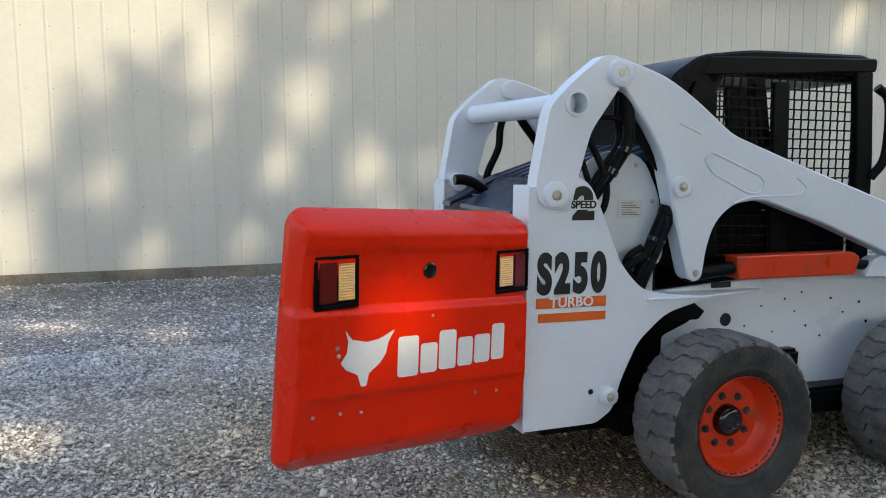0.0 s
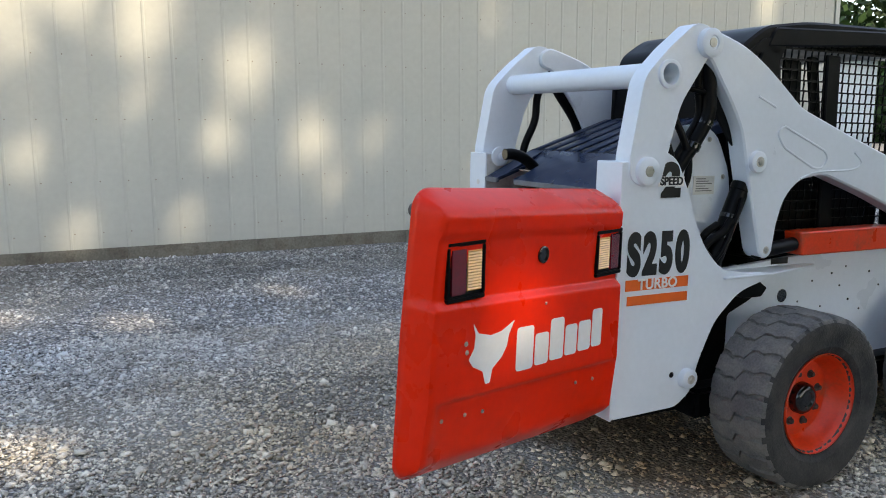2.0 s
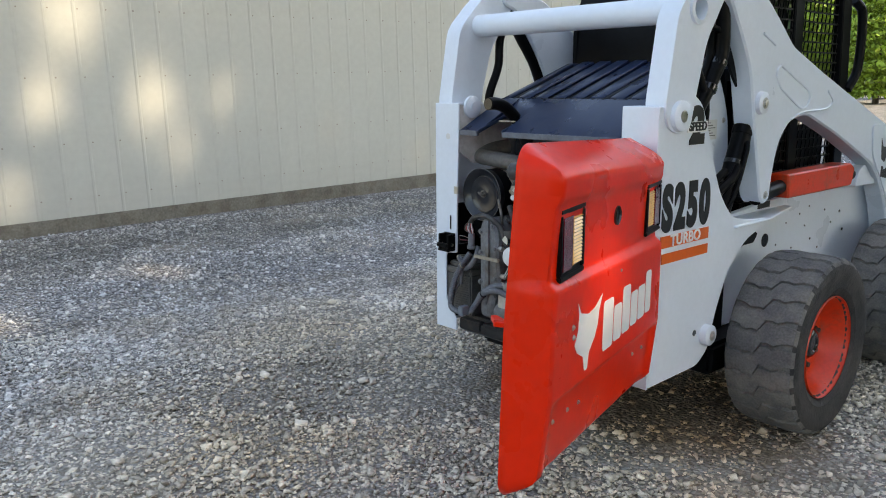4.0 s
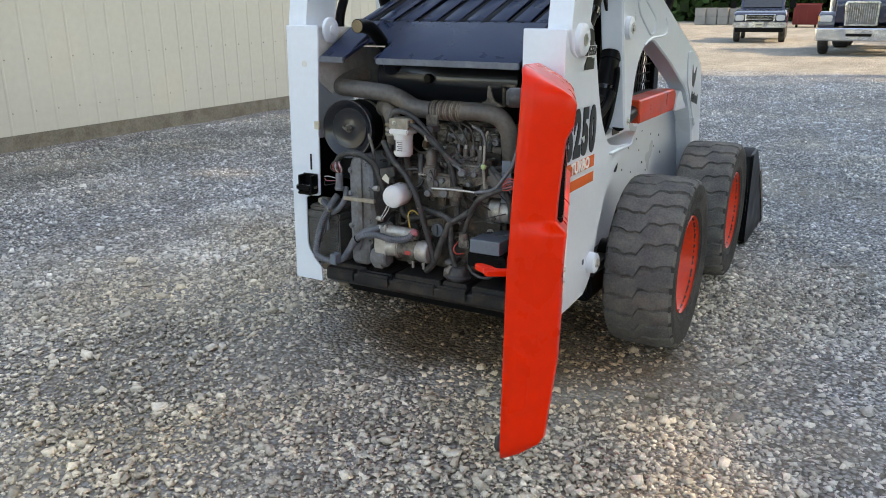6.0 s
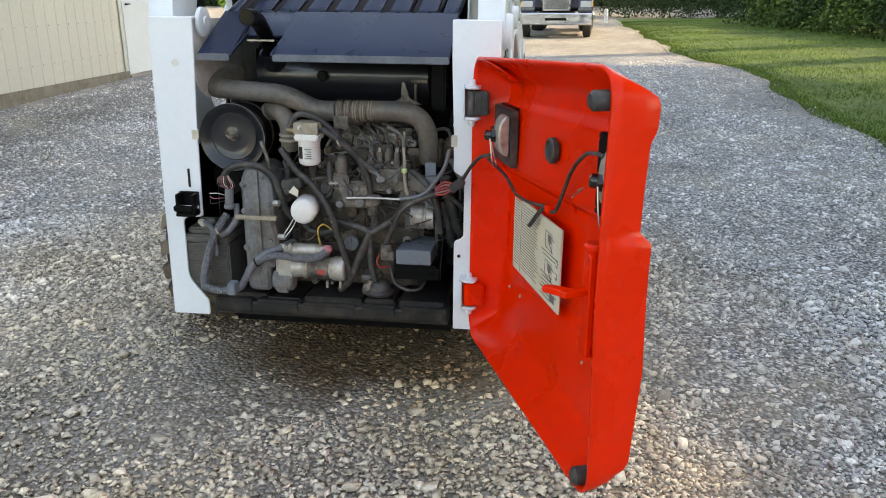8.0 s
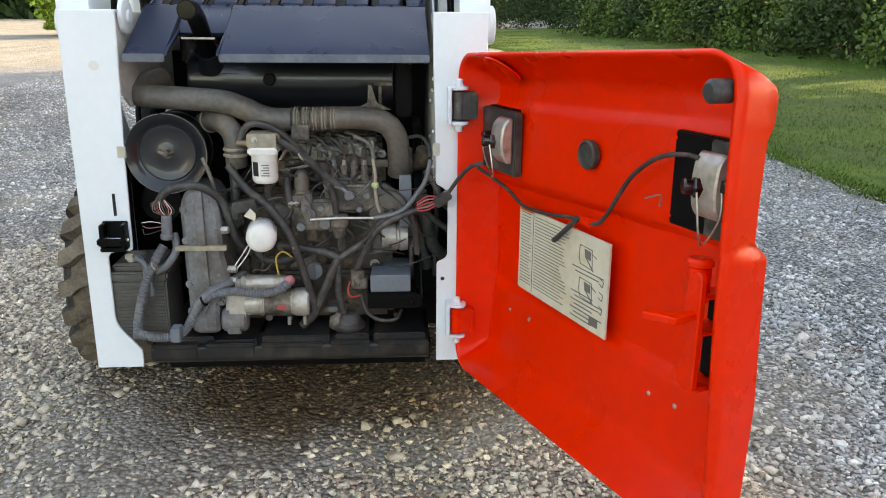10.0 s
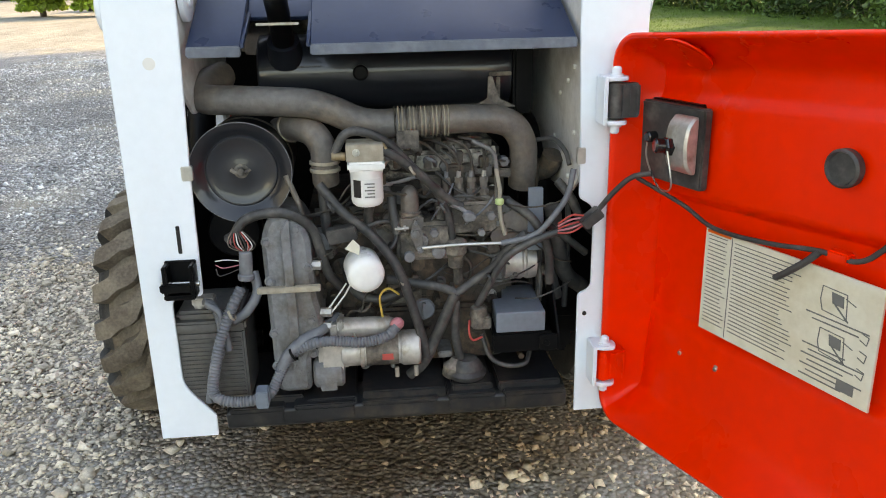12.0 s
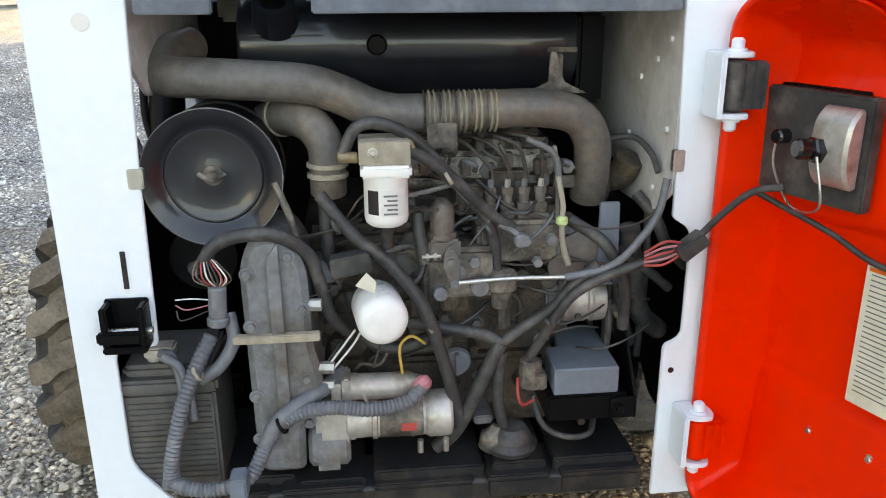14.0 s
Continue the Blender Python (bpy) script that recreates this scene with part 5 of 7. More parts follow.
# oval filler cap recess on the gate's top edge
part("filler_cap", lathe([(0, 0.058), (0.004, 0.058), (0.006, 0.055), (0.005, 0.001)], (0.20, 0.534, 1.301), (0.20, 0.60, 1.395), 32), RED, gate, "orange red round cap")


# ---- engine bay ----
def bay(name, bm, mat, label="", parent=None):
    return part(name, bm, mat, parent or loader, label)


block = bay("engine_block", box(0.17, 0.62, -0.33, 0.22, 0.44, 0.90, 0.02), ENGINE, "oily black diesel engine block")
bay("cylinder_head", box(0.19, 0.58, -0.31, 0.06, 0.90, 0.98, 0.015), ENGINE, "", block)
bay("sump", box(0.14, 0.20, -0.30, 0.20, 0.46, 0.62, 0.01), ENGINE, "", block)
bay("side_cover", box(0.15, 0.20, -0.12, 0.02, 0.62, 0.84, 0.012), ENGINE, "", block)
cover = bay("valve_cover", merge(box(0.20, 0.42, -0.30, 0.03, 0.985, 1.06, 0.02), box(0.19, 0.43, -0.31, 0.04, 0.972, 0.988, 0.004)), FLAKING, "grimy valve cover with flaking pale paint", block)
rnd = random.Random(5)
for k in range(26):
    y, z = rnd.uniform(-0.30, 0.18), rnd.uniform(0.50, 0.95)
    bay("bolt", bolt_head((0.168 if z > 0.62 else 0.139, y, z), (-1, 0, 0), rnd.choice((0.007, 0.009, 0.011)), 0.010), rnd.choice((ENGINE, CASTING, SILVER)), "", block)
for k in range(22):
    y, z = rnd.uniform(-0.31, 0.16), rnd.uniform(0.56, 0.97)
    w, h, d = rnd.uniform(0.012, 0.045), rnd.uniform(0.012, 0.05), rnd.uniform(0.02, 0.06)
    if rnd.random() < 0.5:
        bm = box(0.17 - d, 0.175, y - w, y + w, z - h, z + h, 0.005)
    else:
        bm = rod((0.175, y, z), (0.17 - d, y + rnd.uniform(-0.01, 0.01), z + rnd.uniform(-0.01, 0.01)), w * 0.8, 14, 0.004)
    bay("casting_lug", bm, rnd.choice((ENGINE, ENGINE, DIRTY, CASTING)), "", block)

for k in range(40):
    y, z = rnd.uniform(-0.31, 0.03), rnd.uniform(0.86, 1.075)
    x = rnd.uniform(0.135, 0.20)
    w, h, d = rnd.uniform(0.006, 0.024), rnd.uniform(0.006, 0.022), rnd.uniform(0.015, 0.05)
    kind = rnd.random()
    if kind < 0.4:
        bm = box(x - d, x + 0.03, y - w, y + w, z - h, z + h, 0.003)
    elif kind < 0.75:
        bm = rod((x, y, z), (x - d, y, z + rnd.uniform(-0.01, 0.01)), w * 0.8, rnd.choice((6, 12)), 0.002)
    else:
        bm = hose([(x + 0.02, y, z), (x - 0.02, y + rnd.uniform(-0.03, 0.03), z + 0.02), (x - 0.01, y + rnd.uniform(-0.07, 0.07), z + rnd.uniform(-0.05, 0.03)), (x + 0.03, y + rnd.uniform(-0.09, 0.09), z + rnd.uniform(-0.06, 0.02))], rnd.uniform(0.003, 0.006), 8)
    bay("fitting", bm, rnd.choice((ENGINE, DIRTY, CASTING, CASTING, SILVER)), "", block)
for k in range(30):
    y, z = rnd.uniform(-0.40, 0.20), rnd.uniform(0.46, 0.86)
    x = rnd.uniform(0.10, 0.17)
    w, h, d = rnd.uniform(0.006, 0.022), rnd.uniform(0.006, 0.03), rnd.uniform(0.015, 0.05)
    bm = box(x - d, x + 0.04, y - w, y + w, z - h, z + h, 0.003) if rnd.random() < 0.45 else rod((x + 0.03, y, z), (x - d, y, z), w * 0.8, rnd.choice((6, 14)), 0.002)
    bay("fitting", bm, rnd.choice((ENGINE, ENGINE, DIRTY, CASTING)), "", block)

# flywheel housing with its strap
fly = bay("flywheel_housing", merge(plate(fillet([(0.315, 0.46, 0.03), (0.322, 0.88, 0.04), (0.300, 0.935, 0.03), (0.235, 0.935, 0.03), (0.205, 0.88, 0.05), (0.200, 0.72, 0.02), (0.185, 0.66, 0.03), (0.19, 0.60, 0.03), (0.225, 0.56, 0.02), (0.225, 0.46, 0.02)], 0.02), 0.0, 0.20, "x", 0.012), plate(fillet([(0.268, 0.52), (0.272, 0.90), (0.250, 0.93), (0.246, 0.58)], 0.01), -0.012, 0.01, "x", 0.004)), CASTING, "dusty grey flywheel housing")
bay("strap", box(-0.018, 0.0, 0.185, 0.340, 0.742, 0.757, 0.002), TAN_DUST, "worn fabric strap", fly)
for z in (0.57, 0.66, 0.80, 0.90):
    bay("bolt", bolt_head((-0.001, 0.215 if z < 0.85 else 0.235, z), (-1, 0, 0), 0.009), CASTING, "", fly)
    bay("bolt", bolt_head((-0.001, 0.308, z - 0.03), (-1, 0, 0), 0.009), CASTING, "", fly)
for y, z in ((0.178, 0.672), (0.180, 0.635), (0.196, 0.80)):
    bay("stud", rod((0.02, y + 0.02, z), (0.015, y - 0.015, z), 0.012, 6), SILVER, "", fly)

# air cleaner
air = bay("air_cleaner", lathe([(0, 0.112), (0.03, 0.116), (0.16, 0.116), (0.30, 0.110)], (0.085, 0.361, 1.032), (0.4, 0.361, 1.032), 48), BLACK, "black canister air cleaner with wing nut")
bay("cover", lathe([(0, 0.119), (0.022, 0.1225), (0.033, 0.1235), (0.036, 0.122), (0.035, 0.119), (0.020, 0.096), (0.015, 0.091), (0.014, 0.088), (0.018, 0.085), (0.018, 0.079), (0.016, 0.076), (0.017, 0.03), (0.021, 0.016), (0.021, 0.001)], (0.09, 0.361, 1.032), (-0.2, 0.361, 1.032), 56), MUFFLER, "black dished end cover", air)
bay("wing_nut", merge(rod((0.070, 0.361, 1.034), (0.050, 0.361, 1.034), 0.010, 12, 0.002), rod((0.070, 0.361, 1.034), (0.066, 0.361, 1.034), 0.018, 20), hose([(0.058, 0.338, 1.040), (0.055, 0.348, 1.034), (0.056, 0.361, 1.032), (0.055, 0.374, 1.034), (0.058, 0.384, 1.040)], 0.0048, 8)), DIRTY, "plated wing nut", air)
bay("lower_canister", lathe([(0, 0.062), (0.01, 0.068), (0.05, 0.068)], (0.10, 0.398, 0.872), (0.3, 0.398, 0.872), 30), BLACK, "", air)
bay("clamp", merge(*[lathe([(0, 0.1165), (0.012, 0.119), (0.024, 0.1165)], (0.16, 0.361, 1.032), (0.4, 0.361, 1.032), 40, False)]), STEEL, "", air)

# pipes and hoses: radius, material, and a few points each
pipe = bay("intake_pipe", hose([(0.300, 0.419, 1.243), (0.220, 0.452, 1.228), (0.140, 0.445, 1.203), (0.120, 0.381, 1.199), (0.120, 0.276, 1.192), (0.120, 0.188, 1.184), (0.120, 0.129, 1.164), (0.120, 0.069, 1.137), (0.120, 0.008, 1.129), (0.120, -0.128, 1.133), (0.120, -0.244, 1.133), (0.130, -0.314, 1.114), (0.140, -0.347, 1.065), (0.150, -0.352, 1.007), (0.170, -0.352, 0.946)], 0.036, 24, 6), PIPE, "grimy grey crossover intake pipe")
for k in range(15):
    y = -0.016 - 0.0095 * k
    bay("wire_ring", lathe([(0, 0.037), (0.0025, 0.0405), (0.005, 0.037)], (0.120, y, 1.131), (0.120, y - 0.1, 1.1312), 26, False), TAN_DUST if k % 3 else DIRTY, "", pipe)
bay("bracket_tab", box(0.062, 0.070, -0.075, -0.020, 1.073, 1.118, 0.003), DIRTY, "", pipe)
bay("pipe_bracket", plate(fillet([(-0.21, 1.158), (-0.33, 1.158), (-0.285, 1.18), (-0.268, 1.235), (-0.258, 1.235), (-0.255, 1.18)], 0.004), 0.13, 0.14, "x", 0.001), DIRTY, "", pipe)
elbow = bay("elbow_hose", hose([(0.220, 0.277, 1.105), (0.160, 0.234, 1.122), (0.120, 0.187, 1.112), (0.110, 0.163, 1.075), (0.110, 0.161, 1.033), (0.120, 0.161, 0.985)], 0.034, 24, 6), PIPE, "grey rubber elbow hose")
for p, q in (((0.112, 0.161, 1.045), (0.112, 0.161, 1.035)), ((0.112, 0.161, 1.026), (0.112, 0.161, 1.016)), ((0.176, 0.246, 1.119), (0.168, 0.241, 1.121))):
    bay("hose_clamp", lathe([(0, 0.035), (0.002, 0.0385), (0.009, 0.0385), (0.011, 0.035)], p, q, 28, False), TAN_DUST, "dusty plated hose clamp", elbow)
for name, r, mat, pts in (
    ("fuel_hose", 0.011, HOSE, [(0.020, 0.132, 1.075), (0.020, 0.106, 1.121), (0.020, 0.063, 1.127), (0.030, 0.005, 1.097), (0.040, -0.055, 1.032), (0.050, -0.107, 0.975), (0.060, -0.141, 0.906), (0.070, -0.153, 0.822)]),
    ("fuel_hose", 0.011, HOSE, [(0.000, 0.022, 1.086), (0.010, -0.022, 1.060), (0.030, -0.084, 1.003), (0.050, -0.139, 0.947), (0.060, -0.178, 0.921)]),
    ("vent_hose", 0.0125, HOSE, [(0.050, 0.176, 0.997), (0.030, 0.120, 0.927), (0.020, 0.051, 0.868), (0.010, -0.003, 0.792), (0.010, -0.034, 0.704), (0.020, -0.061, 0.601), (0.030, -0.076, 0.525)]),
    ("drain_hose", 0.0145, HOSE, [(0.050, -0.030, 0.464), (0.040, -0.069, 0.506), (0.030, -0.107, 0.592), (0.030, -0.139, 0.663), (0.030, -0.155, 0.699)]),
    ("coolant_hose", 0.0115, HOSE, [(0.030, -0.150, 0.693), (0.040, -0.206, 0.727), (0.030, -0.258, 0.769), (0.020, -0.286, 0.812), (0.010, -0.334, 0.858)]),
    ("throttle_cable", 0.0075, GREY_HOSE, [(0.010, -0.271, 0.834), (0.000, -0.353, 0.856), (-0.010, -0.399, 0.906), (-0.010, -0.432, 0.958), (0.000, -0.448, 1.020)]),
    ("throttle_rod", 0.0045, STEEL, [(0.020, -0.072, 0.829), (0.020, -0.167, 0.833), (0.012, -0.275, 0.834)]),
    ("wiring_harness", 0.0095, HOSE, [(0.050, -0.200, 0.625), (0.020, -0.235, 0.710), (0.000, -0.281, 0.798), (-0.010, -0.350, 0.843), (-0.020, -0.420, 0.871), (-0.030, -0.457, 0.889)]),
    ("lamp_cable", 0.0065, HOSE, [(-0.045, -0.500, 0.925), (-0.070, -0.530, 0.975), (-0.095, -0.563, 1.015), (-0.125, -0.600, 1.030)]),
    ("wiring_harness", 0.0125, HOSE, [(0.010, 0.40, 0.880), (0.000, 0.383, 0.892), (0.000, 0.356, 0.927), (0.000, 0.302, 0.943), (0.000, 0.245, 0.937), (0.020, 0.201, 0.897), (0.030, 0.184, 0.844), (0.050, 0.168, 0.767), (0.070, 0.139, 0.721)]),
    ("battery_cable", 0.012, GREY_HOSE, [(0.020, 0.348, 0.790), (0.000, 0.341, 0.744), (-0.010, 0.367, 0.700), (-0.010, 0.404, 0.674)]),
    ("battery_cable", 0.009, GREY_HOSE, [(0.010, 0.475, 0.722), (0.020, 0.456, 0.707), (0.000, 0.440, 0.659), (-0.020, 0.438, 0.601), (-0.030, 0.464, 0.550), (-0.030, 0.482, 0.466)]),
    ("battery_cable", 0.009, GREY_HOSE, [(0.010, 0.470, 0.715), (0.000, 0.440, 0.695), (-0.010, 0.428, 0.650), (-0.022, 0.420, 0.600)]),
    ("yellow_wire", 0.003, WIRE_YELLOW, [(0.030, 0.035, 0.640), (0.020, 0.040, 0.704), (0.020, 0.018, 0.726), (0.030, -0.009, 0.705)]),
    ("sensor_wire", 0.0022, TRUCK_WHITE, [(0.020, 0.173, 0.677), (0.010, 0.139, 0.726), (0.000, 0.122, 0.753)]),
    ("sensor_wire", 0.0022, TRUCK_WHITE, [(0.015, 0.165, 0.670), (0.008, 0.130, 0.716), (-0.004, 0.112, 0.750)]),
    ("sensor_wire", 0.0022, HOSE, [(0.030, 0.090, 0.66), (0.020, 0.080, 0.70), (0.00, 0.060, 0.745)]),
    ("radiator_hose", 0.020, HOSE, [(0.150, -0.403, 0.80), (0.150, -0.413, 0.766), (0.150, -0.430, 0.688), (0.150, -0.448, 0.625)]),
    ("fan_stay", 0.010, HOSE, [(0.200, -0.362, 0.787), (0.200, -0.41, 0.761), (0.200, -0.458, 0.73)]),
    ("ground_cable", 0.0065, HOSE, [(0.050, -0.225, 0.570), (0.030, -0.245, 0.512), (0.020, -0.289, 0.489), (0.020, -0.336, 0.492), (0.050, -0.355, 0.511)]),
    ("return_hose", 0.012, HOSE, [(0.040, -0.012, 0.863), (0.050, -0.003, 0.915), (0.060, 0.000, 0.955)]),
    ("return_hose", 0.012, HOSE, [(0.050, 0.050, 0.862), (0.050, 0.059, 0.907), (0.030, 0.053, 0.945)]),
    ("return_hose", 0.012, HOSE, [(0.060, 0.020, 0.737), (0.050, -0.054, 0.725), (0.040, -0.119, 0.714), (0.030, -0.155, 0.699)]),
    ("drain_hose", 0.0115, HOSE, [(0.030, -0.156, 0.681), (0.040, -0.153, 0.583), (0.050, -0.168, 0.499)]),
    ("heater_hose", 0.013, HOSE, [(0.10, 0.17, 0.99), (0.09, 0.168, 0.93), (0.09, 0.165, 0.86), (0.10, 0.155, 0.80)]),
    ("breather_tube", 0.007, DIRTY, [(0.060, 0.255, 1.02), (0.055, 0.232, 0.96), (0.050, 0.222, 0.92), (0.06, 0.225, 0.885)]),
    ("heater_hose", 0.014, HOSE, [(0.12, 0.13, 0.78), (0.08, 0.10, 0.70), (0.07, 0.05, 0.68), (0.07, 0.0, 0.69), (0.10, -0.06, 0.70)]),
    ("oil_line", 0.006, CASTING, [(0.10, -0.21, 1.08), (0.09, -0.262, 1.05), (0.09, -0.272, 0.98), (0.08, -0.270, 0.92), (0.08, -0.275, 0.86)]),
    ("oil_line", 0.006, ENGINE, [(0.12, -0.05, 0.82), (0.09, -0.10, 0.80), (0.08, -0.16, 0.79), (0.08, -0.20, 0.76), (0.09, -0.20, 0.70)]),
    ("loom_branch", 0.006, HOSE, [(0.03, 0.09, 0.88), (0.05, 0.02, 0.895), (0.06, -0.01, 0.87), (0.05, 0.0, 0.83), (0.03, 0.045, 0.81)]),
    ("heater_hose", 0.012, HOSE, [(0.10, -0.30, 0.92), (0.06, -0.36, 0.88), (0.05, -0.40, 0.80), (0.07, -0.41, 0.70)]),
):
    bay(name, hose(pts, r, 10, 6), mat)
for k in range(5):
    o = 0.006 * (k - 2)
    bay("pigtail_wire", hose([(-0.03, -0.405, 0.878 + o), (-0.045, -0.435, 0.893 + o * 1.8), (-0.045, -0.465, 0.900 + o)], 0.0026, 6), WIRE_RED if k % 2 == 0 else BOOT_PINK, "faded red wire")
bay("plug", box(-0.028, 0.006, -0.028, 0.028, -0.014, 0.014, 0.003, Matrix.Translation((-0.04, -0.482, 0.908)) @ Matrix.Rotation(radians(-38), 4, "X")), HOSE, "black wiring connector")
bay("battery_conduit", hose([(0.000, 0.378, 0.757), (-0.020, 0.403, 0.713), (-0.040, 0.431, 0.647), (-0.050, 0.452, 0.574), (-0.050, 0.465, 0.503), (-0.060, 0.436, 0.481), (-0.060, 0.376, 0.476), (-0.050, 0.325, 0.491), (-0.030, 0.292, 0.548), (-0.020, 0.249, 0.592), (-0.030, 0.175, 0.613), (-0.030, 0.092, 0.604), (-0.020, 0.029, 0.612), (-0.010, 0.001, 0.634)], 0.0135, 12, 6, 0.0012, 0.007), GREY_HOSE, "grey corrugated cable conduit")
bay("conduit_wrap", hose([(0.06, 0.15, 0.64), (0.01, 0.19, 0.628), (-0.012, 0.235, 0.612), (-0.025, 0.275, 0.58), (-0.03, 0.297, 0.54)], 0.015, 12), GREY_HOSE)
bay("strap_block", box(-0.105, -0.06, 0.325, 0.355, 0.475, 0.520, 0.003), BOX_GREY, "grey cable clamp")

wired = random.Random(31)
for k in range(34):
    y, z = wired.uniform(-0.33, 0.20), wired.uniform(0.60, 1.04)
    x = wired.uniform(0.02, 0.11)
    run, drop = wired.uniform(0.06, 0.20) * wired.choice((-1, 1)), wired.uniform(-0.14, 0.05)
    pts = [(x + 0.04, y, z), (x, y + 0.3 * run, z + 0.3 * drop + wired.uniform(-0.02, 0.02)), (x + 0.01, y + 0.7 * run, z + 0.6 * drop + wired.uniform(-0.02, 0.02)), (x + 0.05, y + run, z + drop)]
    bay("thin_wire", hose(pts, wired.choice((0.0016, 0.0022, 0.003, 0.004)), 6, 5), wired.choice((HOSE, HOSE, HOSE, ENGINE, GREY_HOSE, DIRTY, ENGINE)))
for y, z, r in ((0.145, 0.950, 0.014), (-0.022, 0.745, 0.014), (-0.055, 1.032, 0.0125), (-0.128, 0.935, 0.0125), (-0.245, 0.745, 0.011), (0.40, 0.70, 0.014), (0.455, 0.56, 0.0165), (0.26, 0.585, 0.0165), (0.10, 0.604, 0.0165), (-0.35, 0.845, 0.011)):
    bay("cable_tie", lathe([(0, r), (0.001, r + 0.0016), (0.006, r + 0.0016), (0.007, r)], (0.012 if y < 0.2 else -0.03, y, z), (0.012 if y < 0.2 else -0.03, y + 0.05, z - 0.03), 16, False), wired.choice((HOSE, BLACK, TAN_DUST)))

# fuel filter, oil filter
ff = bay("fuel_filter", lathe([(0, 0.030), (0.006, 0.037), (0.014, 0.039), (0.080, 0.039), (0.084, 0.041), (0.092, 0.041)], (0.015, 0.058, 0.950), (0.015, 0.058, 1.2), 36), PLASTIC_WHITE, "white spin-on fuel filter with printed label")
bay("filter_head", merge(box(-0.028, 0.06, 0.014, 0.102, 1.040, 1.062, 0.005), box(0.0, 0.05, 0.024, 0.092, 1.062, 1.088, 0.004)), PLASTIC_WHITE, "", ff)
bay("mount_plate", merge(box(-0.020, -0.012, 0.016, 0.104, 1.062, 1.102, 0.002), box(-0.012, 0.07, 0.016, 0.104, 1.094, 1.102, 0.002)), TAN_DUST, "dusty tan bracket plate", ff)
bay("fitting", rod((0.015, 0.105, 1.07), (0.015, 0.140, 1.072), 0.010, 10, 0.002), BRASS, "", ff)
bay("fitting", rod((0.012, 0.022, 1.095), (0.0, 0.012, 1.080), 0.011, 10, 0.002), BRASS, "", ff)
bay("bolt", bolt_head((-0.020, 0.080, 1.085), (-1, 0, 0), 0.006), STEEL, "", ff)
lab = bmesh.new()
for a0, a1, z0, z1, idx in ((292, 325, 0.975, 1.018, 1), (215, 285, 0.972, 1.020, 0)):
    n = 8
    lo = [lab.verts.new((0.015 + 0.0394 * math.sin(radians(a)), 0.058 - 0.0394 * math.cos(radians(a + 180)), z0)) for a in (a0 + (a1 - a0) * k / n for k in range(n + 1))]
    hi = [lab.verts.new((v.co.x, v.co.y, z1)) for v in lo]
    for k in range(n):
        lab.faces.new((lo[k], lo[k + 1], hi[k + 1], hi[k])).material_index = idx
bay("filter_label", lab, [TRUCK_WHITE, DECAL_BLACK], "", ff)
for k in range(5):
    bay("print_line", box(-0.0255, -0.0243, 0.040, 0.064 - 0.006 * (k % 2), 0.976 + 0.008 * k, 0.979 + 0.008 * k, 0), INK, "", ff)
oilf = bay("oil_filter", lathe([(-0.001, 0.001), (0.0, 0.028), (0.003, 0.037), (0.010, 0.0435), (0.020, 0.0465), (0.10, 0.0465), (0.104, 0.044), (0.11, 0.044)], (-0.062, 0.070, 0.790), (0.06, 0.084, 0.788), 40), PLASTIC_WHITE, "white spin-on oil filter")
bay("paper_tag", plate([(0.085, 0.845), (0.118, 0.862), (0.098, 0.885), (0.082, 0.868)], -0.060, -0.058, "x", 0), PAPER, "torn paper tag", oilf)

# injection pump, lines, governor
pump = bay("injection_pump", merge(box(0.07, 0.17, -0.285, -0.115, 0.868, 0.928, 0.008), box(0.08, 0.16, -0.30, -0.10, 0.845, 0.872, 0.004), box(0.05, 0.15, -0.15, -0.01, 0.785, 0.885, 0.010)), DIRTY, "oily injection pump")
for k in range(4):
    y = -0.144 - 0.0325 * k
    bay("delivery_valve", merge(rod((0.11, y, 0.915), (0.11, y, 0.946), 0.0130, 14, 0.002), rod((0.11, y, 0.944), (0.11, y, 0.956), 0.0145, 6, 0.001), rod((0.11, y, 0.955), (0.11, y, 0.976), 0.0100, 14, 0.001), rod((0.11, y, 0.972), (0.11, y, 0.986), 0.0120, 6, 0.001)), PIPE, "", pump)
    bay("injector_line", hose([(0.11, y, 0.985), (0.11, y - 0.002, 1.02), (0.112, y + 0.03 - 0.008 * k, 1.055 + 0.005 * k), (0.13, y + 0.06, 1.075 + 0.004 * k), (0.17, -0.02 - 0.075 * k, 1.075)], 0.0038, 8), ENGINE, "", pump)
    bay("line_nut", rod((0.11, y, 0.984), (0.11, y - 0.001, 1.002), 0.0062, 6, 0.001), SILVER if k % 2 else CASTING, "", pump)
for y0, y1 in ((-0.188, -0.130), (-0.256, -0.195)):
    bay("valve_clamp", box(0.088, 0.098, y0, y1, 0.928, 0.938, 0.002), CASTING, "", pump)
bay("primer_plunger", merge(lathe([(0, 0.023), (0.040, 0.0225), (0.056, 0.019), (0.066, 0.010), (0.069, 0.001)], (0.06, -0.046, 0.914), (0.06, -0.046, 1.0), 22), rod((0.06, -0.046, 0.905), (0.06, -0.046, 0.918), 0.027, 18, 0.003), box(0.035, 0.09, -0.078, -0.018, 0.872, 0.908, 0.005)), PIPE, "", pump)
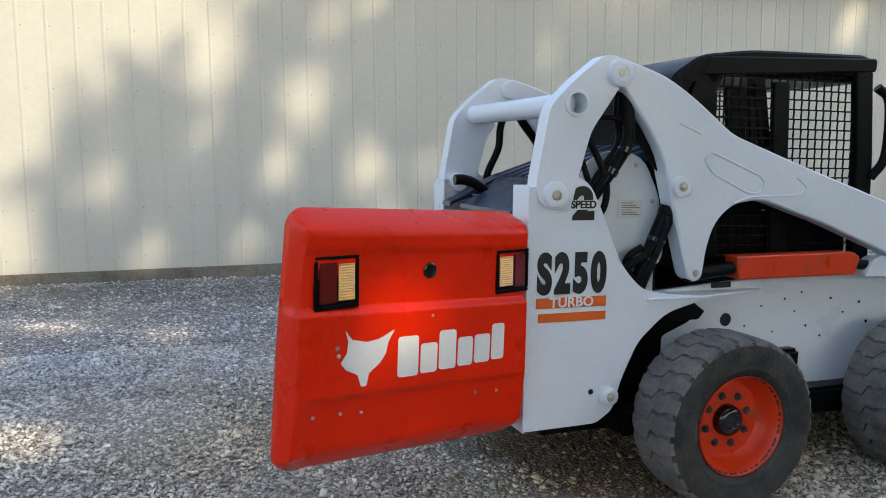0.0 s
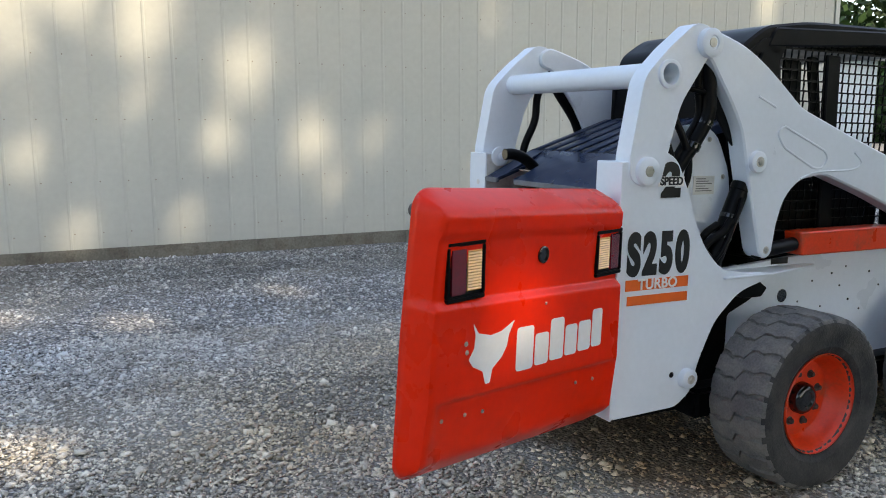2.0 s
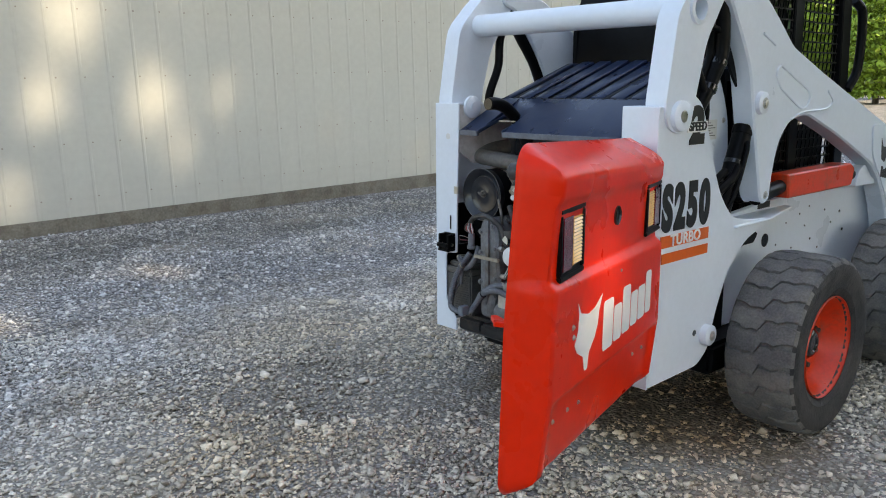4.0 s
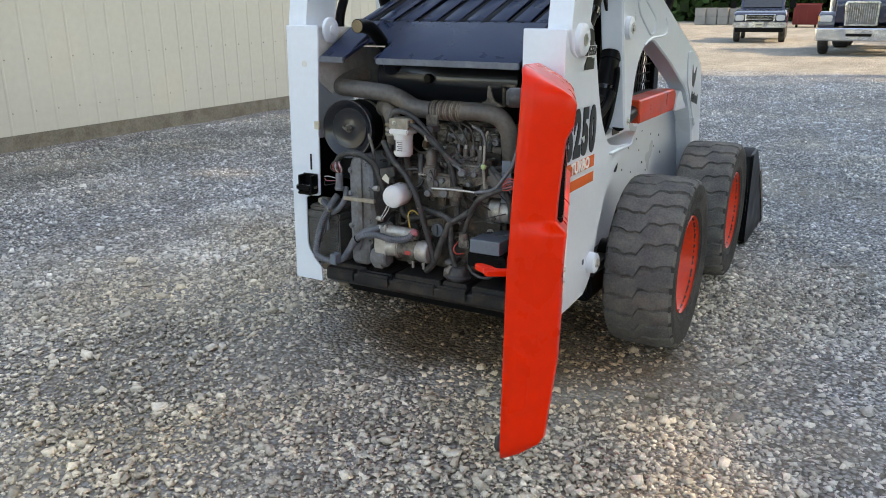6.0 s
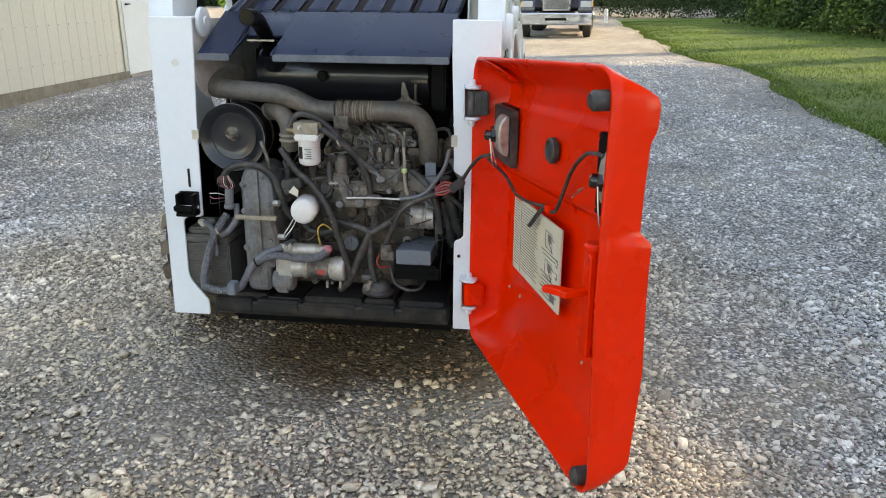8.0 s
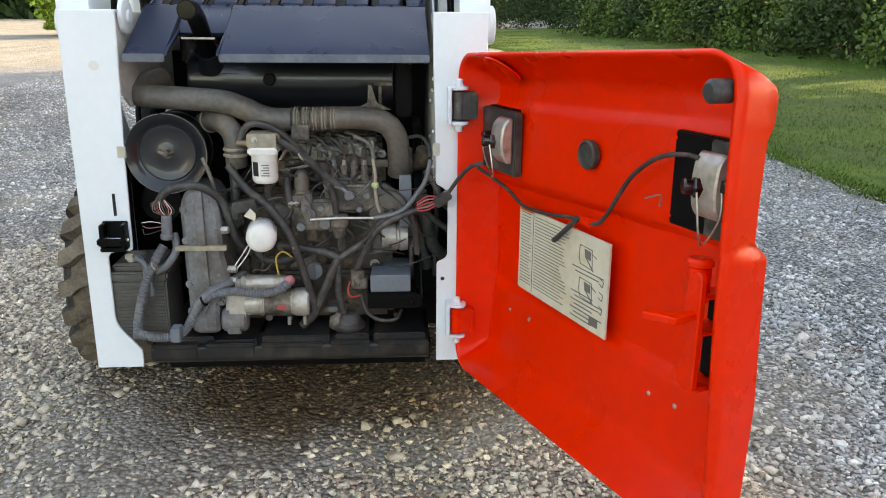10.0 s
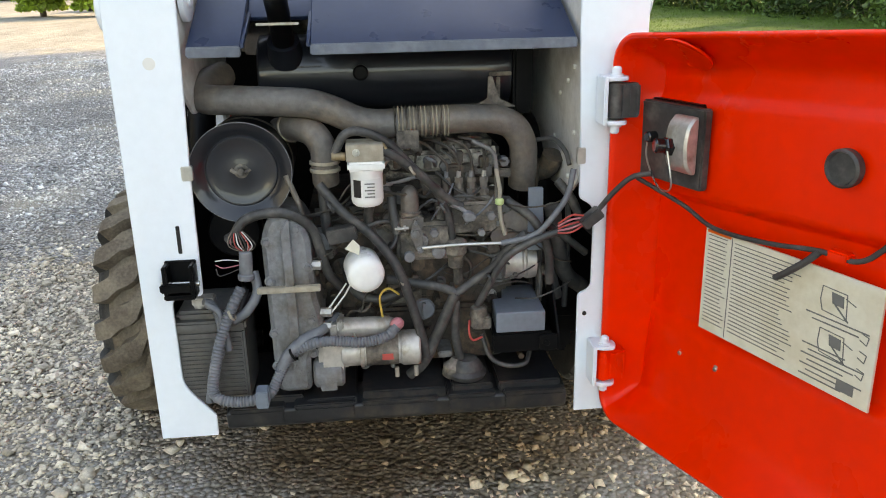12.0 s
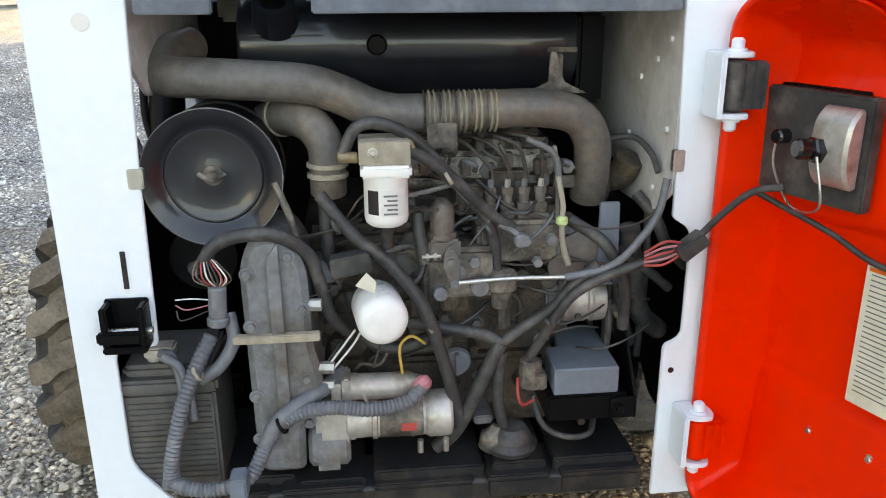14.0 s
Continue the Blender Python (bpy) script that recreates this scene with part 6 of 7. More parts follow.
for y, z, r in ((-0.07, 0.84, 0.020), (-0.04, 0.80, 0.014), (-0.115, 0.81, 0.018), (-0.105, 0.86, 0.012), (-0.06, 0.895, 0.010), (-0.20, 0.898, 0.012), (-0.25, 0.898, 0.012), (-0.225, 0.855, 0.010)):
    bay("pump_plug", rod((0.055, y, z), (0.035, y, z), r, 6 if r < 0.013 else 16, 0.002), CASTING, "", pump)
bay("stop_lever", plate(fillet([(-0.058, 0.903, 0.006), (-0.047, 0.888, 0.01), (-0.043, 0.860, 0.01), (-0.060, 0.815, 0.006), (-0.074, 0.815, 0.006), (-0.075, 0.870, 0.012)], 0.006), 0.026, 0.034, "x", 0.001), PIPE, "", pump)
for y, z, r in ((-0.058, 0.892, 0.004), (-0.059, 0.866, 0.010), (-0.067, 0.823, 0.006)):
    bay("lever_bolt", bolt_head((0.026, y, z), (-1, 0, 0), r, 0.006), CASTING, "", pump)
bay("adjuster_screw", merge(rod((0.03, -0.005, 0.878), (0.03, -0.040, 0.880), 0.004, 8), rod((0.03, -0.012, 0.8785), (0.03, -0.018, 0.879), 0.008, 6), rod((0.03, -0.027, 0.879), (0.03, -0.033, 0.8795), 0.008, 6)), SILVER, "", pump)
bay("lift_pump", merge(rod((0.06, -0.16, 0.795), (0.06, -0.16, 0.835), 0.030, 20, 0.006), rod((0.06, -0.16, 0.76), (0.06, -0.16, 0.80), 0.020, 16, 0.004), rod((0.06, -0.165, 0.715), (0.06, -0.165, 0.76), 0.013, 6)), DIRTY, "", pump)
bay("green_fitting", merge(rod((0.07, -0.276, 0.918), (0.07, -0.276, 0.936), 0.0115, 12, 0.004)), FITTING_GREEN, "pale green fitting on a clear line", pump)
bay("clear_line", hose([(0.07, -0.276, 0.918), (0.07, -0.278, 0.890), (0.065, -0.283, 0.862), (0.06, -0.290, 0.84)], 0.006, 8), TAN_DUST, "", pump)
bay("line_sleeve", hose([(0.07, -0.276, 0.936), (0.072, -0.277, 0.960), (0.09, -0.270, 1.01), (0.12, -0.268, 1.06)], 0.0052, 8), TAN_DUST, "", pump)
bay("linkage_bracket", plate(fillet([(-0.254, 0.829), (-0.277, 0.883, 0.004), (-0.323, 0.905, 0.006), (-0.360, 0.871, 0.004), (-0.363, 0.805), (-0.261, 0.810)], 0.006), 0.082, 0.090, "x", 0.001), PIPE, "dusty black linkage bracket", pump)
bay("hole", rod((0.0815, -0.332, 0.826), (0.084, -0.332, 0.826), 0.005, 12), GLOSS_BLACK, "", pump)
bay("return_banjo", merge(rod((0.055, -0.192, 0.900), (0.035, -0.192, 0.898), 0.014, 18, 0.003), hose([(0.045, -0.192, 0.905), (0.05, -0.175, 0.918), (0.05, -0.150, 0.93)], 0.006, 8)), CASTING, "", pump)
bay("support_strap", plate(fillet([(-0.352, 0.79), (-0.352, 0.958), (-0.390, 0.958), (-0.395, 0.79)], 0.004), 0.075, 0.085, "x", 0.001), BOX_GREY, "grey steel strap")

# starter motor and solenoid
st = bay("starter_motor", merge(lathe([(0, 0.034), (0.004, 0.040), (0.05, 0.040), (0.052, 0.044), (0.060, 0.044), (0.062, 0.041), (0.155, 0.041), (0.157, 0.043), (0.196, 0.043), (0.205, 0.036)], (0.035, 0.148, 0.553), (0.035, -0.2, 0.553), 32), box(0.0, 0.075, 0.130, 0.205, 0.505, 0.60, 0.012)), SILVER, "dull silver starter motor with red label")
bay("solenoid", lathe([(0, 0.020), (0.003, 0.027), (0.03, 0.027), (0.032, 0.0255), (0.135, 0.0255), (0.14, 0.022), (0.155, 0.018)], (0.03, 0.155, 0.622), (0.03, -0.2, 0.617), 28), SILVER, "", st)
bay("red_label", box(-0.0075, -0.0050, 0.012, 0.042, 0.540, 0.558, 0.001), WIRE_RED, "", st)
bay("terminal_boot", rod((0.005, 0.008, 0.645), (-0.01, -0.008, 0.628), 0.018, 14, 0.007), BOOT_PINK, "faded pink rubber boot", st)
for y in (0.16, 0.005, -0.045):
    bay("through_bolt", rod((0.0, y, 0.515), (0.0, y, 0.488), 0.006, 8), STEEL, "", st)
bay("nose_casting", merge(box(-0.005, 0.09, 0.150, 0.215, 0.455, 0.53, 0.012), rod((0.03, 0.22, 0.50), (0.03, 0.14, 0.50), 0.040, 20, 0.008)), CASTING, "", st)

bay("oil_cap", merge(lathe([(0, 0.027), (0.008, 0.030), (0.014, 0.026)], (0.075, -0.074, 0.645), (-0.1, -0.074, 0.650), 24), box(0.048, 0.064, -0.078, -0.070, 0.622, 0.668, 0.002)), GREY_HOSE, "grey oil filler cap")
# heater box
hb = bay("grey_cover_box", plate(fillet([(0.0, -0.256, 0.004), (0.104, -0.262, 0.004), (0.108, -0.288, 0.004), (0.200, -0.304, 0.006), (0.200, -0.390, 0.006), (0.0, -0.385, 0.004)], 0.006), 0.592, 0.648, "z", 0.005), BOX_GREY, "grey boxed cover over a black unit")
bay("black_unit", box(0.0, 0.19, -0.405, -0.246, 0.535, 0.590, 0.004), BLACK, "", hb)
bay("side_plate", plate(fillet([(-0.004, 0.536), (-0.004, 0.586), (0.09, 0.705), (0.13, 0.705), (0.13, 0.536)], 0.004), -0.423, -0.417, "y", 0.001), BLACK, "", hb)
bay("bolt", bolt_head((-0.008, -0.388, 0.563), (-1, 0, 0), 0.008), BLACK, "", hb)
bay("valve_body", merge(rod((0.03, -0.215, 0.60), (0.03, -0.215, 0.66), 0.022, 16, 0.004), box(0.01, 0.05, -0.245, -0.20, 0.60, 0.635, 0.004)), DIRTY, "", hb)
bay("red_wire", hose([(0.03, -0.19, 0.62), (0.0, -0.185, 0.60), (0.0, -0.195, 0.578), (0.02, -0.222, 0.576)], 0.003, 6), WIRE_RED)
bay("alternator", lathe([(0, 0.030), (0.005, 0.048), (0.05, 0.050), (0.055, 0.046), (0.06, 0.046), (0.065, 0.050), (0.09, 0.048)], (0.13, -0.29, 0.745), (0.13, -0.5, 0.745), 28), SILVER, "dull silver alternator")
bay("belt", hose([(0.13, -0.392, 0.80), (0.10, -0.392, 0.70), (0.13, -0.392, 0.60), (0.20, -0.392, 0.58), (0.24, -0.392, 0.70), (0.20, -0.392, 0.82), (0.13, -0.392, 0.80)], 0.007, 8), HOSE)
shroud = bay("fan_shroud", lathe([(0, 0.24), (0.03, 0.235), (0.035, 0.20), (0.03, 0.20)], (0.46, -0.405, 0.86), (0.46, -0.6, 0.86), 40, False), BLACK, "black cooling fan shroud")
bay("water_pump", merge(rod((0.22, -0.36, 0.97), (0.22, -0.40, 0.97), 0.055, 24, 0.006), hose([(0.22, -0.40, 0.97), (0.20, -0.43, 0.985), (0.18, -0.44, 1.02)], 0.03, 14)), ENGINE, "black water pump")
bay("mount_rubber", lathe([(0, 0.050), (0.012, 0.054), (0.022, 0.044), (0.028, 0.044), (0.04, 0.036), (0.05, 0.028)], (0.05, -0.183, 0.455), (0.05, -0.183, 0.6), 26), HOSE, "black rubber engine mount")
bay("drain_filter", lathe([(0, 0.012), (0.006, 0.022), (0.035, 0.026), (0.045, 0.016), (0.06, 0.010)], (0.045, -0.135, 0.452), (0.045, -0.16, 0.53), 20), DIRTY, "small grey drain bulb")
for y0, y1, z, x0 in ((0.255, 0.44, 0.442, 0.02), (0.115, 0.25, 0.437, 0.0), (-0.12, 0.105, 0.446, 0.005), (-0.245, -0.13, 0.452, -0.003), (-0.43, -0.255, 0.446, 0.01)):
    bay("base_plate", box(x0, 0.30, y0 - 0.002, y1 - 0.008, 0.40, z, 0.004), COVER, "dusty black steel base plate")
bay("tow_slot", box(-0.006, 0.0, -0.225, -0.150, 0.408, 0.424, 0.001), STONE, "")

# battery with ribbed case
bat = bay("battery", box(0.012, 0.20, 0.385, 0.555, 0.435, 0.640, 0.006), BATTERY, "black ribbed battery with dusty case")
bay("lid", box(0.005, 0.21, 0.378, 0.560, 0.640, 0.668, 0.006), BATTERY, "", bat)
bay("lid_top", box(0.02, 0.19, 0.39, 0.55, 0.668, 0.692, 0.008), BATTERY, "", bat)
for k in range(15):
    z = 0.455 + 0.0115 * k
    bay("case_rib", box(0.0075, 0.013, 0.395, 0.545, z, z + 0.0055, 0.001), BATTERY, "", bat)
bay("terminal", merge(rod((0.05, 0.495, 0.69), (0.05, 0.495, 0.715), 0.014, 12, 0.002), box(0.03, 0.07, 0.455, 0.51, 0.700, 0.722, 0.004)), SILVER, "", bat)
con = bay("wire_plug", merge(rod((-0.01, 0.362, 0.795), (-0.012, 0.358, 0.855), 0.016, 12, 0.003), rod((-0.01, 0.363, 0.780), (-0.01, 0.362, 0.797), 0.020, 12, 0.003)), GREY_HOSE, "grey round wiring plug")
for k in range(7):
    o = 0.008 * (k - 3)
    bay("plug_wire", hose([(-0.012, 0.358 + o * 0.3, 0.853), (-0.02, 0.365 + o, 0.875), (-0.01, 0.372 + o * 0.6, 0.895)], 0.0015, 6), (BOOT_PINK, TRUCK_WHITE, HOSE)[k % 3], "", con)
for k in range(3):
    bay("plug_wire", hose([(-0.012, 0.375, 0.83 - 0.01 * k), (-0.03, 0.40 + 0.01 * k, 0.84 - 0.02 * k), (-0.02, 0.43, 0.835 - 0.01 * k)], 0.0013, 6), (TRUCK_WHITE, BOOT_PINK, HOSE)[k], "", con)
bay("harness_plug", box(-0.02, 0.02, -0.036, 0.036, -0.018, 0.018, 0.003, Matrix.Translation((0.015, 0.125, 0.878)) @ Matrix.Rotation(radians(-10), 4, "X")), HOSE, "black wiring connector")

# muffler and its bracket
muf = bay("muffler", lathe([(0, 0.088), (0.004, 0.098), (0.010, 0.100), (0.656, 0.100), (0.662, 0.098), (0.666, 0.088)], (0.335, 0.325, 1.240), (0.335, -0.6, 1.236), 56), MUFFLER, "glossy black muffler")
bay("inlet_boss", lathe([(0, 0.02), (0.02, 0.02), (0.024, 0.016)], (0.238, 0.06, 1.245), (0.0, 0.06, 1.247), 20), BLACK, "", muf)
bay("stack_base", lathe([(0, 0.048), (0.02, 0.044), (0.06, 0.040)], (0.265, 0.25, 1.285), (0.20, 0.25, 1.36), 30), MUFFLER, "", muf)
bay("end_bracket", box(0.26, 0.34, -0.40, -0.345, 1.12, 1.30, 0.008), BLACK, "", muf)
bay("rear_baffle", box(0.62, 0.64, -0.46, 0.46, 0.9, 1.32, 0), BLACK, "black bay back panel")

# latch on the left upright and slot, clips
lat = bay("latch_catch", merge(box(-0.050, -0.003, 0.540, 0.552, 0.760, 0.835, 0.003), box(-0.050, -0.003, 0.478, 0.490, 0.760, 0.835, 0.003), box(-0.055, -0.003, 0.478, 0.552, 0.752, 0.764, 0.003), box(-0.012, -0.003, 0.478, 0.552, 0.760, 0.838, 0.002), box(-0.055, -0.040, 0.485, 0.560, 0.770, 0.792, 0.004)), BLACK, "black steel latch catch")
bay("latch_pin", rod((-0.03, 0.47, 0.785), (-0.03, 0.56, 0.785), 0.007, 10), STEEL, "", lat)
bay("slot", box(-0.0045, 0.006, 0.508, 0.517, 0.853, 0.922, 0.001), GLOSS_BLACK, "narrow dark slot")
bay("edge_clip", box(-0.006, 0.010, 0.462, 0.488, 1.030, 1.065, 0.002), STEEL, "plated edge clip")
bay("edge_clip", box(-0.006, 0.010, -0.476, -0.455, 1.032, 1.072, 0.002), STEEL, "plated edge clip")
bay("hole", rod((-0.0035, -0.487, 0.636), (0.004, -0.487, 0.636), 0.006, 14), GLOSS_BLACK, "small drilled hole")
bay("plug_disc", rod((-0.0035, 0.528, 1.30), (0.0, 0.528, 1.30), 0.014, 18), TRUCK_WHITE, "painted plug")
for z, x in ((1.26, 0.06), (1.22, 0.12), (1.10, 0.05), (0.98, 0.10), (1.18, 0.2), (1.06, 0.25)):
    bay("rivet_hole", rod((x, -0.4615, z), (x, -0.455, z), 0.006, 10), TRUCK_WHITE, "")
bay("muffler_seam", box(0.2335, 0.236, 0.16, 0.30, 1.262, 1.265, 0.001), MUFFLER, "", muf)
bay("hanger", merge(box(0.225, 0.245, -0.335, -0.275, 1.226, 1.236, 0.002), box(0.20, 0.215, -0.300, -0.290, 1.155, 1.225, 0.002)), DIRTY, "dusty muffler hanger", muf)
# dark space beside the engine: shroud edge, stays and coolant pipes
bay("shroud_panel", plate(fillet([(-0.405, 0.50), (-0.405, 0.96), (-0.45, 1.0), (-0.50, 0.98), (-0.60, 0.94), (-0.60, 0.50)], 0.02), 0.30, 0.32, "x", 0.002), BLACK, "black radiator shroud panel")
for pts, r in (([(0.10, -0.42, 0.90), (0.12, -0.44, 0.80), (0.14, -0.47, 0.70), (0.18, -0.53, 0.64)], 0.022), ([(0.08, -0.40, 0.86), (0.10, -0.45, 0.82), (0.12, -0.52, 0.76)], 0.010), ([(0.13, -0.44, 0.96), (0.10, -0.47, 0.92), (0.10, -0.50, 0.86), (0.14, -0.56, 0.80)], 0.012), ([(0.14, -0.47, 0.95), (0.14, -0.475, 0.80), (0.14, -0.47, 0.60)], 0.008), ([(0.16, -0.36, 1.06), (0.12, -0.42, 1.075), (0.08, -0.445, 1.05), (0.05, -0.45, 1.02)], 0.006)):
    bay("coolant_pipe", hose(pts, r, 12, 6), HOSE)
bay("drive_belt", box(0.10, 0.125, -0.392, -0.384, 0.62, 0.80, 0.002), HOSE, "black drive belt")
bay("unit_bracket", plate(fillet([(-0.370, 0.540), (-0.368, 0.582), (-0.416, 0.586), (-0.416, 0.540)], 0.006), -0.008, -0.002, "x", 0.001), BLACK, "", hb)
for y, z, r in ((0.02, 0.985, 0.010), (-0.10, 1.02, 0.009), (-0.02, 1.025, 0.009), (-0.18, 1.035, 0.010), (-0.245, 1.02, 0.012)):
    bay("line_clamp", box(0.12, 0.145, y - r, y + r, z - 0.014, z + 0.014, 0.002), ENGINE, "", block)
bay("cover_ridge", merge(box(0.170, 0.21, -0.245, -0.055, 0.990, 1.044, 0.010), box(0.170, 0.21, -0.295, -0.252, 0.992, 1.036, 0.008)), FLAKING, "", cover)
# steps along the cross member's top edge
for y0, y1, x0, z1 in ((0.30, 0.44, -0.012, 0.428), (0.118, 0.275, -0.018, 0.432), (-0.10, 0.10, -0.010, 0.426), (-0.252, -0.125, -0.022, 0.436), (-0.44, -0.275, -0.012, 0.428)):
    bay("step_plate", merge(box(x0, 0.06, y0, y1, z1 - 0.012, z1, 0.003), box(x0, x0 + 0.010, y0 + 0.004, y1 - 0.004, z1 - 0.045, z1 - 0.012, 0.002)), COVER, "black steel plate with worn edges")
# bright strip stands in for a sunlit white plate inside the notch
bay("sunlit_plate_strip", box(0.105, 0.112, 0.20, 0.30, 1.372, 1.378, 0.001), SILVER, "silver strip painted in for a sunlit plate in the hood notch", hood)
bay("pale_rim_ring", lathe([(0.034, 0.1238), (0.0362, 0.1238), (0.0366, 0.1222), (0.0352, 0.1215)], (0.09, 0.361, 1.032), (-0.2, 0.361, 1.032), 56, False), CASTING, "thin pale ring at the cover's rim", air)
bay("field_case", lathe([(0, 0.0405), (0.002, 0.0422), (0.083, 0.0422), (0.085, 0.0405)], (0.035, 0.083, 0.553), (0.035, -0.2, 0.553), 32, False), DIRTY, "brown stained middle of the starter", st)
bay("end_cap", lathe([(0, 0.0445), (0.003, 0.046), (0.042, 0.046), (0.047, 0.042), (0.048, 0.001)], (0.035, -0.012, 0.553), (0.035, -0.2, 0.553), 32), SILVER, "", st)
bay("solenoid_collar", merge(box(0.0, 0.06, 0.135, 0.150, 0.590, 0.652, 0.004), box(0.005, 0.055, 0.150, 0.172, 0.602, 0.640, 0.004)), SILVER, "", st)
for k in range(9):
    o = 0.006 * (k - 4)
    bay("plug_wire", hose([(-0.012, 0.358 + o * 0.4, 0.853), (-0.025, 0.362 + o * 1.3, 0.872), (-0.018, 0.370 + o * 0.9, 0.895), (0.0, 0.375 + o * 0.3, 0.905)], 0.0013, 5), (DIRTY, TRUCK_WHITE, WIRE_RED, HOSE)[k % 4], "", con)


# ---- loose gravel ----
def stones(name, n, area, size, seed, coarse, label, keep=None, fade=0.0):
    rng = np.random.default_rng(seed)
    if coarse:
        V = np.array([(1, 0, 0.5), (-0.5, 0.87, 0.5), (-0.5, -0.87, 0.5), (1, 0, -0.5), (-0.5, 0.87, -0.5), (-0.5, -0.87, -0.5)], float)
        T = np.array([(0, 1, 2), (3, 5, 4), (0, 3, 1), (1, 3, 4), (1, 4, 2), (2, 4, 5), (2, 5, 0), (0, 5, 3)])
    else:
        V = np.array([(a, b, c) for a in (-1, 1) for b in (-1, 1) for c in (-1, 1)], float) * 0.68
        T = np.array([(0, 1, 3), (0, 3, 2), (4, 6, 7), (4, 7, 5), (0, 4, 5), (0, 5, 1), (2, 3, 7), (2, 7, 6), (0, 2, 6), (0, 6, 4), (1, 5, 7), (1, 7, 3)])
    x = rng.uniform(area[0], area[1], n)
    y = rng.uniform(area[2], area[3], n)
    bare = np.sin(1.7 * x + 2.1 * np.sin(0.9 * y + 0.4)) + np.sin(2.3 * y + 1.6 * np.sin(1.3 * x)) + 0.7 * np.sin(4.1 * x + 3.3 * y)
    ok = rng.uniform(0, 1, n) < np.clip(0.95 - 0.55 * np.clip(bare - 0.6, 0, 1), 0.2, 1)
    ok &= (rng.uniform(0, 1, n) < 0.30) | (((x - 0.65) / 0.75) ** 2 + ((y + 0.15) / 1.0) ** 2 > 1)
    ok &= (rng.uniform(0, 1, n) < 0.88) | (((x + 0.1) / 1.3) ** 2 + ((y - 0.75) / 1.0) ** 2 > 1)
    if keep is not None:
        ok &= keep(x, y)
    if fade:
        rim = np.minimum(np.minimum(x - area[0], area[1] - x), y - area[2])
        ok &= rng.uniform(0, 1, n) < rim / fade
    x, y = x[ok], y[ok]
    n = len(x)
    r = np.clip(size * np.exp(rng.normal(0, 0.42, n)), 0.004, size * 2.6)
    Q = rng.normal(size=(n, 3, 3))
    Q, _ = np.linalg.qr(Q)
    shape = rng.uniform(0.65, 1.25, (n, 1, 3))
    pts = (V[None] + rng.uniform(-0.42, 0.42, (n, len(V), 3))) * shape
    pts = np.einsum("nij,nvj->nvi", Q, pts) * r[:, None, None]
    pts[:, :, 2] *= 0.62
    z = np.array([ground_z(a, b) for a, b in zip(x, y)])
    pts += np.stack([x, y, z + r * rng.uniform(0.05, 0.5, n)], 1)[:, None]
    F = (T[None] + (np.arange(n) * len(V))[:, None, None]).reshape(-1, 3)
    me = bpy.data.meshes.new(name)
    me.vertices.add(n * len(V))
    me.vertices.foreach_set("co", pts.reshape(-1))
    me.loops.add(F.size)
    me.loops.foreach_set("vertex_index", F.reshape(-1).astype(np.int32))
    me.polygons.add(len(F))
    me.polygons.foreach_set("loop_start", np.arange(0, F.size, 3, dtype=np.int32))
    me.update(calc_edges=True)
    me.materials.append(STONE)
    return tagged(new(name, me), label, "gravel", kind="stuff")


CORE = (-3.4, 2.6, -2.8, 3.0)
stones("gravel", 150000, CORE, 0.0078, 1, True, "loose grey crushed stones with brown pieces")
stones("gravel", 115000, (-5.5, 8.5, -5.0, 6.7), 0.0098, 2, True, "loose grey crushed stones farther off",
       lambda x, y: ~((x > CORE[0]) & (x < CORE[1]) & (y > CORE[2]) & (y < CORE[3])), 1.6)
stones("gravel", 38000, (6.5, 17.0, -4.6, 6.9), 0.0120, 4, True, "sparse grey stones toward the lot", None, 2.0)
stones("gravel", 5000, (-3.2, 2.4, -2.6, 2.8), 0.0125, 3, False, "larger loose stones on the gravel")


# ---- leaves, trees, shrubs ----
def leaf_mesh(name, centers, sizes, mat, seed):
    rng = np.random.default_rng(seed)
    n = len(centers)
    a = rng.normal(size=(n, 3))
    a /= np.linalg.norm(a, axis=1, keepdims=True)
    b = np.cross(a, rng.normal(size=(n, 3)))
    b /= np.linalg.norm(b, axis=1, keepdims=True)
    L, W = sizes[:, None], sizes[:, None] * rng.uniform(0.4, 0.7, (n, 1))
    q = np.stack([centers - a * L, centers + b * W, centers + a * L, centers - b * W], 1)
    me = bpy.data.meshes.new(name)
    me.vertices.add(4 * n)
    me.vertices.foreach_set("co", q.reshape(-1))
    me.loops.add(4 * n)
    me.loops.foreach_set("vertex_index", np.arange(4 * n, dtype=np.int32))
    me.polygons.add(n)
    me.polygons.foreach_set("loop_start", np.arange(0, 4 * n, 4, dtype=np.int32))
    me.update(calc_edges=True)
    me.materials.append(mat)
    return new(name, me)


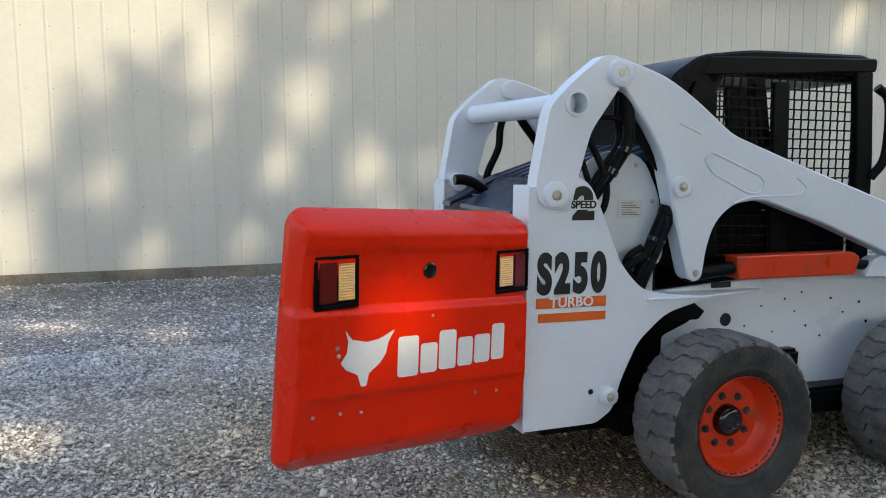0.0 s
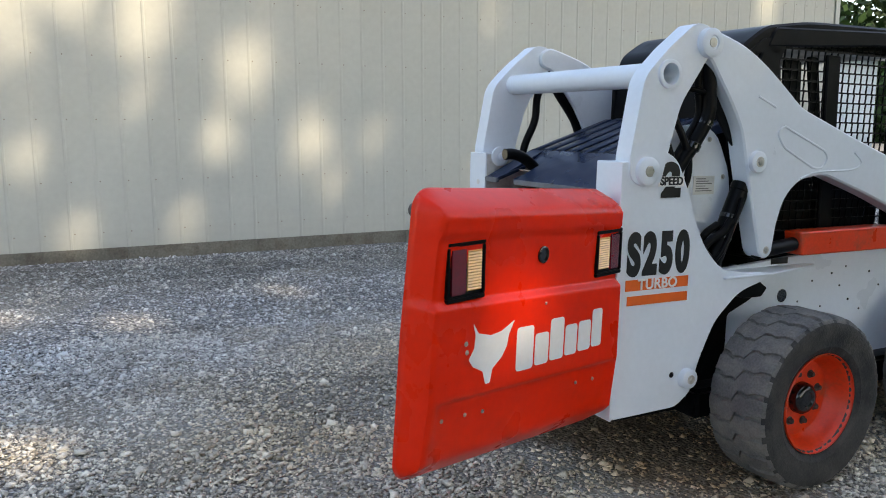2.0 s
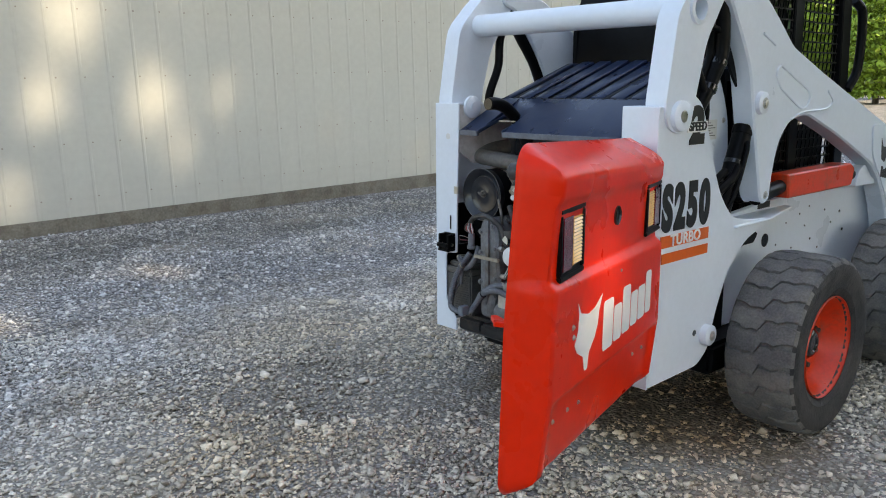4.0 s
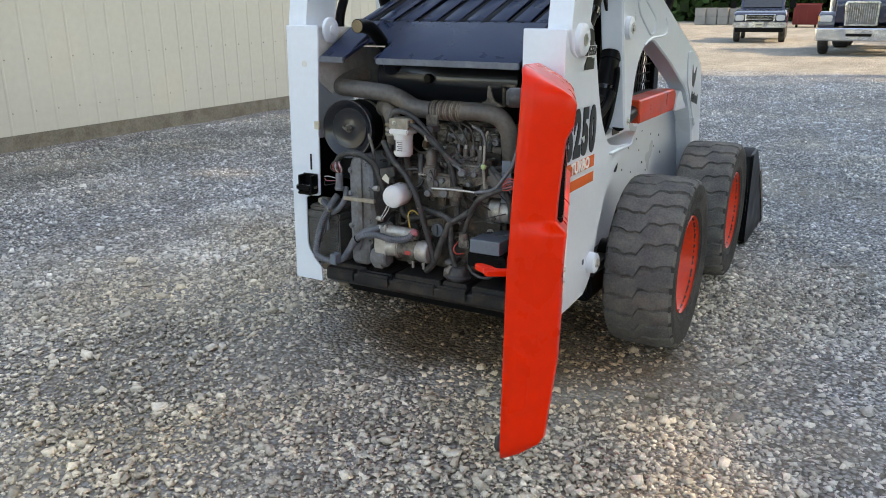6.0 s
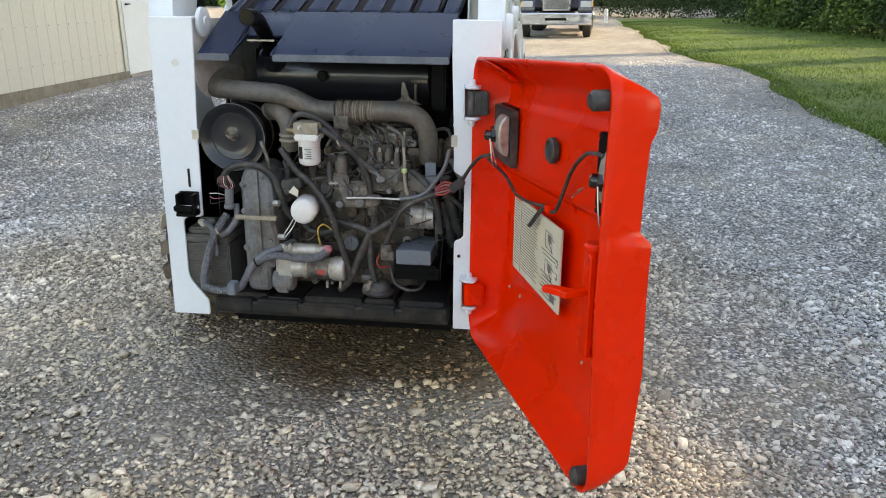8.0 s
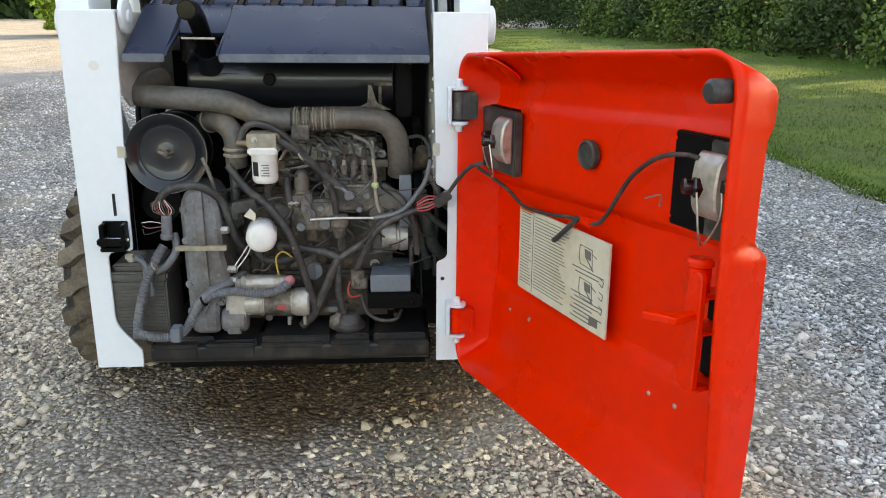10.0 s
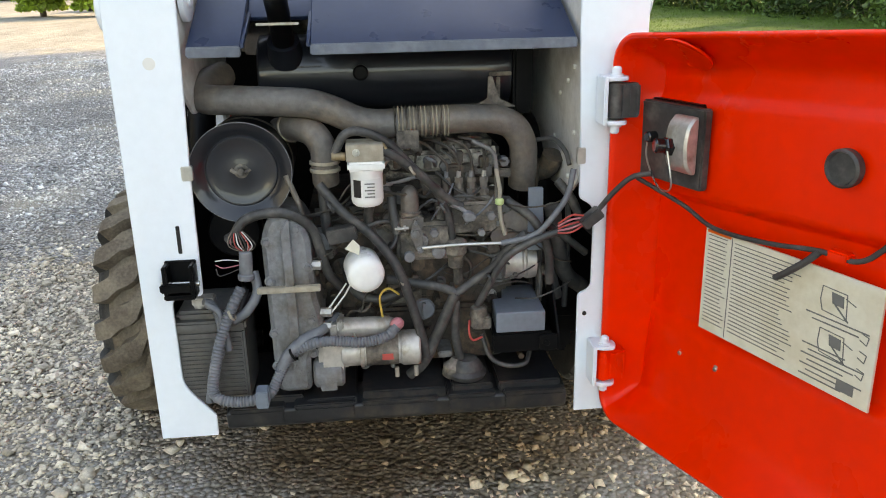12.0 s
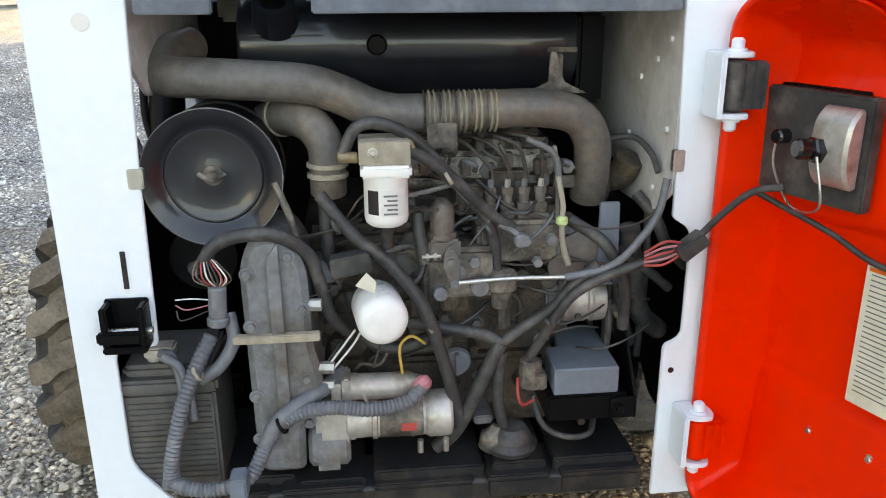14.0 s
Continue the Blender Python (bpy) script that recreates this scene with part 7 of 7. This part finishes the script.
SHAFTS = [((1.25, 6.85, 1.42), 0.42), ((1.55, 6.87, 0.85), 0.30), ((2.15, 6.9, 1.5), 0.26), ((3.73, 6.97, 0.95), 0.22), ((5.38, 7.04, 0.45), 0.2), ((0.05, 6.8, 1.42), 0.34), ((0.46, 6.82, 2.35), 0.36), ((-0.95, 6.76, 1.85), 0.24), ((-0.40, 6.78, 0.5), 0.3), ((-1.5, 6.73, 0.5), 0.28), ((-2.0, 6.71, 1.15), 0.2), ((-0.7, 6.77, 2.7), 0.36), ((4.05, 6.98, 3.1), 0.2), ((10.1, 7.25, 3.8), 0.4),
          ((-4.2, 6.6, 1.8), 1.6), ((-3.3, 6.65, 3.5), 1.45), ((-1.7, 6.72, 4.2), 1.2), ((0.0, 6.8, 4.3), 0.62), ((-3.25, 6.65, 0.6), 0.6),
          ((-2.35, 1.1, 0.0), 0.36), ((-2.5, 4.1, 0.0), 0.42), ((-1.5, 3.65, 0.0), 0.36), ((0.05, 4.3, 0.0), 0.34), ((3.1, 3.95, 0.0), 0.30), ((-3.0, 3.2, 0.0), 0.5), ((-0.62, -0.83, 0.95), 0.29), ((-0.66, -0.85, 0.52), 0.18), ((-0.32, -1.32, 0.0), 0.34), ((0.02, -1.15, 0.0), 0.20)]


def open_to_sun(pts, extra, more=0.0):
    """Leaves that leave the sun a way through the gaps of the crown."""
    ok = np.ones(len(pts), bool)
    d = np.array(SUN_FROM)
    fuzz = np.random.default_rng(len(pts)).uniform(0, 1, len(pts))
    for p, r in list(SHAFTS) + list(extra):
        v = pts - np.array(p)
        off = v - (v @ d)[:, None] * d
        ok &= np.linalg.norm(off, axis=1) > r * (0.62 + 0.7 * fuzz) + more
    return ok


def tree(x, y, height, spread, n, seed, leaf=0.17, mat=None, low=0.30, label="tall leafy deciduous tree", gaps=()):
    rng = np.random.default_rng(seed)
    z0 = ground_z(x, y)
    t = empty("tree", Matrix.Translation((x, y, z0)))
    tagged(t, label, "tree")
    wood = [lathe([(0, 0.030 * height), (height * 0.3, 0.020 * height), (height * 0.85, 0.004 * height)], (0, 0, -0.1), (0.3, 0.2, height), 12)]
    tips = []
    for k in range(11):
        a, h = 2.4 * k + rng.uniform(0, 1), height * (low + (0.9 - low) * k / 11)
        reach = spread * (1.0 - 0.55 * abs(h / height - 0.5)) * rng.uniform(0.6, 0.95)
        tip = np.array((reach * math.cos(a), reach * math.sin(a), h + reach * 0.35))
        tips.append(tip)
        limb = [(0.1, 0.05, h), tuple(tip * (0.5, 0.5, 1) + (0, 0, -0.3)), tuple(tip)]
        if open_to_sun(np.array([tuple(p) for p in curve_points(limb, 12)]) + np.array((x, y, z0)), gaps, 0.10).all():
            wood.append(hose(limb, 0.006 * height * (1.2 - k / 14), 6, 3))
    part("trunk", merge(*wood), BARK, t)
    m = max(n // 34, 12)
    u = rng.normal(size=(m, 3))
    u /= np.linalg.norm(u, axis=1, keepdims=True)
    rad = rng.uniform(0.25, 1.0, m) ** 0.5
    mid, half = height * (1 + low) / 2, height * (1 - low) / 2
    cen = u * rad[:, None] * np.array((spread, spread, half)) + np.array((0, 0, mid))
    pick = rng.integers(0, m, n)
    pts = cen[pick] + rng.normal(size=(n, 3)) * np.array((0.42, 0.42, 0.32)) * (spread / 4.0)
    pts = pts[pts[:, 2] > height * low * 0.6]
    pts = pts[open_to_sun(pts + np.array((x, y, z0)), gaps)]
    lv = leaf_mesh("crown", pts, rng.uniform(0.7, 1.35, len(pts)) * leaf, mat or LEAF, seed + 1)
    lv.parent = t
    tagged(lv, kind="stuff")
    return t


# the line of trees on the sunny side, which shades the yard
for k, (x, y, h, s, n) in enumerate(((-7.5, -13.5, 15.0, 4.2, 5200), (-2.5, -12.8, 16.5, 4.2, 6500), (2.2, -13.8, 18.0, 4.4, 7500), (6.8, -13.0, 20.5, 4.6, 7000), (11.2, -14.0, 23.0, 4.8, 7800), (15.2, -14.5, 24.0, 4.6, 9500), (4.5, -17.5, 17.0, 4.2, 4800), (9.5, -18.0, 22.0, 3.8, 5200), (0.0, -17.0, 18.0, 4.2, 6000), (13.5, -18.5, 27.0, 4.8, 9000))):
    tree(x, y, h, s, n, 40 + k, 0.24)
tree(19.0, -14.2, 25.0, 4.6, 15000, 60, 0.24, low=0.38)
tree(23.5, -15.0, 26.0, 4.2, 6000, 61, 0.24, low=0.66)


def shrub(x, y, height, spread, n, seed, mat=LEAF):
    rng = np.random.default_rng(seed)
    t = empty("shrub", Matrix.Translation((x, y, ground_z(x, y))))
    tagged(t, "dense green leafy roadside shrub", "shrub", group="shrubs along the grass")
    stems = [hose([(0, 0, -0.1), (0.25 * spread * math.cos(a), 0.25 * spread * math.sin(a), height * 0.4), (0.5 * spread * math.cos(a), 0.5 * spread * math.sin(a), height * 0.8)], 0.03, 6, 3) for a in (0.4, 2.5, 4.4)]
    part("stems", merge(*stems), BARK, t)
    m = n // 24
    u = rng.normal(size=(m, 3))
    u /= np.linalg.norm(u, axis=1, keepdims=True)
    u[:, 2] = np.abs(u[:, 2]) * 1.5 - 0.55
    cen = u * rng.uniform(0.6, 1.0, (m, 1)) * np.array((spread, spread, height * 0.62)) + np.array((0, 0, height * 0.36))
    pts = cen[rng.integers(0, m, n)] + rng.normal(size=(n, 3)) * 0.22
    pts[:, 2] = np.abs(pts[:, 2]) + 0.02
    lv = leaf_mesh("foliage", pts, rng.uniform(0.035, 0.095, len(pts)), mat, seed + 1)
    lv.parent = t
    tagged(lv, kind="stuff")


rnd = random.Random(8)
for k in range(17):
    f = k / 16
    x, y = 33.0 - 27.0 * f, -9.2 - 4.6 * f + 0.5 * math.sin(3.1 * k)
    shrub(x, y - 0.8, rnd.uniform(2.6, 4.0), rnd.uniform(1.5, 2.1), 6000, 200 + 3 * k, LEAF if k % 3 else LEAF_DARK)
for k in range(9):
    f = k / 8
    shrub(34.0 - 26.0 * f, -12.0 - 4.4 * f, rnd.uniform(4.2, 5.6), 2.2, 3200, 300 + 3 * k, LEAF_DARK)

for k in range(7):
    shrub(39.5 + 1.1 * k, -12.2 + 1.35 * k, rnd.uniform(3.0, 4.4), 2.0, 3600, 360 + 3 * k, LEAF_DARK)


# grass strip with blades
def grass_edge(x):
    rim = -4.08 + 0.10 * math.sin(0.8 * x) + 0.07 * math.sin(2.3 * x + 1)
    if x < 18.5:
        rim -= 0.17 * min(18.5 - x, 4.2) - 0.045 * max(14.3 - x, 0)
    return rim - (0.5 * (4 - x) if x < 4 else 0)


def grass_strip():
    xs = [-2 + 0.4 * i for i in range(108)]
    bm = bmesh.new()
    rows = []
    for x in xs:
        e = grass_edge(x) + 0.12 * noise.noise((x * 3, 0, 0))
        row = []
        for f in (0, 0.02, 0.06, 0.15, 0.3, 0.6, 1.0):
            y = e - f * 13
            row.append(bm.verts.new((x, y, ground_z(x, y) + (0.0 if f == 0 else 0.035) + 0.02 * noise.noise((x, y, 5)) * (f > 0) + 0.25 * f)))
        rows.append(row)
    for a, b in zip(rows, rows[1:]):
        for i in range(6):
            bm.faces.new((a[i], a[i + 1], b[i + 1], b[i]))
    g = obj("lawn", bm, GRASS)
    tagged(g, "mown green grass verge beside the gravel", "grass", kind="structure")
    rng = np.random.default_rng(77)
    n = 120000
    x = rng.uniform(-1, 38, n)
    d = rng.uniform(0, 1, n) ** 1.5 * 9
    e = np.array([grass_edge(a) for a in x])
    y = e + 0.12 + 0.25 * rng.normal(size=n) * (rng.uniform(0, 1, n) < 0.12) - d
    z = np.array([ground_z(a, b) for a, b in zip(x, y)]) + 0.02 + 0.25 * d / 13
    h = rng.uniform(0.02, 0.06, n)
    a = rng.uniform(0, 2 * np.pi, n)
    w = 0.007
    base = np.stack([x, y, z], 1)
    side = np.stack([np.cos(a) * w, np.sin(a) * w, 0 * a], 1)
    tip = base + np.stack([rng.normal(0, 0.03, n), rng.normal(0, 0.03, n), h], 1)
    q = np.stack([base - side, base + side, tip], 1)
    me = bpy.data.meshes.new("grass_blades")
    me.vertices.add(3 * n)
    me.vertices.foreach_set("co", q.reshape(-1))
    me.loops.add(3 * n)
    me.loops.foreach_set("vertex_index", np.arange(3 * n, dtype=np.int32))
    me.polygons.add(n)
    me.polygons.foreach_set("loop_start", np.arange(0, 3 * n, 3, dtype=np.int32))
    me.update(calc_edges=True)
    me.materials.append(BLADE)
    tagged(new("grass_blades", me), "short green grass blades on the verge", "grass", kind="stuff")


grass_strip()


# woods that close the yard
def woods(seed, n, x0, x1, y0, y1, top, leaf, label):
    rng = np.random.default_rng(seed)
    m = n // 9
    cx, cy = rng.uniform(x0, x1, m), rng.uniform(y0, y1, m)
    cz = rng.uniform(0.0, 1.0, m) ** 1.3 * (top * (0.75 + 0.25 * np.sin(0.31 * cy + 0.2 * cx)))
    cen = np.stack([cx, cy, cz], 1)
    pts = cen[rng.integers(0, m, n)] + rng.normal(size=(n, 3)) * 1.1
    lv = leaf_mesh("woods", pts[pts[:, 2] > 0], rng.uniform(0.6, 1.3, int((pts[:, 2] > 0).sum())) * leaf, LEAF_DARK, seed)
    tagged(lv, label, "trees", kind="stuff")


woods(501, 52000, 72, 84, -30, 62, 17, 0.62, "dark wooded edge behind the yard")
woods(502, 16000, 40, 70, -26, -16, 15, 0.5, "dark wooded edge beside the yard")
woods(503, 9000, -60, -6, -44, -30, 9, 0.6, "dark wooded edge beyond the verge")
woods(504, 9000, -80, -66, -24, 30, 9, 0.6, "dark wooded edge behind the drive")


def conifer(x, y, height, seed):
    rng = np.random.default_rng(seed)
    t = empty("conifer", Matrix.Translation((x, y, ground_z(x, y))))
    tagged(t, "bright yellow green columnar conifer", "tree")
    part("trunk", lathe([(0, 0.14), (height * 0.9, 0.03)], (0, 0, -0.1), (0, 0, height), 10), BARK, t)
    n = 9000
    f = rng.uniform(0.02, 1, n)
    r = 1.45 * np.sin(np.pi * np.clip(f * 0.86 + 0.14, 0, 1)) ** 0.7 * rng.uniform(0.75, 1.05, n) * (1 + 0.14 * np.sin(9 * f * 6.28))
    a = rng.uniform(0, 2 * np.pi, n)
    pts = np.stack([r * np.cos(a), r * np.sin(a), 0.2 + f * height], 1)
    lv = leaf_mesh("foliage", pts, rng.uniform(0.09, 0.17, n), LEAF_YELLOW, seed)
    lv.parent = t
    tagged(lv, kind="stuff")


conifer(35.2, 11.2, 5.6, 601)
conifer(36.5, 14.0, 5.2, 602)


# ---- parked vehicles ----
def road_wheel(parent, x, y, r, w):
    m = Matrix.Translation((x, y, r))
    wh = part("wheel", lathe([(0, r * 0.60), (0.01, r * 0.62), (0.05, r * 0.5), (0.06, 0.001)], (0, -w / 2, 0), (0, 1, 0), 28), CHROME, parent, "steel road wheel")
    wh.matrix_local = m
    part("tyre", lathe([(0, r * 0.62), (0.01, r * 0.80), (w * 0.12, r * 0.97), (w * 0.3, r), (w * 0.7, r), (w * 0.88, r * 0.97), (w - 0.01, r * 0.80), (w, r * 0.62)], (0, -w / 2, 0), (0, 1, 0), 36, False), TYRE, wh)


def semi_truck(m):
    t = empty("semi_truck", m)
    tagged(t, "parked navy semi truck with chrome bumper and grille", "truck")
    part("hood", plate(fillet([(0.10, 0.95, 0.05), (0.08, 1.55, 0.15), (0.30, 1.68, 0.1), (1.75, 1.85, 0.02), (1.75, 0.95, 0.02)], 0.05), -0.72, 0.72, "y", 0.05), NAVY, t)
    for s in (-1, 1):
        part("fender", plate(fillet([(0.05, 0.80, 0.05), (0.08, 1.15, 0.15), (0.40, 1.30, 0.2), (1.10, 1.22, 0.2), (1.35, 0.80, 0.05), (1.18, 0.80, 0.1), (1.0, 1.06, 0.15), (0.45, 1.08, 0.15), (0.28, 0.80, 0.05)], 0.05), -1.18 if s < 0 else 0.70, -0.70 if s < 0 else 1.18, "y", 0.03), NAVY, t)
        lamp = part("headlight", box(0.03, 0.10, 0.78 if s > 0 else -1.14, 1.14 if s > 0 else -0.78, 0.98, 1.17, 0.02), LAMP_CLEAR, t, "clear headlight")
        part("turn_lamp", box(0.05, 0.12, 1.14 if s > 0 else -1.18, 1.18 if s > 0 else -1.14, 0.99, 1.16, 0.01), AMBER, lamp)
        part("exhaust", rod((2.2, s * 1.05, 1.0), (2.2, s * 1.05, 3.6), 0.09, 18), CHROME, t)
        part("mirror", box(1.65, 1.72, s * 1.35 - 0.10, s * 1.35 + 0.10, 1.9, 2.5, 0.02), CHROME, t)
        part("step_tank", rod((1.6, s * 0.98, 0.62), (2.9, s * 0.98, 0.62), 0.28, 24, 0.02), CHROME, t)
        road_wheel(t, 0.72, s * 1.02, 0.52, 0.30)
        for x in (4.9, 6.2):
            road_wheel(t, x, s * 0.92, 0.52, 0.55)
    gr = part("grille", plate(fillet([(-0.45, 0.86, 0.05), (0.45, 0.86, 0.05), (0.47, 1.58, 0.08), (-0.47, 1.58, 0.08)], 0.05), 0.03, 0.09, "x", 0.01), CHROME, t, "chrome radiator surround")
    part("mesh", plate(fillet([(-0.39, 0.92), (0.39, 0.92), (0.41, 1.52), (-0.41, 1.52)], 0.04), 0.022, 0.0285, "x", 0), CASTING, gr)
    for k in range(13):
        y = -0.36 + 0.06 * k
        part("grille_bar", box(0.012, 0.022, y - 0.006, y + 0.006, 0.94, 1.50, 0), CHROME, gr)
    part("bumper", plate(fillet([(-1.2, 0.42, 0.05), (1.2, 0.42, 0.05), (1.2, 0.80, 0.04), (-1.2, 0.80, 0.04)], 0.05), -0.10, 0.02, "x", 0.03), CHROME, t, "wide chrome bumper")
    part("bumper_slot", box(-0.106, -0.095, -0.35, 0.35, 0.56, 0.64, 0.01), BLACK, t)
    part("cab", plate(fillet([(1.75, 0.80), (1.75, 1.85, 0.05), (2.05, 2.65, 0.15), (3.6, 2.80, 0.1), (3.6, 0.80)], 0.05), -0.98, 0.98, "y", 0.06), NAVY, t)
    part("windshield", box(-0.01, 0.012, -0.86, 0.86, -0.36, 0.36, 0.01, Matrix.Translation((1.885, 0, 2.20)) @ Matrix.Rotation(radians(20), 4, "Y")), GLASS_DARK, t)
    part("sleeper", box(3.62, 4.6, -1.05, 1.05, 0.85, 3.3, 0.08), NAVY, t)
    part("chassis", box(0.2, 7.2, -0.45, 0.45, 0.62, 0.90, 0.02), BLACK, t)
    part("axle", rod((0.72, -0.95, 0.5), (0.72, 0.95, 0.5), 0.08, 12), BLACK, t)
    return t


def pickup(m):
    t = empty("pickup_truck", m)
    tagged(t, "parked navy pickup truck with chrome bumper", "truck")
    part("body", plate(fillet([(0.06, 0.62, 0.05), (0.05, 1.12, 0.08), (0.25, 1.22, 0.1), (1.45, 1.30, 0.02), (3.6, 1.30, 0.02), (5.6, 1.32, 0.05), (5.6, 0.62, 0.05)], 0.05), -0.98, 0.98, "y", 0.06), NAVY, t)
    part("cabin", plate(fillet([(1.40, 1.29, 0.02), (2.05, 1.90, 0.12), (3.20, 1.92, 0.12), (3.45, 1.29, 0.02)], 0.05), -0.84, 0.84, "y", 0.08), NAVY, t)
    part("windshield", box(-0.008, 0.012, -0.74, 0.74, -0.36, 0.36, 0.01, Matrix.Translation((1.695, 0, 1.60)) @ Matrix.Rotation(radians(46.8), 4, "Y")), GLASS_DARK, t)
    gr = part("grille", plate(fillet([(-0.55, 0.83), (0.55, 0.83), (0.57, 1.10), (-0.57, 1.10)], 0.03), 0.0, 0.06, "x", 0.01), CHROME, t)
    for z in (0.875, 0.965, 1.045):
        part("grille_opening", box(-0.008, 0.004, -0.50, 0.50, z - 0.028, z + 0.028, 0.008), BLACK, gr)
    for s in (-1, 1):
        part("headlight", box(0.0, 0.10, min(s * 0.60, s * 0.92), max(s * 0.60, s * 0.92), 0.86, 1.08, 0.03), LAMP_CLEAR, t, "clear headlight")
        part("mirror", box(1.55, 1.65, s * 1.14 - 0.12, s * 1.14 + 0.12, 1.32, 1.62, 0.03), BLACK, t)
        part("side_window", box(2.05, 3.05, s * 0.835 - 0.012, s * 0.835 + 0.012, 1.36, 1.78, 0.01), GLASS_DARK, t)
        for x in (0.95, 4.45):
            road_wheel(t, x, s * 0.86, 0.40, 0.27)
    part("bumper", box(-0.12, 0.05, -1.0, 1.0, 0.60, 0.80, 0.03), CHROME, t, "chrome bumper")
    part("air_dam", box(-0.06, 0.10, -0.9, 0.9, 0.42, 0.598, 0.02), BLACK, t)
    part("number_plate", box(-0.128, -0.121, -0.16, 0.16, 0.63, 0.78, 0.004), PAPER, t)
    part("plate_bar", box(-0.132, -0.1285, -0.11, 0.11, 0.68, 0.73, 0.001), INK, t)
    return t


semi_truck(Matrix.Translation((24.9, -0.92, ground_z(24.9, -1.0))) @ Matrix.Rotation(radians(-3), 4, "Z"))
pickup(Matrix.Translation((32.2, 2.85, ground_z(32.2, 2.8))) @ Matrix.Rotation(radians(5), 4, "Z"))


def box_trailer(m, length, width, height, mat, label):
    t = empty("trailer", m)
    tagged(t, label, "trailer")
    part("box_body", box(0, length, -width / 2, width / 2, 0.55, height, 0.03), mat, t)
    part("door_frame", merge(box(-0.04, 0.0, -width / 2, -width / 2 + 0.09, 0.55, height, 0.01), box(-0.04, 0.0, width / 2 - 0.09, width / 2, 0.55, height, 0.01), box(-0.04, 0.0, -width / 2, width / 2, height - 0.1, height, 0.01), box(-0.04, 0.0, -width / 2, width / 2, 0.55, 0.65, 0.01)), TRUCK_WHITE, t)
    part("tongue", box(-1.1, 0.0, -0.06, 0.06, 0.45, 0.55, 0.01), BLACK, t)
    for s in (-1, 1):
        road_wheel(t, length * 0.55, s * (width / 2 - 0.05), 0.36, 0.22)
    return t


box_trailer(Matrix.Translation((47.8, 11.6, ground_z(47, 11))), 3.0, 1.7, 2.1, BLACK, "dark box trailer with a white frame")
box_trailer(Matrix.Translation((47.2, 14.4, ground_z(47, 14))), 4.0, 3.2, 1.9, BLACK, "long dark covered trailer")
box_trailer(Matrix.Translation((40.2, 12.8, ground_z(40, 12.8))), 2.6, 1.6, 1.15, NAVY, "low navy utility trailer")
rnd = random.Random(21)
for k in range(12):
    x, y = 60.6 + 0.12 * (k % 6) + rnd.uniform(-0.1, 0.1), 10.6 - 0.78 * (k % 6)
    z = ground_z(60, 9) + (0.0 if k < 6 else 0.602)
    b = obj("concrete_block", box(-0.4, 0.4, -0.375, 0.375, 0, 0.6, 0.04, Matrix.Translation((x, y, z)) @ Matrix.Rotation(rnd.uniform(-0.06, 0.06), 4, "Z")), CONCRETE)
    tagged(b, "stacked grey concrete block at the yard edge", "concrete block", group="blocks at the yard edge")
skip = empty("red_container", Matrix.Translation((54.3, 2.9, ground_z(54.3, 2.9))) @ Matrix.Rotation(radians(4), 4, "Z"))
tagged(skip, "faded dark red steel container in the yard", "container")
part("bin", plate(fillet([(0.0, 0.18), (-0.12, 1.40), (2.6, 1.40), (2.3, 0.18)], 0.04), -0.80, 0.80, "y", 0.03), RUST, skip)
part("rim", merge(*[box(-0.18, 2.66, y, y + 0.08, 1.402, 1.48, 0.01) for y in (-0.86, 0.78)], box(-0.20, -0.12, -0.86, 0.86, 1.402, 1.48, 0.01)), RUST, skip)
for y in (-0.5, 0.0, 0.5):
    part("rib", box(-0.16, -0.04, y - 0.04, y + 0.04, 0.25, 1.38, 0.01), RUST, skip)
for y in (-0.55, 0.55):
    part("skid", box(-0.05, 2.3, y - 0.06, y + 0.06, 0.0, 0.178, 0.01), BLACK, skip)
post = obj("marker_post", merge(rod((36.8, -3.3, ground_z(36, -3.3)), (36.8, -3.3, 0.62), 0.085, 12, 0.02)), TRUCK_WHITE)
tagged(post, "short white marker post by the verge", "post")
shed = empty("pale_shed", WALL_RUN @ Matrix.Translation((WALL_LENGTH + 0.03, 0.0, 0.0)))
tagged(shed, "pale blue white steel lean-to with a closed door", "shed")
SHED_PAINT = material("pale_shed_paint", (0.58, 0.66, 0.70), 0.45, vary=0.06, scale=1.5, grain=20)
part("wall", box(0, 1.45, 0.02, 2.6, -0.35, 2.9, 0.01), SHED_PAINT, shed)
part("roof", plate([(-0.15, 2.88), (2.75, 3.3), (2.75, 3.38), (-0.15, 2.96)], -0.02, 1.6, "x", 0.01), CONCRETE, shed)
door_panel = part("door", box(0.05, 1.30, -0.012, 0.018, -0.04, 2.12, 0.006), SHED_PAINT, shed, "pale painted steel door")
part("door_handle", merge(rod((0.17, -0.012, 1.27), (0.17, -0.06, 1.27), 0.016, 12), rod((0.17, -0.055, 1.27), (0.29, -0.055, 1.27), 0.012, 10)), BLACK, door_panel)
part("door_bolt", box(1.20, 1.25, -0.04, -0.012, 1.24, 1.36, 0.006), BLACK, door_panel)
part("sill", box(0.0, 1.45, -0.06, 0.015, -0.12, -0.05, 0.008), CONCRETE, shed)
